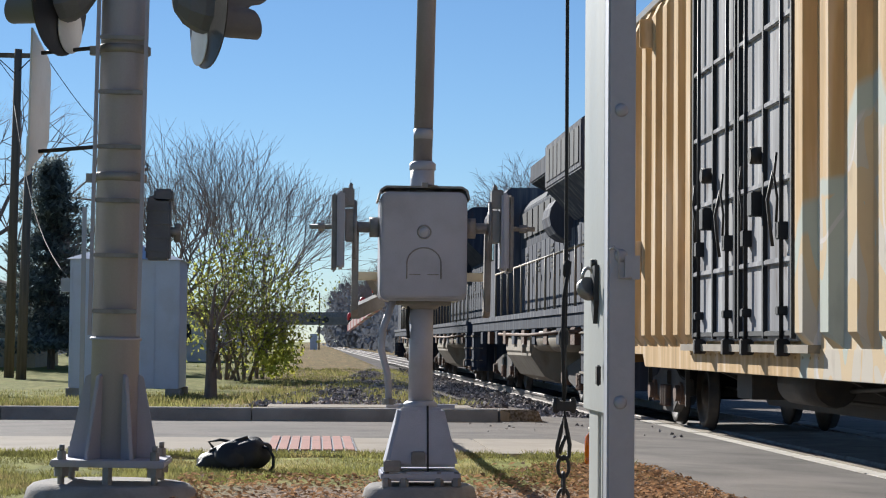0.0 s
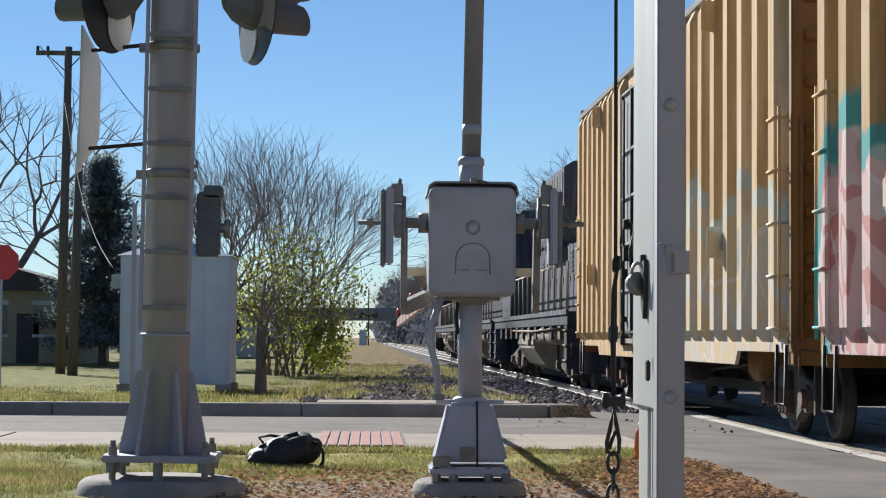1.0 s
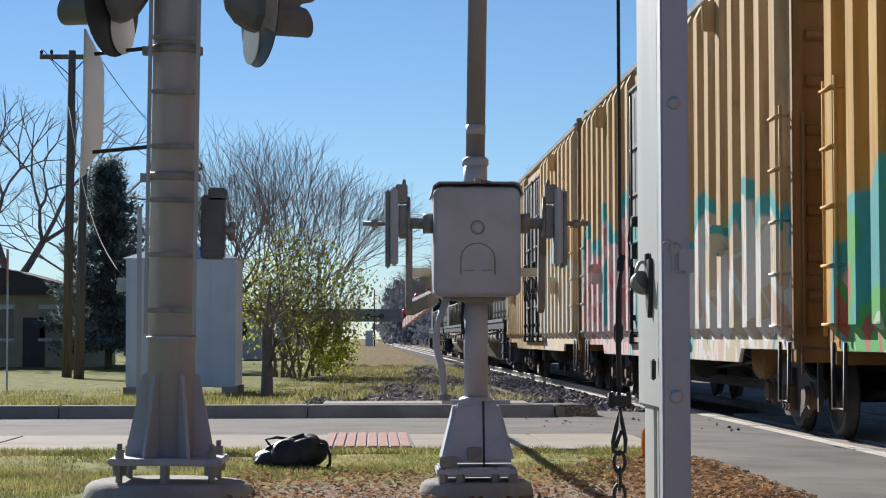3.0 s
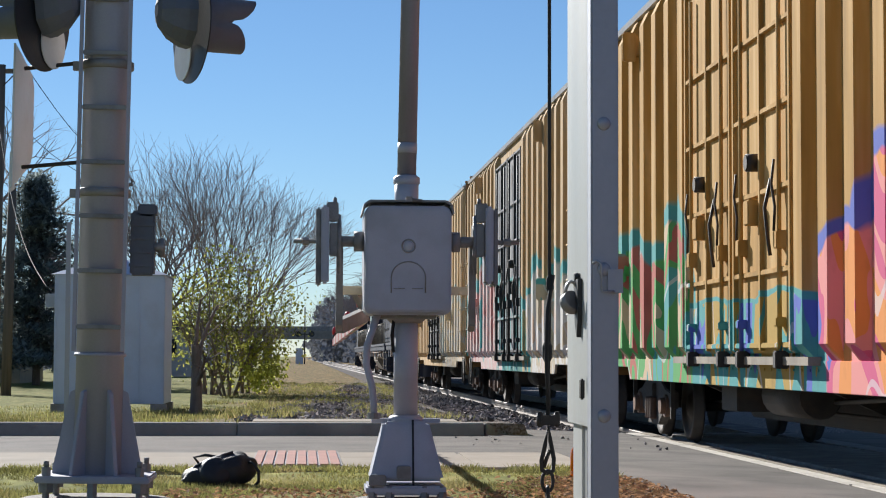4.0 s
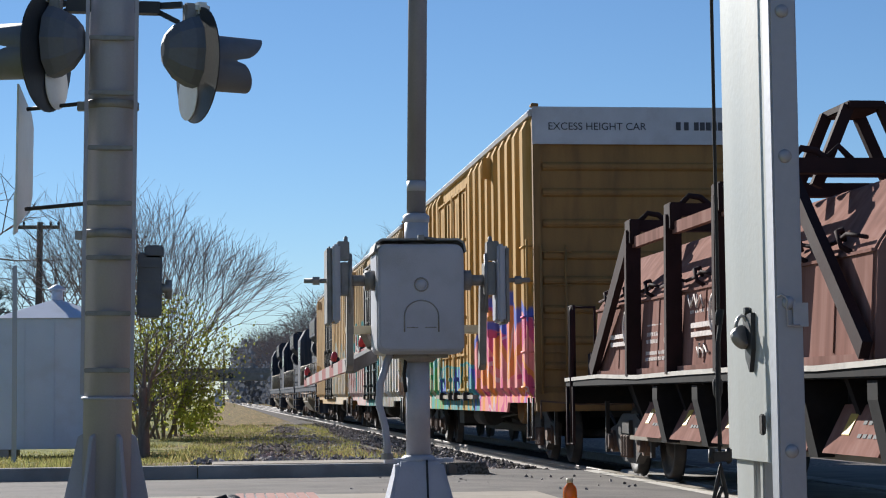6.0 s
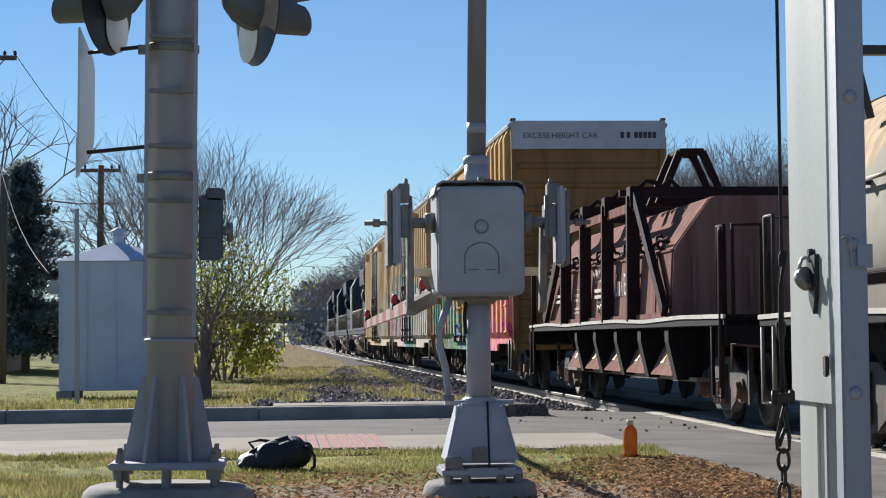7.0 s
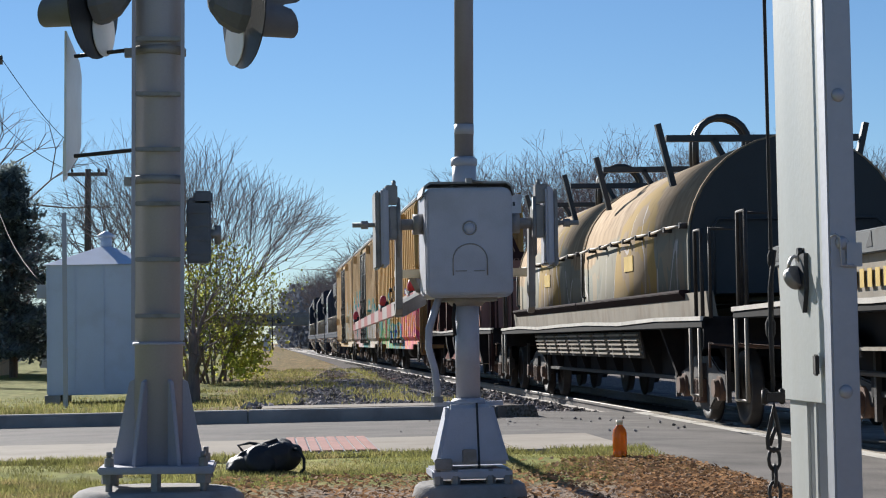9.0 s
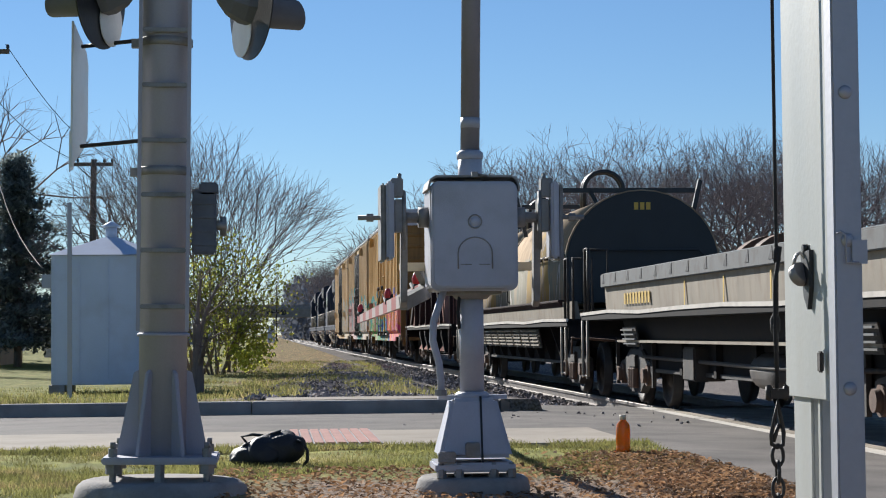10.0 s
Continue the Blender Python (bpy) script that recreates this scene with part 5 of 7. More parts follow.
def coil_car_brown():
    L, deck = 15.0, 1.24
    car = thing("coil_car", Matrix(), "brown steel coil car with a peaked cover and dark lifting frames", "coil car", "cars of the train")
    coil_frame(car, L, deck, "coil_brown_dark", "coil_cream")
    a, b = 3.45, 13.75
    prof = [(-1.36, deck + 0.02), (-1.31, 2.08), (-1.27, 2.15), (-0.86, 2.70), (-0.78, 2.74), (0.78, 2.74), (0.86, 2.70), (1.27, 2.15), (1.31, 2.08), (1.36, deck + 0.02)]
    cv = part("cover", Shape().prism(prof, "y", a, b), "coil_brown", car, "brown peaked coil cover", bevel=0.02)
    for y0, y1 in ((a - 0.03, a - 0.002), (b + 0.002, b + 0.03)):
        end = part("cover_end", Shape().prism([(x * 0.985, z) for x, z in prof], "y", y0, y1), "coil_brown", cv, "brown ribbed cover end")
        for x in (-1.05, -0.7, -0.35, 0.0, 0.35, 0.7, 1.05):
            part("end_rib", Shape().box(x - 0.025, x + 0.025, *((y0 - 0.03, y0 - 0.001) if y0 < a else (y1 + 0.001, y1 + 0.03)), 1.4, 2.0), "coil_brown", end)
    posts = (11.15, 9.23, 7.3, 5.37)
    for k in (-1, 1):
        # tie chains along the eaves
        n = 9
        for i in range(n):
            y0, y1 = a + 0.15 + i * (b - a - 0.3) / n, a + 0.15 + (i + 1) * (b - a - 0.3) / n
            part("cover_rail", Shape().path([(k * 1.31, y0, 2.19), (k * 1.35, y0 * 0.7 + y1 * 0.3, 2.24), (k * 1.33, y0 * 0.4 + y1 * 0.6, 2.2), (k * 1.31, y1, 2.19)], 0.018, 6), "coil_brown_dark", cv)
            part("cover_clip", Shape().path([(k * 1.28, y0 + 0.42, 2.1), (k * 1.36, y0 + 0.45, 2.15), (k * 1.36, y0 + 0.55, 2.27), (k * 1.28, y0 + 0.66, 2.3), (k * 1.24, y0 + 0.72, 2.22)], 0.022, 6), "coil_brown_dark", cv)
        part("eave_bead", Shape().beam((k * 1.315, a, 2.085), (k * 1.315, b, 2.085), 0.03, 0.025), "coil_brown", cv)
        part("cover_foot", Shape().beam((k * 1.38, a, deck + 0.045), (k * 1.38, b, deck + 0.045), 0.06, 0.07), "coil_brown", cv)
        for y in (4.3, 6.3, 8.3, 10.3, 12.3):
            part("cover_seam", Shape().beam((k * 1.357, y, deck + 0.1), (k * 1.313, y, 2.06), 0.012, 0.02), "coil_brown", cv)
        for y in posts:
            post = part("frame_post", Shape().beam((k * 1.44, y, deck), (k * 1.42, y, 2.88), 0.09, 0.17), "coil_brown_dark", cv, "dark brown frame post")
            part("post_cap", Shape().box(*sorted((k * 1.36, k * 1.48)), y - 0.14, y + 0.14, 2.72, 3.0), "coil_brown_dark", post, bevel=0.012)
        part("frame_brace", Shape().beam((k * 1.43, 13.5, deck + 0.08), (k * 1.41, 11.3, 2.86), 0.08, 0.2), "coil_brown_dark", cv)
        part("frame_brace", Shape().beam((k * 1.43, 3.35, deck + 0.1), (k * 1.41, 5.2, 2.86), 0.08, 0.16), "coil_brown_dark", cv)
        part("frame_rail", Shape().beam((k * 1.40, 5.3, 2.74), (k * 1.40, 11.15, 2.74), 0.07, 0.12), "coil_brown", cv)
        part("lifting_eye", Shape().path([(k * 1.05, 5.37, 2.98), (k * 0.92, 5.37, 3.1), (k * 0.8, 5.37, 2.98)], 0.03, 6), "coil_brown_dark", cv)
    for y in posts:
        part("frame_cross_bar", Shape().beam((-1.43, y, 2.93), (1.43, y, 2.93), 0.14, 0.13), "coil_brown_dark", cv)
        for k in (-1, 1):
            part("lifting_lug", Shape().path([(k * 1.34, y, 2.98), (k * 1.24, y, 3.08), (k * 1.12, y, 3.06), (k * 1.02, y, 2.98)], 0.032, 6), "coil_brown_dark", cv)
    for yy in (0.12, 14.55):
        rail = part("corner_rail", Shape().path([(-1.5, yy, 0.5), (-1.5, yy, 2.1), (-1.48, yy + 0.1, 2.16), (-1.46, yy + 0.2, 2.1), (-1.46, yy + 0.2, 0.5)], 0.03, 8), "coil_brown_dark", car, "brown corner hand rail")
        for z in (0.62, 1.0, 1.4):
            part("rung", Shape().tube((-1.5, yy, z), (-1.46, yy + 0.2, z), 0.018, n=6), "pale_edge", rail)
    part("platform_box", Shape().box(-1.3, -0.7, 13.95, 14.5, deck, deck + 0.34), "coil_brown_dark", car, bevel=0.02)
    # trapezoid lifting bracket on the roof
    br = part("lifting_bracket", Shape().box(-0.72, -0.38, 5.68, 6.42, 3.47, 3.54), "coil_brown_dark", cv, "dark trapezoid lifting bracket", bevel=0.012)
    for y0 in (5.75, 6.35):
        for x0, x1 in ((-1.0, -0.7), (-0.1, -0.4)):
            part("bracket_leg", Shape().beam((x0, y0, 2.8), (x1, y0, 3.5), 0.08, 0.1), "coil_brown_dark", br)
        part("bracket_tie", Shape().beam((-1.42, y0, 2.99), (0.2, y0, 2.99), 0.08, 0.08), "coil_brown_dark", br)
    # rows of small unreadable stencil writing
    rnd = random.Random(8)
    for y, z, w, h in ((10.88, 1.96, 0.6, 0.035), (10.88, 1.84, 0.62, 0.045), (10.88, 1.755, 0.66, 0.045), (10.88, 1.67, 0.5, 0.045), (10.88, 1.59, 0.56, 0.045),
                       (10.05, 1.84, 0.36, 0.045), (10.05, 1.755, 0.3, 0.045), (10.05, 1.67, 0.3, 0.045), (10.05, 1.59, 0.34, 0.045),
                       (10.88, 1.465, 1.3, 0.04), (10.88, 1.40, 1.05, 0.04), (12.02, 1.98, 0.46, 0.085), (8.95, 1.80, 0.9, 0.075)):
        row, u = Shape(), 0.0
        xw = -1.362 + 0.07 * (z - deck) / 0.86
        while u < w:
            g = h * rnd.uniform(0.3, 0.5)
            row.box(xw - 0.008, xw + 0.02, y - u - g, y - u, z, z + h * rnd.choice((1.0, 1.0, 0.9)))
            u += g + h * (0.22 if rnd.random() < 0.82 else 0.7)
        part("writing_row", row, "text_white", car, "small pale stencilled writing")
    # round-headed emblems with underlines, scrawls, and a line of large letters as plain blocks
    for yc in (11.72, 7.78):
        ring = [(-1.368, yc + 0.19 * math.cos(radians(t)), 1.80 + 0.19 * math.sin(radians(t))) for t in range(-60, 241, 20)]
        part("emblem_ring", Shape().path(ring, 0.026, 6), "text_white", car, "round white emblem")
        part("emblem_ring", Shape().path([(-1.368, yc + 0.085 * math.cos(radians(t)), 1.80 + 0.085 * math.sin(radians(t))) for t in range(-60, 241, 30)], 0.018, 6), "text_white", car)
        part("emblem_leg", Shape().path([(-1.368, yc - 0.1, 1.64), (-1.372, yc - 0.12, 1.52), (-1.375, yc - 0.26, 1.46)], 0.03, 6), "text_white", car)
        for z in (1.6, 1.69):
            part("emblem_bar", Shape().box(-1.376, -1.33, yc + 0.1, yc + 0.95, z, z + 0.05), "text_white", car)
    for i in range(10):
        y, hgt = 7.1 - i * 0.172, 0.30 if i in (0, 4, 5, 6, 7, 8, 9) else 0.20
        z = 1.6
        part("letter_bar", Shape().box(-1.362, -1.352, y - 0.045, y, z, z + hgt), "text_white", car)
        if i in (0, 4, 7, 8, 9):
            part("letter_bar", Shape().box(-1.362, -1.352, y - 0.13, y - 0.047, z, z + 0.05), "text_white", car)
        if i in (0, 4, 7, 9):
            part("letter_bar", Shape().box(-1.362, -1.352, y - 0.13, y - 0.047, z + hgt - 0.05, z + hgt), "text_white", car)
        if i in (4, 5, 7):
            part("letter_bar", Shape().box(-1.362, -1.352, y - 0.12, y - 0.047, z + 0.13, z + 0.17), "text_white", car)
        if i in (1, 5, 9):
            part("letter_bar", Shape().box(-1.362, -1.352, y - 0.145, y - 0.125, z, z + hgt), "text_white", car)
    for i, (yc, zc, k) in enumerate(((8.6, 1.96, 0.28), (8.35, 1.46, 0.2))):
        scrawl = [(-1.362, yc + k - 2 * k * j / 11 + 0.05 * math.sin(5 * j), zc + 0.07 * math.cos(2.6 * j + i)) for j in range(12)]
        part("scrawl", Shape().path(scrawl, 0.011, 5), "text_white", car, "pale sprayed scrawl")
    for i in range(5):
        y0 = 3.35 + i * 1.72
        panel = part("lower_panel", Shape().prism([(-1.16, 0.94), (-1.34, 0.6), (-1.36, 0.56), (-1.2, 0.56), (-1.1, 0.94)], "y", y0, y0 + 1.3), "coil_brown", car, "sloping brown lower panel")
        part("lower_patch", Shape().prism([(-1.205, 0.87), (-1.29, 0.71), (-1.285, 0.70), (-1.2, 0.865)], "y", y0 + 0.85, y0 + 1.02), "text_yellow", panel)
        for z in (0.82, 0.72):
            xw = -1.16 - 0.18 * (0.94 - z) / 0.34
            for j in range(4):
                part("writing_bar", Shape().prism([(xw - 0.006, z), (xw - 0.022, z - 0.03), (xw - 0.014, z - 0.03), (xw + 0.002, z)], "y", y0 + 0.2 + j * 0.12, y0 + 0.28 + j * 0.12), "coil_grey", panel)
        part("panel_stiffener", Shape().prism([(-1.46, 1.12), (-1.46, 0.98), (-1.36, 0.52), (-1.1, 0.52), (-1.1, 1.12)], "y", y0 - 0.32, y0 - 0.1), "soot", car)
    return car


def coil_car_round():
    L, deck = 16.9, 1.22
    car = thing("coil_car", Matrix(), "coil car with faded tan round-topped covers and black ends", "coil car", "cars of the train")
    coil_frame(car, L, deck)
    a, b = 1.55, L - 0.9
    mid = (a + b) / 2
    W, zs, R = 1.27, 2.12, 1.27
    for a0, b0 in ((a, mid - 0.02), (mid + 0.02, b)):
        prof = [(-W, 1.52)] + [(-W, zs)] + [(W * math.cos(radians(t)), zs + (3.34 - zs) * math.sin(radians(t))) for t in range(170, 9, -10)] + [(W, zs), (W, 1.52)]
        cv = part("cover", Shape().prism(prof, "y", a0, b0), "coil_tan", car, "faded tan and grey rounded coil cover")
        for p in cv.data.polygons:
            p.use_smooth = len(p.vertices) == 4
        for y in (a0, b0 - 0.05):
            part("cover_band", Shape().prism([(x * 1.012, z + (0.012 if z > 1.6 else 0)) for x, z in prof], "y", y, y + 0.05), "coil_tan", cv)
        if a0 == a:
            part("cover_end", Shape().prism([(x * 0.99, z * 0.997) for x, z in prof], "y", a0 - 0.02, a0 - 0.002), "coil_black", cv, "black cover end")
            for x in (-0.5, -0.4, -0.3):
                part("mark_bar", Shape().box(x - 0.035 + 0.4, x + 0.035 + 0.4, a0 - 0.028, a0 - 0.022, 3.02, 3.14), "text_yellow", cv)
            part("end_rail", Shape().path([(-1.0, a0 - 0.1, 1.5), (-1.0, a0 - 0.1, 2.28), (-0.94, a0 - 0.1, 2.36), (0.9, a0 - 0.1, 2.36), (1.0, a0 - 0.1, 2.28), (1.0, a0 - 0.1, 1.5)], 0.018, 6), "coil_black", cv)
        for k in (-1, 1):
            n = 8
            for i in range(n):
                y0, y1 = a0 + 0.1 + i * (b0 - a0 - 0.2) / n, a0 + 0.1 + (i + 1) * (b0 - a0 - 0.2) / n
                part("cover_rail", Shape().tube((k * 1.33, y0, 2.3 + 0.015 * (i % 2)), (k * 1.33, y1, 2.3 + 0.015 * ((i + 1) % 2)), 0.018, n=6), "coil_cream", cv)
                part("rail_clip", Shape().tube((k * 1.22, y0, 2.3), (k * 1.36, y0, 2.3), 0.035, n=8), "dark_steel", cv)
            part("cover_flange", Shape().prism([(k * 1.24, 1.42), (k * 1.30, 1.42), (k * 1.40, 1.53), (k * 1.40, 1.56), (k * 1.24, 1.56)], "y", a0, b0), "coil_brown_dark", cv, bevel=0.006)
            part("end_handle", Shape().path([(k * 1.33, b0 - 0.25, 2.3), (k * 1.34, b0 - 0.25, 1.65), (k * 1.33, b0 - 0.45, 1.62)], 0.02, 6), "dark_steel", cv)
        for y in (a0 + (b0 - a0) * 0.2, a0 + (b0 - a0) * 0.8):
            lf = part("lifting_frame", Shape().beam((-1.12, y, 2.86), (-1.3, y, 3.62), 0.09, 0.07), "black_paint", cv, "black lifting frame")
            part("frame_leg", Shape().beam((1.12, y, 2.86), (1.3, y, 3.62), 0.09, 0.07), "black_paint", lf)
            part("frame_bar", Shape().beam((-1.2, y, 3.44), (1.2, y, 3.44), 0.09, 0.08), "black_paint", lf)
            part("frame_leg", Shape().beam((-0.62, y, 3.44), (-0.5, y, 3.22), 0.09, 0.07), "black_paint", lf)
            part("frame_leg", Shape().beam((0.62, y, 3.44), (0.5, y, 3.22), 0.09, 0.07), "black_paint", lf)
        ym = (a0 + b0) / 2
        for dy in (-0.1, 0.1):
            part("lifting_hoop", Shape().path([(-0.36, ym + dy, 3.28)] + [(0.36 * math.cos(radians(t)), ym + dy, 3.6 + 0.34 * math.sin(radians(t))) for t in range(180, -1, -20)] + [(0.36, ym + dy, 3.28)], 0.045, 6), "black_paint", cv)
        part("stencil_bar", Shape().box(-1.282, -1.272, ym - 0.3, ym + 0.3, 1.9, 2.1), "text_yellow" , cv)
    part("trough_side", Shape().prism([(-1.3, 1.22), (-1.33, 1.52), (-1.25, 1.52), (-1.2, 1.22)], "y", 0.5, L - 0.5), "coil_cream", car, "rust-stained cream trough side")
    part("trough_side", Shape().prism([(1.2, 1.22), (1.25, 1.52), (1.33, 1.52), (1.3, 1.22)], "y", 0.5, L - 0.5), "coil_cream", car)
    for i in range(8):
        y = 4.1 + i * 1.15
        g = part("walkway_grate", Shape().prism([(-1.36, 1.1), (-1.30, 0.76), (-1.28, 0.76), (-1.34, 1.1)], "y", y, y + 1.05), "dark_steel", car, "slatted walkway panel")
        for j in range(5):
            part("grate_slat", Shape().beam((-1.385 + 0.012 * j, y + 0.05, 1.06 - 0.062 * j), (-1.385 + 0.012 * j, y + 1.0, 1.06 - 0.062 * j), 0.03, 0.026), "coil_cream", g)
    return car


def coil_car_open():
    L, deck = 15.4, 1.3
    car = thing("coil_car", Matrix(), "open coil car with a grey notched trough and cream side stripe", "coil car", "cars of the train")
    coil_frame(car, L, deck, "dark_steel", "dark_steel", 0.5, False)
    part("side_skirt", Shape().prism([(-1.30, deck - 0.1), (-1.22, 0.93), (-1.15, 0.93), (-1.15, deck - 0.1)], "y", 2.0, L - 2.2), "soot", car)
    part("skirt_flange", Shape().box(-1.36, -1.16, 1.9, L - 2.1, 0.895, 0.925), "coil_cream", car, "thin pale flange under the deck")
    for i in range(6):
        part("girder_post", Shape().box(-1.1, -1.0, 3.2 + i * 1.8, 3.32 + i * 1.8, 0.5, 0.9), "soot", car)
    part("brake_pipe", Shape().path([(-1.15, 2.4, 0.7), (-1.15, 6.0, 0.66), (-1.1, L - 2.6, 0.7)], 0.025, 6), "dark_steel", car)
    part("air_tank", Shape().tube((-0.95, 5.4, 0.62), (-0.95, 6.9, 0.62), 0.2, n=16), "dark_steel", car)
    part("valve_box", Shape().box(-1.2, -0.8, 9.3, 9.9, 0.45, 0.85), "dark_steel", car, bevel=0.02)
    for k in (-1, 1):
        part("trough_side", Shape().prism([(k * 1.34, deck), (k * 1.36, deck + 0.36), (k * 1.28, deck + 0.36), (k * 1.24, deck)], "y", 0.7, L - 1.2), "coil_cream", car, "faded cream stripe side")
        part("trough_top", Shape().prism([(k * 1.42, deck + 0.36), (k * 1.42, deck + 0.54), (k * 1.36, deck + 0.56), (k * 1.3, deck + 0.56), (k * 1.2, deck + 0.36)], "y", 0.7, L - 1.2), "coil_grey", car, "grey trough rim", bevel=0.01)
        for i in range(15):
            y = 1.3 + i * 0.9
            part("rim_notch", Shape().add([(k * 1.425, y, deck + 0.41), (k * 1.425, y + 0.16, deck + 0.41), (k * 1.425, y + 0.02, deck + 0.54), (k * 1.40, y + 0.02, deck + 0.5), (k * 1.40, y, deck + 0.41)], [(0, 1, 2), (0, 2, 3, 4), (0, 4, 1), (4, 3, 2, 1)]), "door_dark", car)
    side_bars(car, [(12.7 - i * 0.2, deck + 0.1, 0.11, 0.15) for i in range(9)], -1.365, "text_yellow")
    side_bars(car, [(9.0 - i * 1.9, deck + 0.04, 0.05, 0.28) for i in range(4)], -1.365, "text_yellow")
    for y in (7.35, 6.6):
        part("coil_pad", Shape().prism(arc(-0.75, deck + 0.25, 0.5, 30, 150, 12) + arc(-0.75, deck + 0.25, 0.4, 150, 30, 12), "y", y, y + 0.24), "rust_steel", car, "curved rusty coil restraint")
    for y in (1.9, L - 3.6):
        g = part("walkway_grate", Shape().prism([(-1.4, 1.1), (-1.34, 0.84), (-1.32, 0.84), (-1.38, 1.1)], "y", y, y + 0.9), "dark_steel", car)
        for j in range(4):
            part("grate_slat", Shape().beam((-1.42 + 0.014 * j, y + 0.03, 1.06 - 0.06 * j), (-1.42 + 0.014 * j, y + 0.87, 1.06 - 0.06 * j), 0.025, 0.02), "coil_grey", g)
    part("load_timber", Shape().box(-0.9, 0.9, 1.2, 3.4, deck, deck + 0.55), "cream", car, "pale timber dunnage", bevel=0.02)
    return car


def locomotive(label, paint):
    L = 20.4
    car = thing("locomotive", Matrix(), label, "locomotive", "cars of the train")
    part("frame", Shape().box(-1.52, 1.52, 0.2, L - 0.2, 1.3, 1.58), "loco", car, bevel=0.02)
    part("walkway_edge", Shape().box(-1.55, -1.5, 0.2, L - 0.2, 1.52, 1.62), "loco_grey", car)
    part("long_hood", Shape().prism([(-0.95, 1.58), (-0.95, 3.95), (-0.8, 4.15), (0.8, 4.15), (0.95, 3.95), (0.95, 1.58)], "y", 0.9, 14.6), "loco", car, "dark blue-grey long hood", bevel=0.02)
    part("radiator", Shape().prism([(-0.96, 3.2), (-1.5, 3.75), (-1.5, 4.5), (-1.3, 4.62), (1.3, 4.62), (1.5, 4.5), (1.5, 3.75), (0.96, 3.2)], "y", 1.1, 5.6), paint, car, "flared radiator housing", bevel=0.02)
    for i in range(8):
        part("radiator_grille", Shape().box(-1.515, -1.49, 1.3 + i * 0.52, 1.72 + i * 0.52, 3.85, 4.4), "door_dark", car)
    for i in range(18):
        door = part("hood_door", Shape().box(-0.98, -0.94, 1.15 + i * 0.72, 1.78 + i * 0.72, 1.75, 3.1), paint, car, bevel=0.008)
        part("door_latch", Shape().box(-1.0, -0.97, 1.68 + i * 0.72, 1.74 + i * 0.72, 2.3, 2.42), "dark_steel", door)
        if i % 3 == 1:
            for j in range(5):
                part("door_louvre", Shape().box(-0.995, -0.975, 1.22 + i * 0.72, 1.62 + i * 0.72, 2.5 + 0.1 * j, 2.55 + 0.1 * j), "door_dark", door)
    for i in range(7):
        part("side_grille", Shape().box(-0.99, -0.94, 7.0 + i * 1.0, 7.8 + i * 1.0, 3.3, 3.85), "door_dark", car)
    part("sill_pipe", Shape().path([(-1.54, 0.6, 1.24), (-1.54, 7.6, 1.2), (-1.5, 14.0, 1.24)], 0.03, 6), "rust_steel", car)
    for i in range(10):
        part("sill_box", Shape().box(-1.54, -1.44, 1.4 + i * 1.75, 1.9 + i * 1.75, 1.02, 1.3), "loco" if i % 2 else "rust_steel", car, bevel=0.01)
    part("dynamic_brake", Shape().prism([(-0.9, 4.1), (-1.2, 4.25), (-1.2, 4.6), (1.2, 4.6), (1.2, 4.25), (0.9, 4.1)], "y", 7.5, 10.5), "loco", car, bevel=0.02)
    part("intake_hood", Shape().prism(arc(-0.95, 3.3, 0.42, 90, 270, 8), "y", 6.0, 7.1), paint, car)
    cab = part("cab", Shape().prism([(-1.5, 1.58), (-1.5, 3.95), (-1.2, 4.5), (1.2, 4.5), (1.5, 3.95), (1.5, 1.58)], "y", 14.6, 17.4), paint, car, "crew cab", bevel=0.03)
    for y in (14.9, 15.8):
        part("cab_window", Shape().box(-1.515, -1.48, y, y + 0.65, 2.9, 3.6), "glass", cab)
    part("nose", Shape().prism([(17.4, 1.58), (17.4, 3.1), (18.9, 2.8), (19.2, 2.5), (19.2, 1.58)], "x", -0.95, 0.95), paint, car, bevel=0.05)
    part("fuel_tank", Shape().prism([(-1.5, 0.85), (-1.48, 1.22), (1.48, 1.22), (1.5, 0.85), (1.2, 0.42), (0.9, 0.3), (-0.9, 0.3), (-1.2, 0.42)], "y", 7.8, 12.2), "coil_cream", car, "pale grimy fuel tank", bevel=0.05)
    part("air_tank", Shape().lathe([(0.05, 0), (0.2, 0.05), (0.22, 0.12), (0.22, 1.9), (0.2, 1.97), (0.05, 2.0)], 18, at=(-1.3, 5.4, 1.12), turn=pose(0, 0, 0, -90, 0, 0)), "coil_cream", car, "pale air tank")
    part("air_tank", Shape().lathe([(0.05, 0), (0.2, 0.05), (0.22, 0.12), (0.22, 1.9), (0.2, 1.97), (0.05, 2.0)], 18, at=(-1.3, 3.1, 1.12), turn=pose(0, 0, 0, -90, 0, 0)), "coil_cream", car)
    part("fuel_gauge", Shape().tube((-1.56, 8.6, 0.95), (-1.45, 8.6, 0.95), 0.09, n=12), "coil_cream", car)
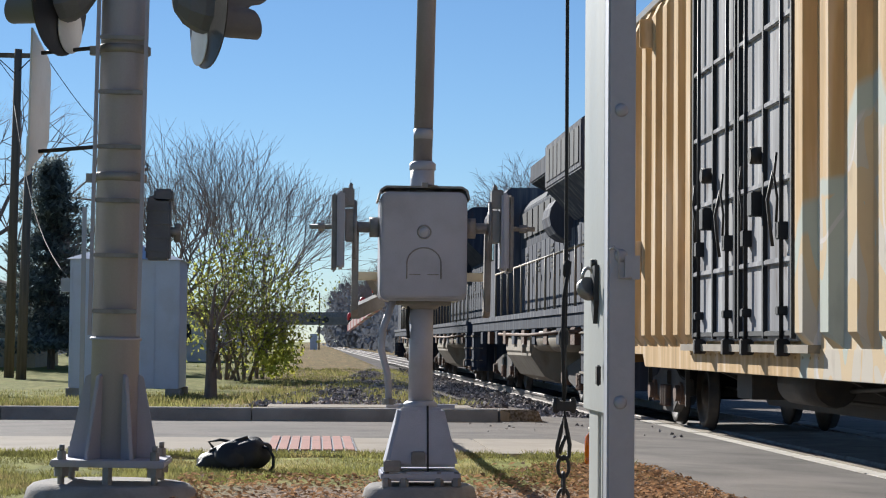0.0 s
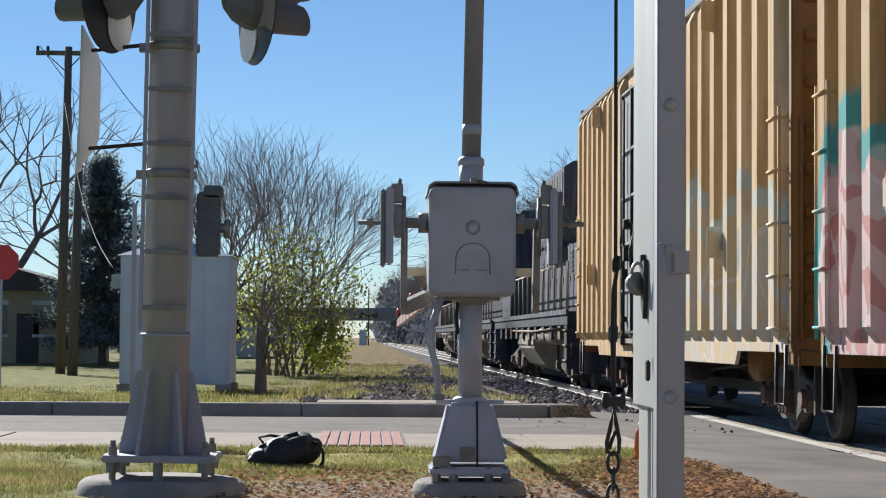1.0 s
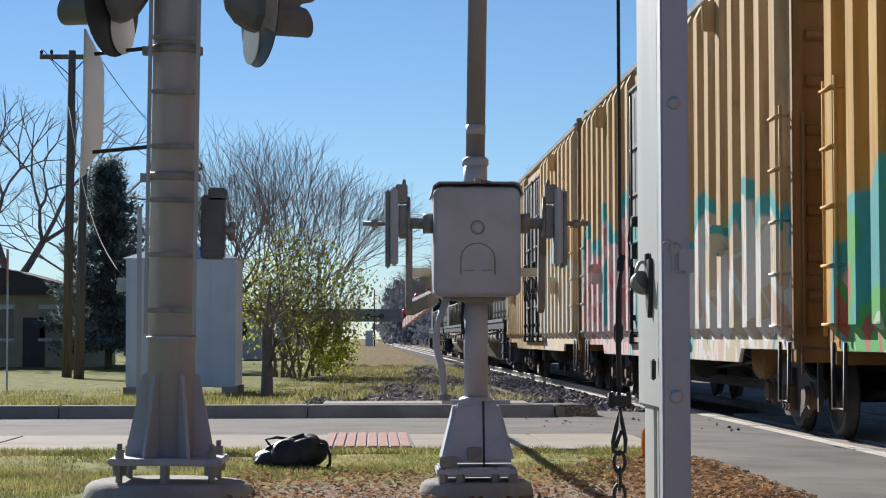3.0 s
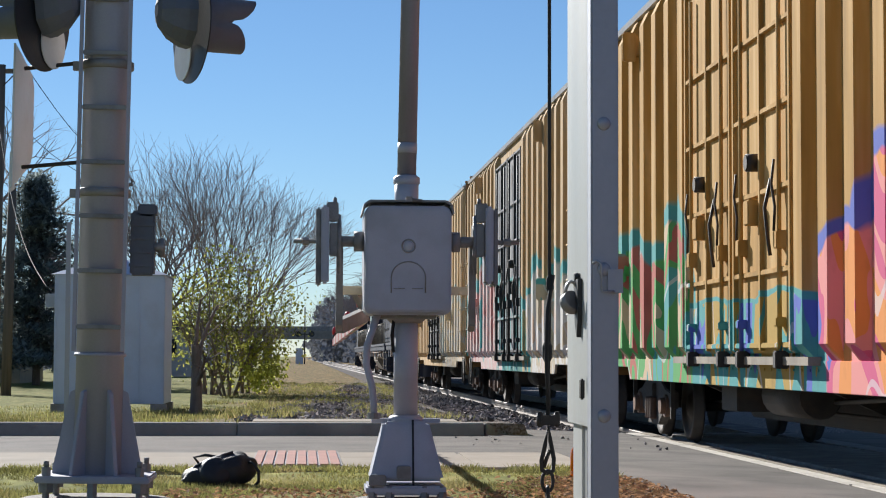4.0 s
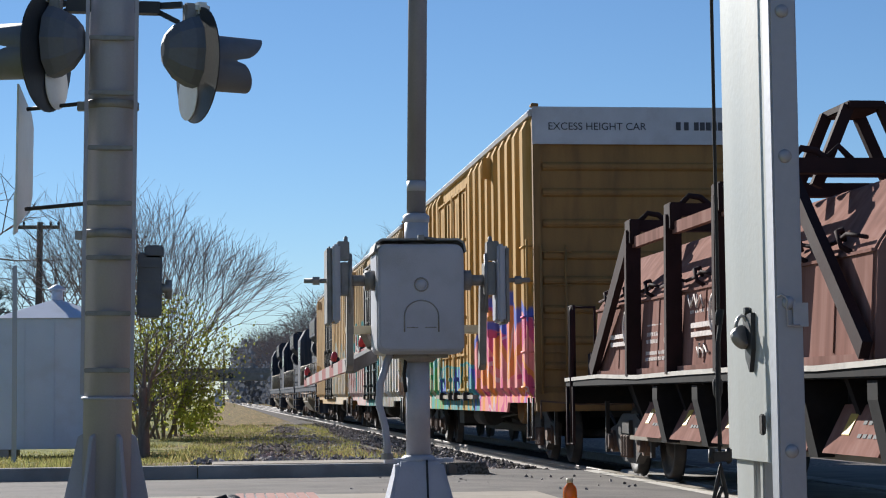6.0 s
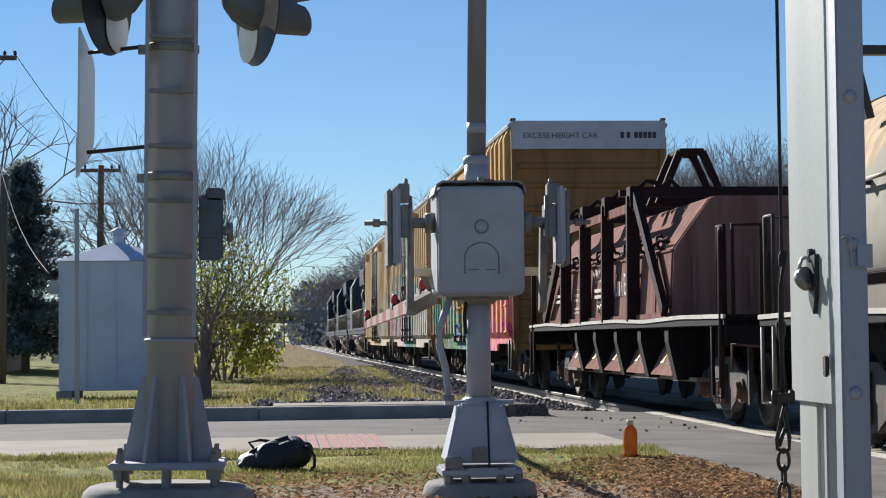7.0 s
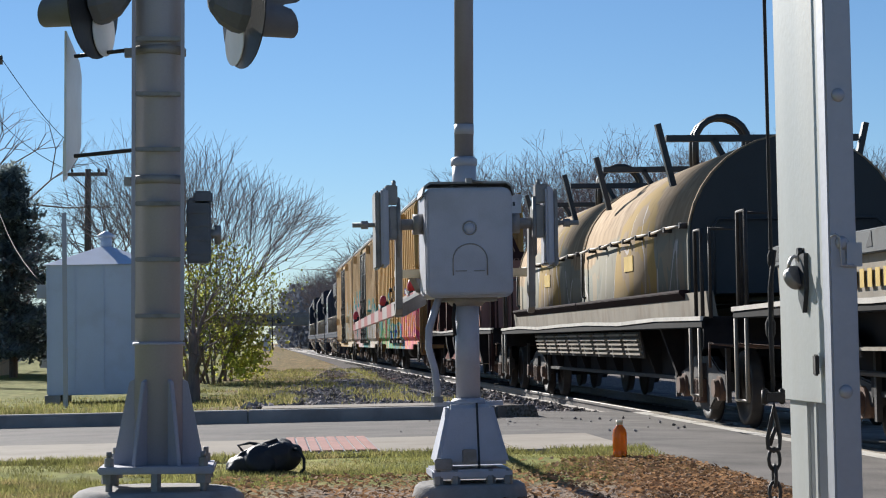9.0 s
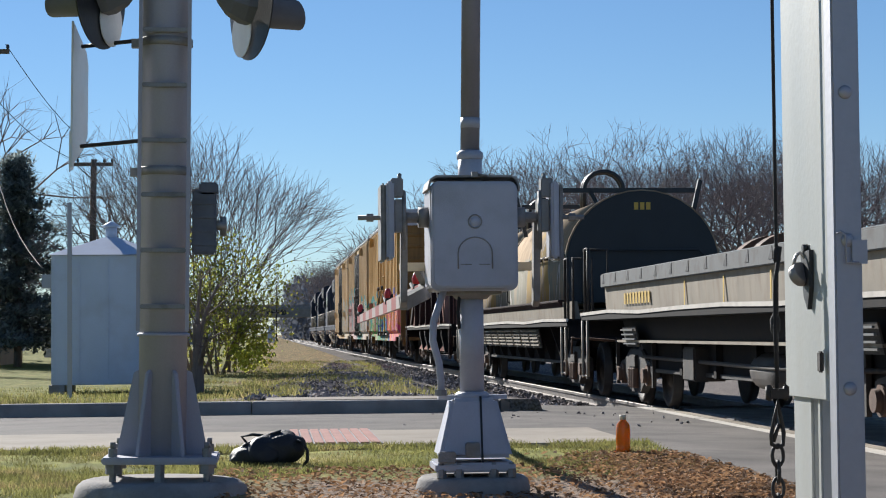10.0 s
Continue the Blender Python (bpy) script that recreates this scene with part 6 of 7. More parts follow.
    for k in (-1, 1):
        rail = Shape().path([(k * 1.5, 0.3, 2.55), (k * 1.5, 14.5, 2.55)], 0.02, 6)
        hr = part("hand_rail", rail, "coil_cream", car)
        for i in range(12):
            y = 0.35 + i * 1.28
            part("stanchion", Shape().tube((k * 1.5, y, 1.55), (k * 1.5, y, 2.57), 0.022, n=6), "coil_cream", hr)
        for y in (0.25, L - 0.7):
            part("step_well", Shape().box(*sorted((k * 1.2, k * 1.53)), y, y + 0.5, 0.45, 1.3), "loco", car)
            for z in (0.6, 0.9, 1.2):
                part("step", Shape().box(*sorted((k * 1.3, k * 1.56)), y, y + 0.5, z, z + 0.03), "coil_cream", car)
    for y0, d in ((0.2, -1), (L - 0.2, 1)):
        coupler(car, y0, d)
        part("pilot", Shape().box(-1.4, 1.4, *sorted((y0, y0 - d * 0.1)), 0.35, 1.3), "loco", car)
    part("horn", Shape().tube((0, 14.2, 4.5), (0, 14.7, 4.55), 0.06, 0.1).tube((0.15, 14.2, 4.5), (0.15, 14.6, 4.55), 0.05, 0.08), "coil_cream", car)
    part("exhaust_stack", Shape().box(-0.3, 0.3, 8.6, 9.4, 4.6, 4.8), "dark_steel", car)
    part("beacon", Shape().lathe([(0.08, 4.5), (0.09, 4.6), (0.04, 4.68)], 10, at=(0.3, 15.5, 0)), "red", car)
    for y in (3.9, L - 3.9):
        truck(car, y, (-1.9, 0.0, 1.9), spin=False)
    return car


TRAIN = []                 # (car, its place along the train)
TURNING = []


def build_train():
    TRAIN.append((boxcar("car_c", "car_c", "yellow boxcar with pink and green sprayed paint and yellow doors", (6.5, 10.85), True), 0.0))
    TRAIN.append((boxcar("car_b", "door_teal", "tan boxcar with teal and pink sprayed paint and grey doors", (6.5, 10.85)), 18.95))
    TRAIN.append((boxcar("car_a", "door_grey", "faded cream boxcar with dull silver doors and pale sprayed paint", (7.0, 11.3)), 37.65))
    TRAIN.append((coil_car_brown(), -17.4))
    TRAIN.append((coil_car_round(), -35.75))
    TRAIN.append((coil_car_open(), -52.5))
    TRAIN.append((locomotive("grimy grey diesel locomotive with flared radiators", "loco_grey"), 57.0))
    TRAIN.append((locomotive("dark blue diesel locomotive with flared radiators", "loco"), 78.6))
    TRAIN.append((locomotive("dark blue diesel locomotive with flared radiators", "loco"), 100.2))
    TRAIN.append((coil_car_open(), -69.4))


def motions():
    """The train rolls away along the track at an even pace, and its wheels turn."""
    for car, u in TRAIN:
        rows = []
        for i in range(6):
            y = u - 28.54 + 9.42 * 2.0 * i
            rows.append((2.0 * i, pose(track_x(y), y, 0.034, 0, 0, math.degrees(SLOPE))))
        walk(car, rows)
    # the red sign at the roadside is swung round until it is edge on
    for sign in TURNING:
        walk(sign, [(t, pose(-7.42, 40, 0, 0, 0, turn)) for t, turn in ((0.0, 0), (1.5, 0), (1.8, -58), (2.2, -79.5), (10.0, -79.5))])
    for wheel, side in SPINNING:
        x, y, z = wheel.matrix_basis.translation
        flip = 0 if side > 0 else 180
        walk(wheel, [(i / 15, pose(x, y, z, -side * 80.0 * i, 0, flip)) for i in range(151)])


# ---- plants ----
def limb(s, a, b, r0, r1, n=4):
    s.tube(a, b, r0, r1, n, caps=False, smooth=n > 4)


def grow(rnd, wood, twigs, base, way, length, radius, level, levels, lean=Vector((0, 0, 0)), tips=None, kids=3, thin=0.004):
    """A limb that bends, thins and forks."""
    p, d = Vector(base), Vector(way).normalized()
    segs = 4 if level < 2 else 2
    r = radius
    for i in range(segs):
        d = (d + Vector((rnd.uniform(-1, 1), rnd.uniform(-1, 1), rnd.uniform(-0.5, 0.9))) * (0.10 + 0.05 * level) + lean * 0.06).normalized()
        q = p + d * length / segs
        r2 = max(thin, r * (0.86 if level < levels else 0.6))
        limb(wood if level < 2 else twigs, p, q, r, r2, 8 if level == 0 else (5 if level == 1 else 3))
        if level < levels and i >= (1 if level == 0 else 0):
            for _ in range(kids if i == segs - 1 else max(1, kids - 1)):
                u = d.orthogonal().normalized()
                side = Matrix.Rotation(rnd.uniform(0, 2 * math.pi), 3, d) @ u
                k = rnd.uniform(0.45, 0.95)
                grow(rnd, wood, twigs, p.lerp(q, rnd.uniform(0.4, 1.0)), d * rnd.uniform(0.7, 1.1) + side * k, length * rnd.uniform(0.5, 0.72), r2 * rnd.uniform(0.5, 0.68), level + 1, levels, lean, tips, kids, thin)
        p, r = q, r2
    if tips is not None and level >= levels - 1:
        tips.append(p)


def bare_tree(seed, x, y, height, label, levels=4, stems=1, lean=(0, 0, 0), spread=0.35, twig="far_twigs", thin=0.01, kids=3, group="bare trees", rad=None):
    rnd = random.Random(seed)
    wood, twigs, tips = Shape(), Shape(), []
    for i in range(stems):
        a = 2 * math.pi * i / stems + rnd.uniform(-0.4, 0.4)
        way = Vector((math.cos(a) * spread * (stems > 1), math.sin(a) * spread * (stems > 1), 1))
        grow(rnd, wood, twigs, (0.12 * math.cos(a) * (stems > 1), 0.12 * math.sin(a) * (stems > 1), -0.15), way, height * 0.46 * rnd.uniform(0.85, 1.1), rad or height * 0.022 / (1 + 0.25 * (stems - 1)), 0, levels, Vector(lean), tips, kids, thin)
    t = thing("tree", pose(x, y, ground_z(x, y)), label, "tree", group)
    part("trunk", wood, "bark", t)
    part("crown", twigs, twig, t, "fine leafless twigs")
    return t, tips


def fork_tree(seed, x, y, height, label, levels=7, lean=(0, 0, 0), spread=30.0, stems=1, thin=0.012, group="bare trees", rad=None, shorten=(0.74, 0.92), name="tree"):
    """A leafless tree whose limbs fork again and again into a rounded crown of fine twigs."""
    rnd = random.Random(seed)
    wood, twigs, lean = Shape(), Shape(), Vector(lean)

    def go(p, d, length, r, level):
        d = (d + Vector((rnd.uniform(-1, 1), rnd.uniform(-1, 1), rnd.uniform(-0.5, 0.7))) * 0.13 + lean * 0.08 * level).normalized()
        q, r2 = p + d * length, max(thin, r * 0.78)
        s = wood if level < 3 else twigs
        if level < 4:
            m = p.lerp(q, 0.5) + Vector((rnd.uniform(-1, 1), rnd.uniform(-1, 1), rnd.uniform(-1, 1))) * length * 0.07
            limb(s, p, m, r, (r + r2) / 2, 7 if level < 2 else 4)
            limb(s, m, q, (r + r2) / 2, r2, 7 if level < 2 else 4)
        else:
            limb(s, p, q, r, r2, 3)
        u, turn = d.orthogonal().normalized(), rnd.uniform(0, 6.28)
        if level == levels:
            for i in range(2):
                side = Matrix.Rotation(turn + 3.0 * i, 3, d) @ u
                limb(twigs, q, q + (d + side * rnd.uniform(0.2, 0.8)) * length * rnd.uniform(0.5, 1.1), thin, thin * 0.4, 3)
            return
        n = 3 if rnd.random() < (0.8 if level < 2 else 0.3) else 2
        for i in range(n):
            side = Matrix.Rotation(turn + 2 * math.pi * i / n, 3, d) @ u
            a = radians(spread * rnd.uniform(0.55, 1.3))
            go(q, d * math.cos(a) + side * math.sin(a) + Vector((0, 0, 0.05)), length * rnd.uniform(*shorten), max(thin, r * (0.62 if n == 3 else 0.68)), level + 1)

    for i in range(stems):
        a, k = 2 * math.pi * i / stems + rnd.uniform(-0.4, 0.4), stems > 1
        go(Vector((0.12 * math.cos(a) * k, 0.12 * math.sin(a) * k, -0.15)), Vector((0.26 * k * math.cos(a), 0.26 * k * math.sin(a), 1)).normalized(), height / 4.1, rad or height * 0.02, 0)
    t = thing(name, pose(x, y, ground_z(x, y)), label, "tree", group)
    part("trunk", wood, "bark", t)
    part("crown", twigs, "far_twigs", t, "fine leafless twigs")
    return t


def leaf_clumps(rnd, s, points, count, spread, size):
    for p in points:
        for _ in range(count):
            c = Vector(p) + Vector((rnd.gauss(0, spread), rnd.gauss(0, spread), rnd.gauss(0, spread * 0.8)))
            q = Euler((rnd.uniform(0, 6), rnd.uniform(0, 6), rnd.uniform(0, 6))).to_matrix()
            k = size * rnd.uniform(0.5, 1.4)
            s.add([c + q @ Vector(v) * k for v in ((-0.5, -0.3, 0), (0.1, -0.45, 0.1), (0.6, 0.1, 0), (0, 0.5, 0.12))], [(0, 1, 2, 3)])


def build_bush():
    rnd = random.Random(21)
    fork_tree(5, -2.7, 58.0, 6.6, "large grey leafless shrub tree with many stems", 5, (-0.02, 0, 0.06), 19, 5, 0.0065, "shrubs by the track", 0.06, name="shrub_tree")
    wood, twigs, tips2 = Shape(), Shape(), []
    for i in range(9):
        a = 2 * math.pi * i / 9
        grow(rnd, wood, twigs, (0.15 * math.cos(a), 0.15 * math.sin(a), -0.1), (0.5 * math.cos(a), 0.5 * math.sin(a), 1), 1.9, 0.04, 0, 3, Vector((0, 0, 0.1)), tips2, 2, 0.007)
    b = thing("bush", pose(-2.1, 56.2, ground_z(-2, 56)), "rounded bush with sparse yellow-green autumn leaves", "bush", "shrubs by the track")
    part("trunk", wood, "bark", b)
    part("twig_mass", twigs, "far_twigs", b)
    s = Shape()
    pts = [p for p in tips2 if p.z > 0.3]
    rnd.shuffle(pts)
    leaf_clumps(rnd, s, pts[:430], 7, 0.3, 0.075)
    extra = [Vector((rnd.gauss(-0.25, 1.0), rnd.gauss(0, 0.6), 0.4 + 3.9 * rnd.random() ** 0.9)) for _ in range(330)]
    extra = [p for p in extra if math.hypot(p.x, p.y) < 2.05 * math.sin(math.pi * min(0.95, max(0.12, (p.z + 0.5) / 5.2)))]
    leaf_clumps(rnd, s, extra, 8, 0.2, 0.085)
    low = [Vector((0.95 + rnd.gauss(0, 0.35), rnd.gauss(-0.3, 0.3), 0.25 + 1.3 * rnd.random())) for _ in range(85)]
    part("leaves", s, "leaf_green", b, "olive-green leaves")
    s = Shape()
    leaf_clumps(rnd, s, low, 13, 0.15, 0.1)
    part("low_leaves", s, "leaf_bright", b, "bright yellow-green low leaves")
    # side branches that reach out over the verge
    fork_tree(31, -1.75, 60.0, 5.6, "leafless small tree reaching over the verge", 5, (0.3, 0, 0.0), 22, 3, 0.0065, "shrubs by the track", 0.055, (0.8, 0.95))
    # slender young trunk beside the shed
    bare_tree(12, -1.76, 33.0, 2.9, "slender dark young tree trunk", 2, 1, (0, 0, 0), 0.2, "bark", 0.006, 2, "shrubs by the track", rad=0.12)


def conifer(seed, x, y, h, r):
    rnd = random.Random(seed)
    t = thing("conifer", pose(x, y, ground_z(x, y)), "tall dark green conifer", "tree", "evergreens")
    part("trunk", Shape().tube((0, 0, -0.2), (0, 0, h * 0.9), 0.16, 0.03, 8), "bark", t)
    s = Shape()
    for i in range(150):
        z = 0.9 + (h - 1.0) * (i / 150) ** 0.95
        k = (1 - z / h) ** 0.62
        reach, a = r * k * rnd.uniform(0.55, 1.2) + 0.15, rnd.uniform(0, 2 * math.pi)
        out = Vector((math.cos(a), math.sin(a), 0))
        u = Vector((-math.sin(a), math.cos(a), 0))
        n = int(12 + 26 * reach)
        for j in range(n):
            f = (j + 0.5) / n
            c = out * reach * f + Vector((0, 0, z - 0.28 * reach * f + 0.22 * reach * f * f)) + u * rnd.gauss(0, 0.16 + 0.16 * reach * (1 - f))
            for _ in range(3):
                e = c + Vector((rnd.gauss(0, 0.1), rnd.gauss(0, 0.1), rnd.gauss(0, 0.12)))
                w = (out * rnd.uniform(0.2, 1) + u * rnd.uniform(-1, 1) + Vector((0, 0, rnd.uniform(-0.3, 0.7)))).normalized()
                side = w.cross(Vector((0, 0, 1))).normalized() * rnd.uniform(0.03, 0.07)
                s.add([e - side, e + w * rnd.uniform(0.16, 0.38), e + side, e - w * 0.08], [(0, 1, 2, 3)])
    part("crown", s, "leaf_pine", t, "dense needles, paled with painted haze")


def build_trees():
    build_bush()
    conifer(3, -10.2, 76, 8.2, 2.8)
    conifer(4, -24.5, 90, 8.0, 2.1)
    for i, (x, y, h) in enumerate(((-16.5, 88, 14), (-20.5, 92, 13), (-13.0, 98, 10.5), (-7.2, 92, 9.0), (-5.6, 72, 7.6))):
        fork_tree(40 + i, x, y, h, "bare leafless winter tree", 6, (0, 0, 0.0), 30, 1, 0.009, shorten=(0.7, 0.88))
    rnd = random.Random(77)
    # wood beyond the track
    x = 12.0
    k = 0
    while x < 46:
        y = 122 + rnd.uniform(-9, 12)
        fork_tree(100 + k, x, y, rnd.uniform(12.4, 14.4), "bare leafless tree in the wood behind the track", 7, (0, 0, -0.01), 33, 1, 0.011, "wood behind the track", 0.2, (0.68, 0.86))
        x += rnd.uniform(1.0, 1.6)
        k += 1
    for i, (x, y, h) in enumerate(((9.6, 150, 10.2), (12.0, 158, 11.5), (10.0, 185, 10.5), (10.8, 215, 11.5), (10.0, 240, 11.0), (12.5, 205, 13.0), (9.6, 270, 12.0), (10.5, 300, 13), (9.2, 330, 13.0), (11.2, 250, 12), (8.2, 380, 14.5), (7.0, 430, 15), (10, 420, 16))):
        fork_tree(140 + i, x, y, h * 0.9, "distant bare tree beyond the track", 6, (0, 0, 0.0), 30, 1, 0.022, "distant trees")
    s = Shape()
    for _ in range(2600):
        y = rnd.uniform(190, 470)
        xx = track_x(y) + rnd.uniform(4.5, 12)
        z = rnd.uniform(0, 1) ** 0.8 * 6.5
        leaf_clumps(rnd, s, [Vector((xx, y, z))], 3, 0.8, 0.8)
    for _ in range(1500):
        y = rnd.uniform(400, 470)
        u = rnd.uniform(0, 1)
        leaf_clumps(rnd, s, [Vector((2.4 + 20 * u, y, rnd.uniform(0, 1) ** 0.7 * 12.0 * min(1.0, 0.45 + 5 * u)))], 4, 0.9, 1.1)
    solid("distant_brush", s, "far_brush", "brush along the track far off, grey from painted haze", "brush", kind="stuff")
    s = Shape()
    for _ in range(2200):
        y = rnd.uniform(120, 330)
        xx = -rnd.uniform(8, 75)
        leaf_clumps(rnd, s, [Vector((xx, y, rnd.uniform(0, 1) ** 1.3 * 3.6))], 3, 0.8, 0.7)
    solid("distant_hedge", s, "far_brush", "low hedge in the distance, grey from painted haze", "hedge", kind="stuff")


# ---- buildings, poles and small things in the background ----
def build_shed():
    t = thing("shed", pose(-3.5, 37.0, 0.0), "pale blue-white sheet metal equipment shed on legs", "shed")
    part("body", Shape().box(-1.0, 1.0, -1.0, 1.0, 0.19, 2.55), "shed_metal", t, "pale sheet metal walls", bevel=0.015)
    for x in (-0.97, -0.5, 0.02, 0.53, 0.97):
        part("seam", Shape().box(x - 0.015, x + 0.015, -1.02, -0.995, 0.2, 2.53), "shed_metal", t)
    rf = Shape().add([(-1.06, -1.06, 2.55), (1.06, -1.06, 2.55), (1.06, 1.06, 2.55), (-1.06, 1.06, 2.55), (-0.1, -0.1, 2.92), (0.1, -0.1, 2.92), (0.1, 0.1, 2.92), (-0.1, 0.1, 2.92)],
                     [(3, 2, 1, 0), (4, 5, 6, 7), (0, 1, 5, 4), (1, 2, 6, 5), (2, 3, 7, 6), (3, 0, 4, 7)])
    part("roof", rf, "shed_metal", t, "low hipped metal roof")
    part("vent", Shape().tube((0, 0, 2.88), (0, 0, 3.1), 0.11, n=14).lathe([(0.17, 3.1), (0.16, 3.14), (0.02, 3.22)], 14), "shed_metal", t)
    for x in (-0.9, 0.9):
        for y in (-0.9, 0.9):
            part("leg", Shape().box(x - 0.14, x + 0.14, y - 0.14, y + 0.14, -0.2, 0.19), "concrete_old", t)
    part("meter_box", Shape().box(-1.18, -1.0, -0.9, -0.6, 1.95, 2.2), "grey_steel", t, bevel=0.01)


def utility_pole(x, y, h, arm, label):
    t = thing("utility_pole", pose(x, y, ground_z(x, y)), label, "utility pole", "utility poles")
    part("pole", Shape().tube((0, 0, -0.3), (0.1, 0, h), 0.15, 0.11, 12), "pole_wood", t)
    if arm:
        part("cross_arm", Shape().box(-arm, arm, -0.06, 0.06, h - 0.25, h - 0.12), "pole_wood", t)
        for k in (-0.95, -0.6, 0.6, 0.95):
            part("insulator", Shape().lathe([(0.02, h - 0.12), (0.05, h - 0.08), (0.05, h - 0.02), (0.02, h + 0.03)], 8, at=(k * arm, 0, 0)), "glass", t)
        for k in (-1, 1):
            part("arm_brace", Shape().beam((0.05, -0.08, h - 0.75), (k * arm * 0.6, -0.08, h - 0.25), 0.03), "dark_steel", t)
    return t


def build_background():
    build_shed()
    utility_pole(-9.0, 58, 9.7, 0.85, "dark wooden utility pole with a crossarm")
    utility_pole(-8.2, 55, 5.8, 0, "short dark wooden pole")
    utility_pole(-7.05, 72, 7.6, 0.8, "distant wooden utility pole with a crossarm")
    utility_pole(-5.9, 210, 10.5, 1.0, "distant wooden utility pole beside the track")
    for k in (-0.75, 0.75):
        a, b = Vector((-9.0 + k, 58, 9.65)), Vector((-7.05 + k, 72, 7.55))
        pts = [a.lerp(b, i / 8) - Vector((0, 0, 0.5 * math.sin(math.pi * i / 8))) for i in range(9)]
        solid("overhead_wire", Shape().path(pts, 0.012, 5), "rubber", "thin black overhead wire between poles", "wire", "overhead wires")
    d = Shape().path([Vector((-9.0, 58, 8.0)).lerp(Vector((-4.6, 36.4, 2.2)), i / 10) - Vector((0, 0, 0.9 * math.sin(math.pi * i / 10))) for i in range(11)], 0.01, 5)
    solid("service_wire", d, "rubber", "slack black service wire to the shed", "wire")
    p = thing("sign_post", pose(-3.66, 31, ground_z(-3.6, 31)), "thin grey metal sign post by the kerb", "post")
    part("post", Shape().box(-0.035, 0.035, -0.02, 0.02, -0.2, 3.05), "grey_steel", p)
    s = thing("stop_sign", pose(-7.42, 40, 0), "red octagonal road sign on a metal post", "road sign")
    TURNING.append(s)
    oct_ = [(0.38 * math.cos(radians(22.5 + 45 * i)), 2.55 + 0.38 * math.sin(radians(22.5 + 45 * i))) for i in range(8)]
    part("panel", Shape().prism(oct_, "y", -0.01, 0.0), "red", s, "red octagonal panel")
    part("post", Shape().box(-0.03, 0.03, 0.0, 0.04, -0.3, 2.9), "grey_steel", s)
    # houses
    for x, y, wd, dp, h, rise, wall, label in ((-15.2, 84, 7.5, 7, 3.0, 1.1, "house_tan", "tan house with a low dark roof"), (-26.5, 95, 9, 8, 3.4, 1.6, "house_white", "white house with a dark roof"), (-9.4, 112, 7, 7, 2.6, 1.4, "house_white", "small white house far behind the trees")):
        t = thing("house", pose(x, y, -0.1), label, "house", "houses")
        part("wall", Shape().box(-wd / 2, wd / 2, -dp / 2, dp / 2, 0, h), wall, t)
        part("roof", Shape().prism([(-wd / 2 - 0.4, h), (wd / 2 + 0.4, h), (0, h + rise)], "y", -dp / 2 - 0.4, dp / 2 + 0.4), "house_dark", t, "dark shingle roof")
        for k in (-0.3, 0.0, 0.28):
            win = part("window", Shape().box(k * wd - 0.5, k * wd + 0.5, -dp / 2 - 0.03, -dp / 2 + 0.02, h * 0.4, h * 0.8), "glass", t)
            part("lintel", Shape().box(k * wd - 0.56, k * wd + 0.56, -dp / 2 - 0.05, -dp / 2 - 0.031, h * 0.8, h * 0.86), "house_white", win)
            part("sill", Shape().box(k * wd - 0.56, k * wd + 0.56, -dp / 2 - 0.05, -dp / 2 - 0.031, h * 0.36, h * 0.4), "house_white", win)
        part("door", Shape().box(0.12 * wd, 0.12 * wd + 0.9, -dp / 2 - 0.03, -dp / 2 + 0.02, 0, 2.05), "house_dark", t)
    # far crossing signal and overpass
    f = thing("distant_signal", pose(0.2, 261, 0), "small distant crossing signal on a mast", "signal")
    part("mast", Shape().tube((0, 0, 0), (0, 0, 7.6), 0.09, n=8), "dark_steel", f)
    part("cross_arm", Shape().box(-1.2, 1.2, -0.05, 0.05, 3.9, 4.05), "dark_steel", f)
    for x in (-0.9, 0.9):
        part("lamp", Shape().tube((x, -0.05, 4.0), (x, -0.15, 4.0), 0.4, n=14), "black_paint", f)
    part("cabinet", Shape().box(-1.2, -0.2, -0.4, 0.4, 0, 2.1), "shed_metal", f)
    o = thing("overpass", pose(0, 330, 0), "grey concrete road bridge far down the track", "bridge")
    part("deck", Shape().box(-70, 60, -4, 4, 3.9, 5.2), "concrete", o)
    part("railing", Shape().box(-70, 60, -4.05, -3.9, 5.2, 6.0), "concrete_old", o)
    for x in (-42, -28, -15, -6, 12, 25):
        part("pier", Shape().box(x - 0.7, x + 0.7, -3, 3, -0.5, 3.9), "concrete", o)
    l = thing("street_lamp", pose(23.6, 64, 0), "grey street lamp with a curved arm", "street lamp")
    part("pole", Shape().tube((0, 0, -0.3), (0, 0, 7.6), 0.09, 0.06, 10), "grey_steel", l)
    part("arm", Shape().path([(0, 0, 7.4), (-0.6, 0, 7.75), (-1.6, 0, 7.8)], 0.035, 8), "grey_steel", l)
    part("lamp_head", Shape().box(-2.2, -1.5, -0.12, 0.12, 7.72, 7.86), "grey_steel", l, bevel=0.04)


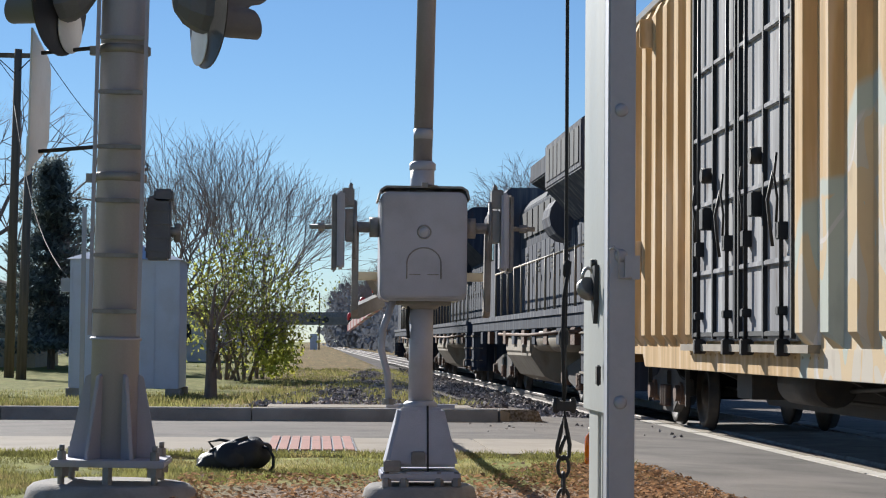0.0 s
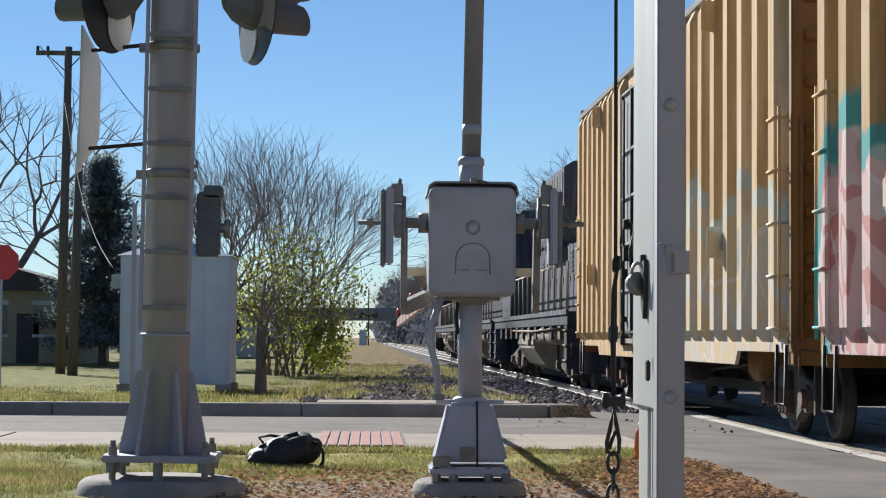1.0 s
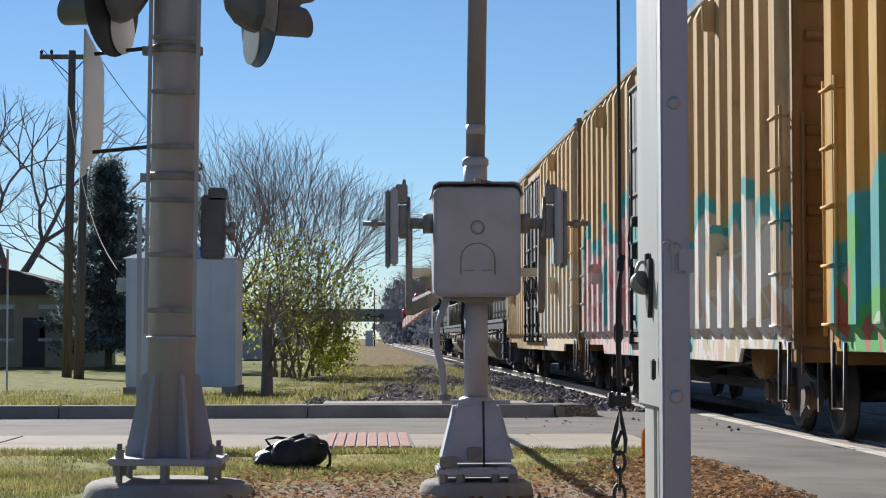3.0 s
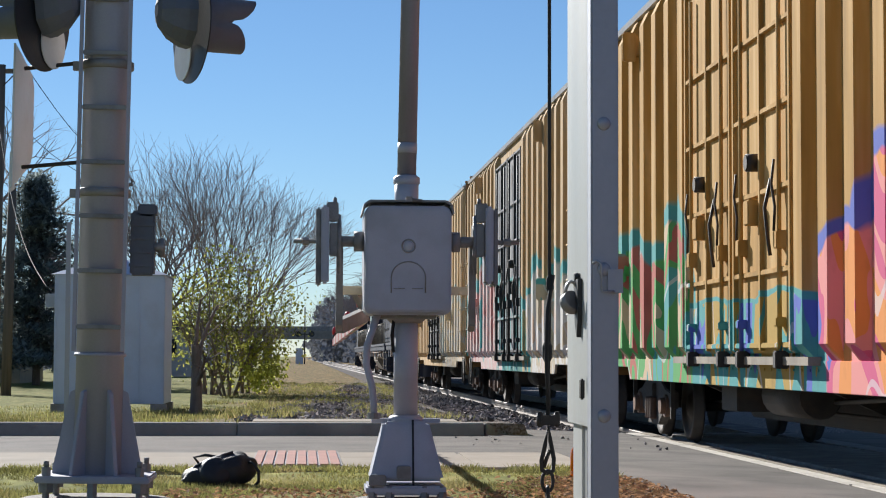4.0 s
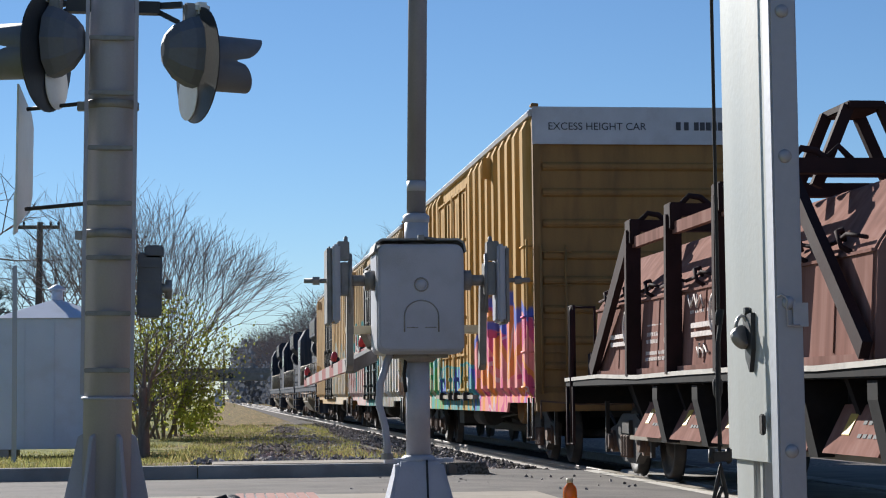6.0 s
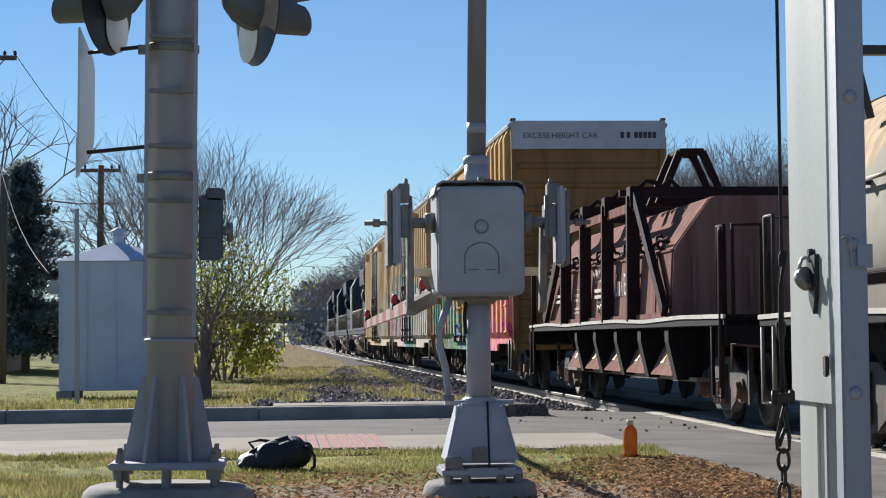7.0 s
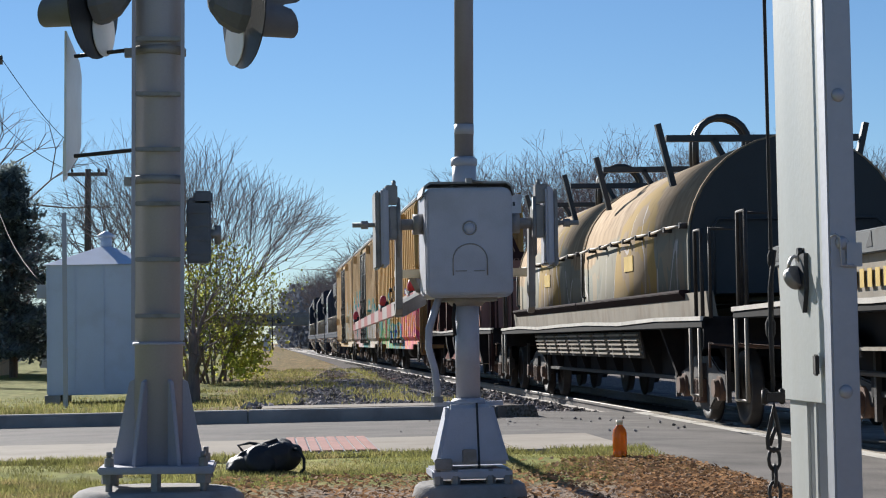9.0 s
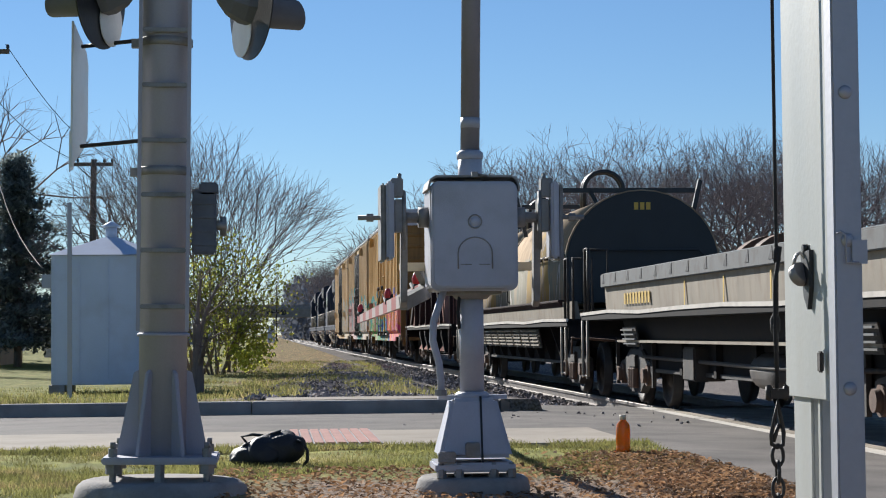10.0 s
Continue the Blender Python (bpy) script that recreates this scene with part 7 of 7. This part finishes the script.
# ---- loose things on the grass ----
def build_bag():
    t = thing("rucksack", pose(-0.56, 14.15, 0.15), "black nylon rucksack lying on the grass", "rucksack")
    me = bmesh.new()
    bmesh.ops.create_icosphere(me, subdivisions=4, radius=1.0)
    for v in me.verts:
        p = v.co.copy()
        hgt = 0.115 + 0.035 * p.x
        n = noise.noise(p * 2.2) * 0.12 + noise.noise(p * 6) * 0.04
        p = p * (1 + n)
        z = max(-0.55, p.z)
        v.co = Vector((p.x * 0.265, p.y * 0.17, hgt * (z + 0.55) * 1.18 + 0.025 * max(0, p.x)))
    m = bpy.data.meshes.new("body")
    me.to_mesh(m)
    me.free()
    for q in m.polygons:
        q.use_smooth = True
    part("body", m, "bag", t)
    part("front_pocket", Shape().lathe([(0.01, 0.0), (0.10, 0.01), (0.12, 0.04), (0.09, 0.075), (0.01, 0.085)], 20, at=(-0.02, -0.09, 0.085), turn=pose(0, 0, 0, 55, 10, 0)), "bag", t)
    part("strap", Shape().path([(0.2, -0.06, 0.17), (0.25, -0.08, 0.16), (0.285, -0.09, 0.1), (0.285, -0.09, 0.03), (0.26, -0.08, 0.0)], 0.012, 6), "bag", t)
    part("strap", Shape().path([(-0.24, -0.02, 0.03), (-0.16, -0.05, 0.14), (-0.02, -0.03, 0.2), (0.1, -0.02, 0.235)], 0.014, 6), "bag", t)
    part("carry_handle", Shape().path([(-0.14, 0, 0.15), (-0.18, 0, 0.2), (-0.1, 0, 0.215), (0.0, 0, 0.2)], 0.011, 6), "bag", t)
    part("zip", Shape().path([(-0.2, -0.1, 0.09), (-0.05, -0.14, 0.13), (0.12, -0.13, 0.15), (0.2, -0.08, 0.14)], 0.005, 5), "dark_steel", t)
    b = thing("bottle", pose(2.091, 14.6, 0.15), "orange plastic drink bottle standing on the grass edge", "bottle")
    b.scale = (1.25, 1.25, 1.3)
    part("body", Shape().lathe([(0.036, 0.0), (0.043, 0.01), (0.043, 0.05), (0.040, 0.06), (0.043, 0.07), (0.043, 0.15), (0.038, 0.178), (0.02, 0.2), (0.016, 0.21)], 24), "orange", b, "translucent orange body")
    part("cap", Shape().tube((0, 0, 0.205), (0, 0, 0.232), 0.02, n=16), "cream", b)


def build_grass():
    rnd = random.Random(55)
    s = Shape()
    for _ in range(90000):
        x, y = rnd.uniform(-4.2, 2.45), 10.5 + 5.0 * rnd.random() ** 0.75
        n = noise.noise(Vector((x * 0.9, y * 1.3, 3.0))) + 0.6 * noise.noise(Vector((x * 3.1, y * 3.1, 1.0)))
        bare = max(0.0, min(1.0, (13.6 + 0.45 * math.sin(2 * x) - y) * 1.1)) * max(0.0, min(1.0, (x + 1.15) * 1.3))
        if n < -0.35 + 1.3 * bare or math.hypot(x - 0.635, y - 11.45) < 0.37 or math.hypot(x + 1.165, y - 11.6) < 0.6:
            continue
        h, a, w = rnd.uniform(0.015, 0.055), rnd.uniform(0, 6.28), rnd.uniform(0.003, 0.007)
        dx, dy = rnd.gauss(0, 0.022), rnd.gauss(0, 0.022)
        z = ground_z(x, y) - 0.01
        c, d = math.cos(a) * w, math.sin(a) * w
        s.add([(x - c, y - d, z), (x + c, y + d, z), (x + dx, y + dy, z + h)], [(0, 1, 2)])
    for _ in range(26000):
        x, y = rnd.uniform(-9, 1.2), 24.5 + 16 * rnd.random() ** 1.6
        if noise.noise(Vector((x * 0.7, y * 0.6, 9.0))) < -0.15 + 0.35 * max(0.0, x) or (-0.6 < x and y < 25.5) or (x > -1.5 + 0.05 * (y - 25) and rnd.random() < 0.85):
            continue
        h, a, w = rnd.uniform(0.03, 0.1), rnd.uniform(0, 6.28), rnd.uniform(0.006, 0.012)
        z = ground_z(x, y) - 0.01
        c, d = math.cos(a) * w, math.sin(a) * w
        s.add([(x - c, y - d, z), (x + c, y + d, z), (x + rnd.gauss(0, 0.03), y + rnd.gauss(0, 0.03), z + h)], [(0, 1, 2)])
    for _ in range(2200):
        y = 26.5 + 55 * rnd.random() ** 1.3
        x = rnd.uniform(-2.6, 2.2) + 0.02 * (y - 26)
        if noise.noise(Vector((x * 0.9, y * 0.35, 5.0))) < 0.02:
            continue
        for _ in range(14):
            px, py = x + rnd.gauss(0, 0.12), y + rnd.gauss(0, 0.2)
            h, w, a = rnd.uniform(0.05, 0.16), rnd.uniform(0.008, 0.016), rnd.uniform(0, 6.28)
            z = ground_z(px, py) - 0.02
            s.add([(px - w * math.cos(a), py - w * math.sin(a), z), (px + w * math.cos(a), py + w * math.sin(a), z), (px + rnd.gauss(0, 0.05), py + rnd.gauss(0, 0.05), z + h)], [(0, 1, 2)])
    solid("grass", s, "grass_blade", "short green and straw-coloured grass", "grass", kind="stuff")
    lv = Shape()
    for _ in range(9000):
        if rnd.random() < 0.7:
            x, y = 2.15 + rnd.gauss(0, 0.28), rnd.uniform(10.6, 14.6)
            if x > 2.55:
                continue
        else:
            x, y = rnd.uniform(-0.9, 2.3), rnd.uniform(10.6, 13.4)
        q = Euler((rnd.uniform(-0.6, 0.6), rnd.uniform(-0.6, 0.6), rnd.uniform(0, 6))).to_matrix()
        k = rnd.uniform(0.012, 0.03)
        c = Vector((x, y, ground_z(x, y) + 0.012 + rnd.uniform(0, 0.02)))
        lv.add([c + q @ Vector(v) * k for v in ((-1, -0.4, 0), (0.2, -0.6, 0.3), (1, 0.1, 0), (-0.1, 0.6, 0.25))], [(0, 1, 2, 3)])
    solid("leaf_litter", lv, "leaf_dead", "scattered dead brown leaves and wood chips", "leaves", kind="stuff")
    bits = Shape()
    for _ in range(40):
        x, y = rnd.uniform(0.8, 4.2), rnd.uniform(19.6, 24)
        v, f = rock(rnd, rnd.uniform(0.01, 0.03))
        bits.add([p + Vector((x, y, 0.105 - 0.02 * max(0.0, x - 2.3))) for p in v], f)
    solid("road_grit", bits, "stone", "small stones scattered on the asphalt", "stones", kind="stuff")


build_background()
build_trees()
build_bag()
build_grass()

build_train()
motions()
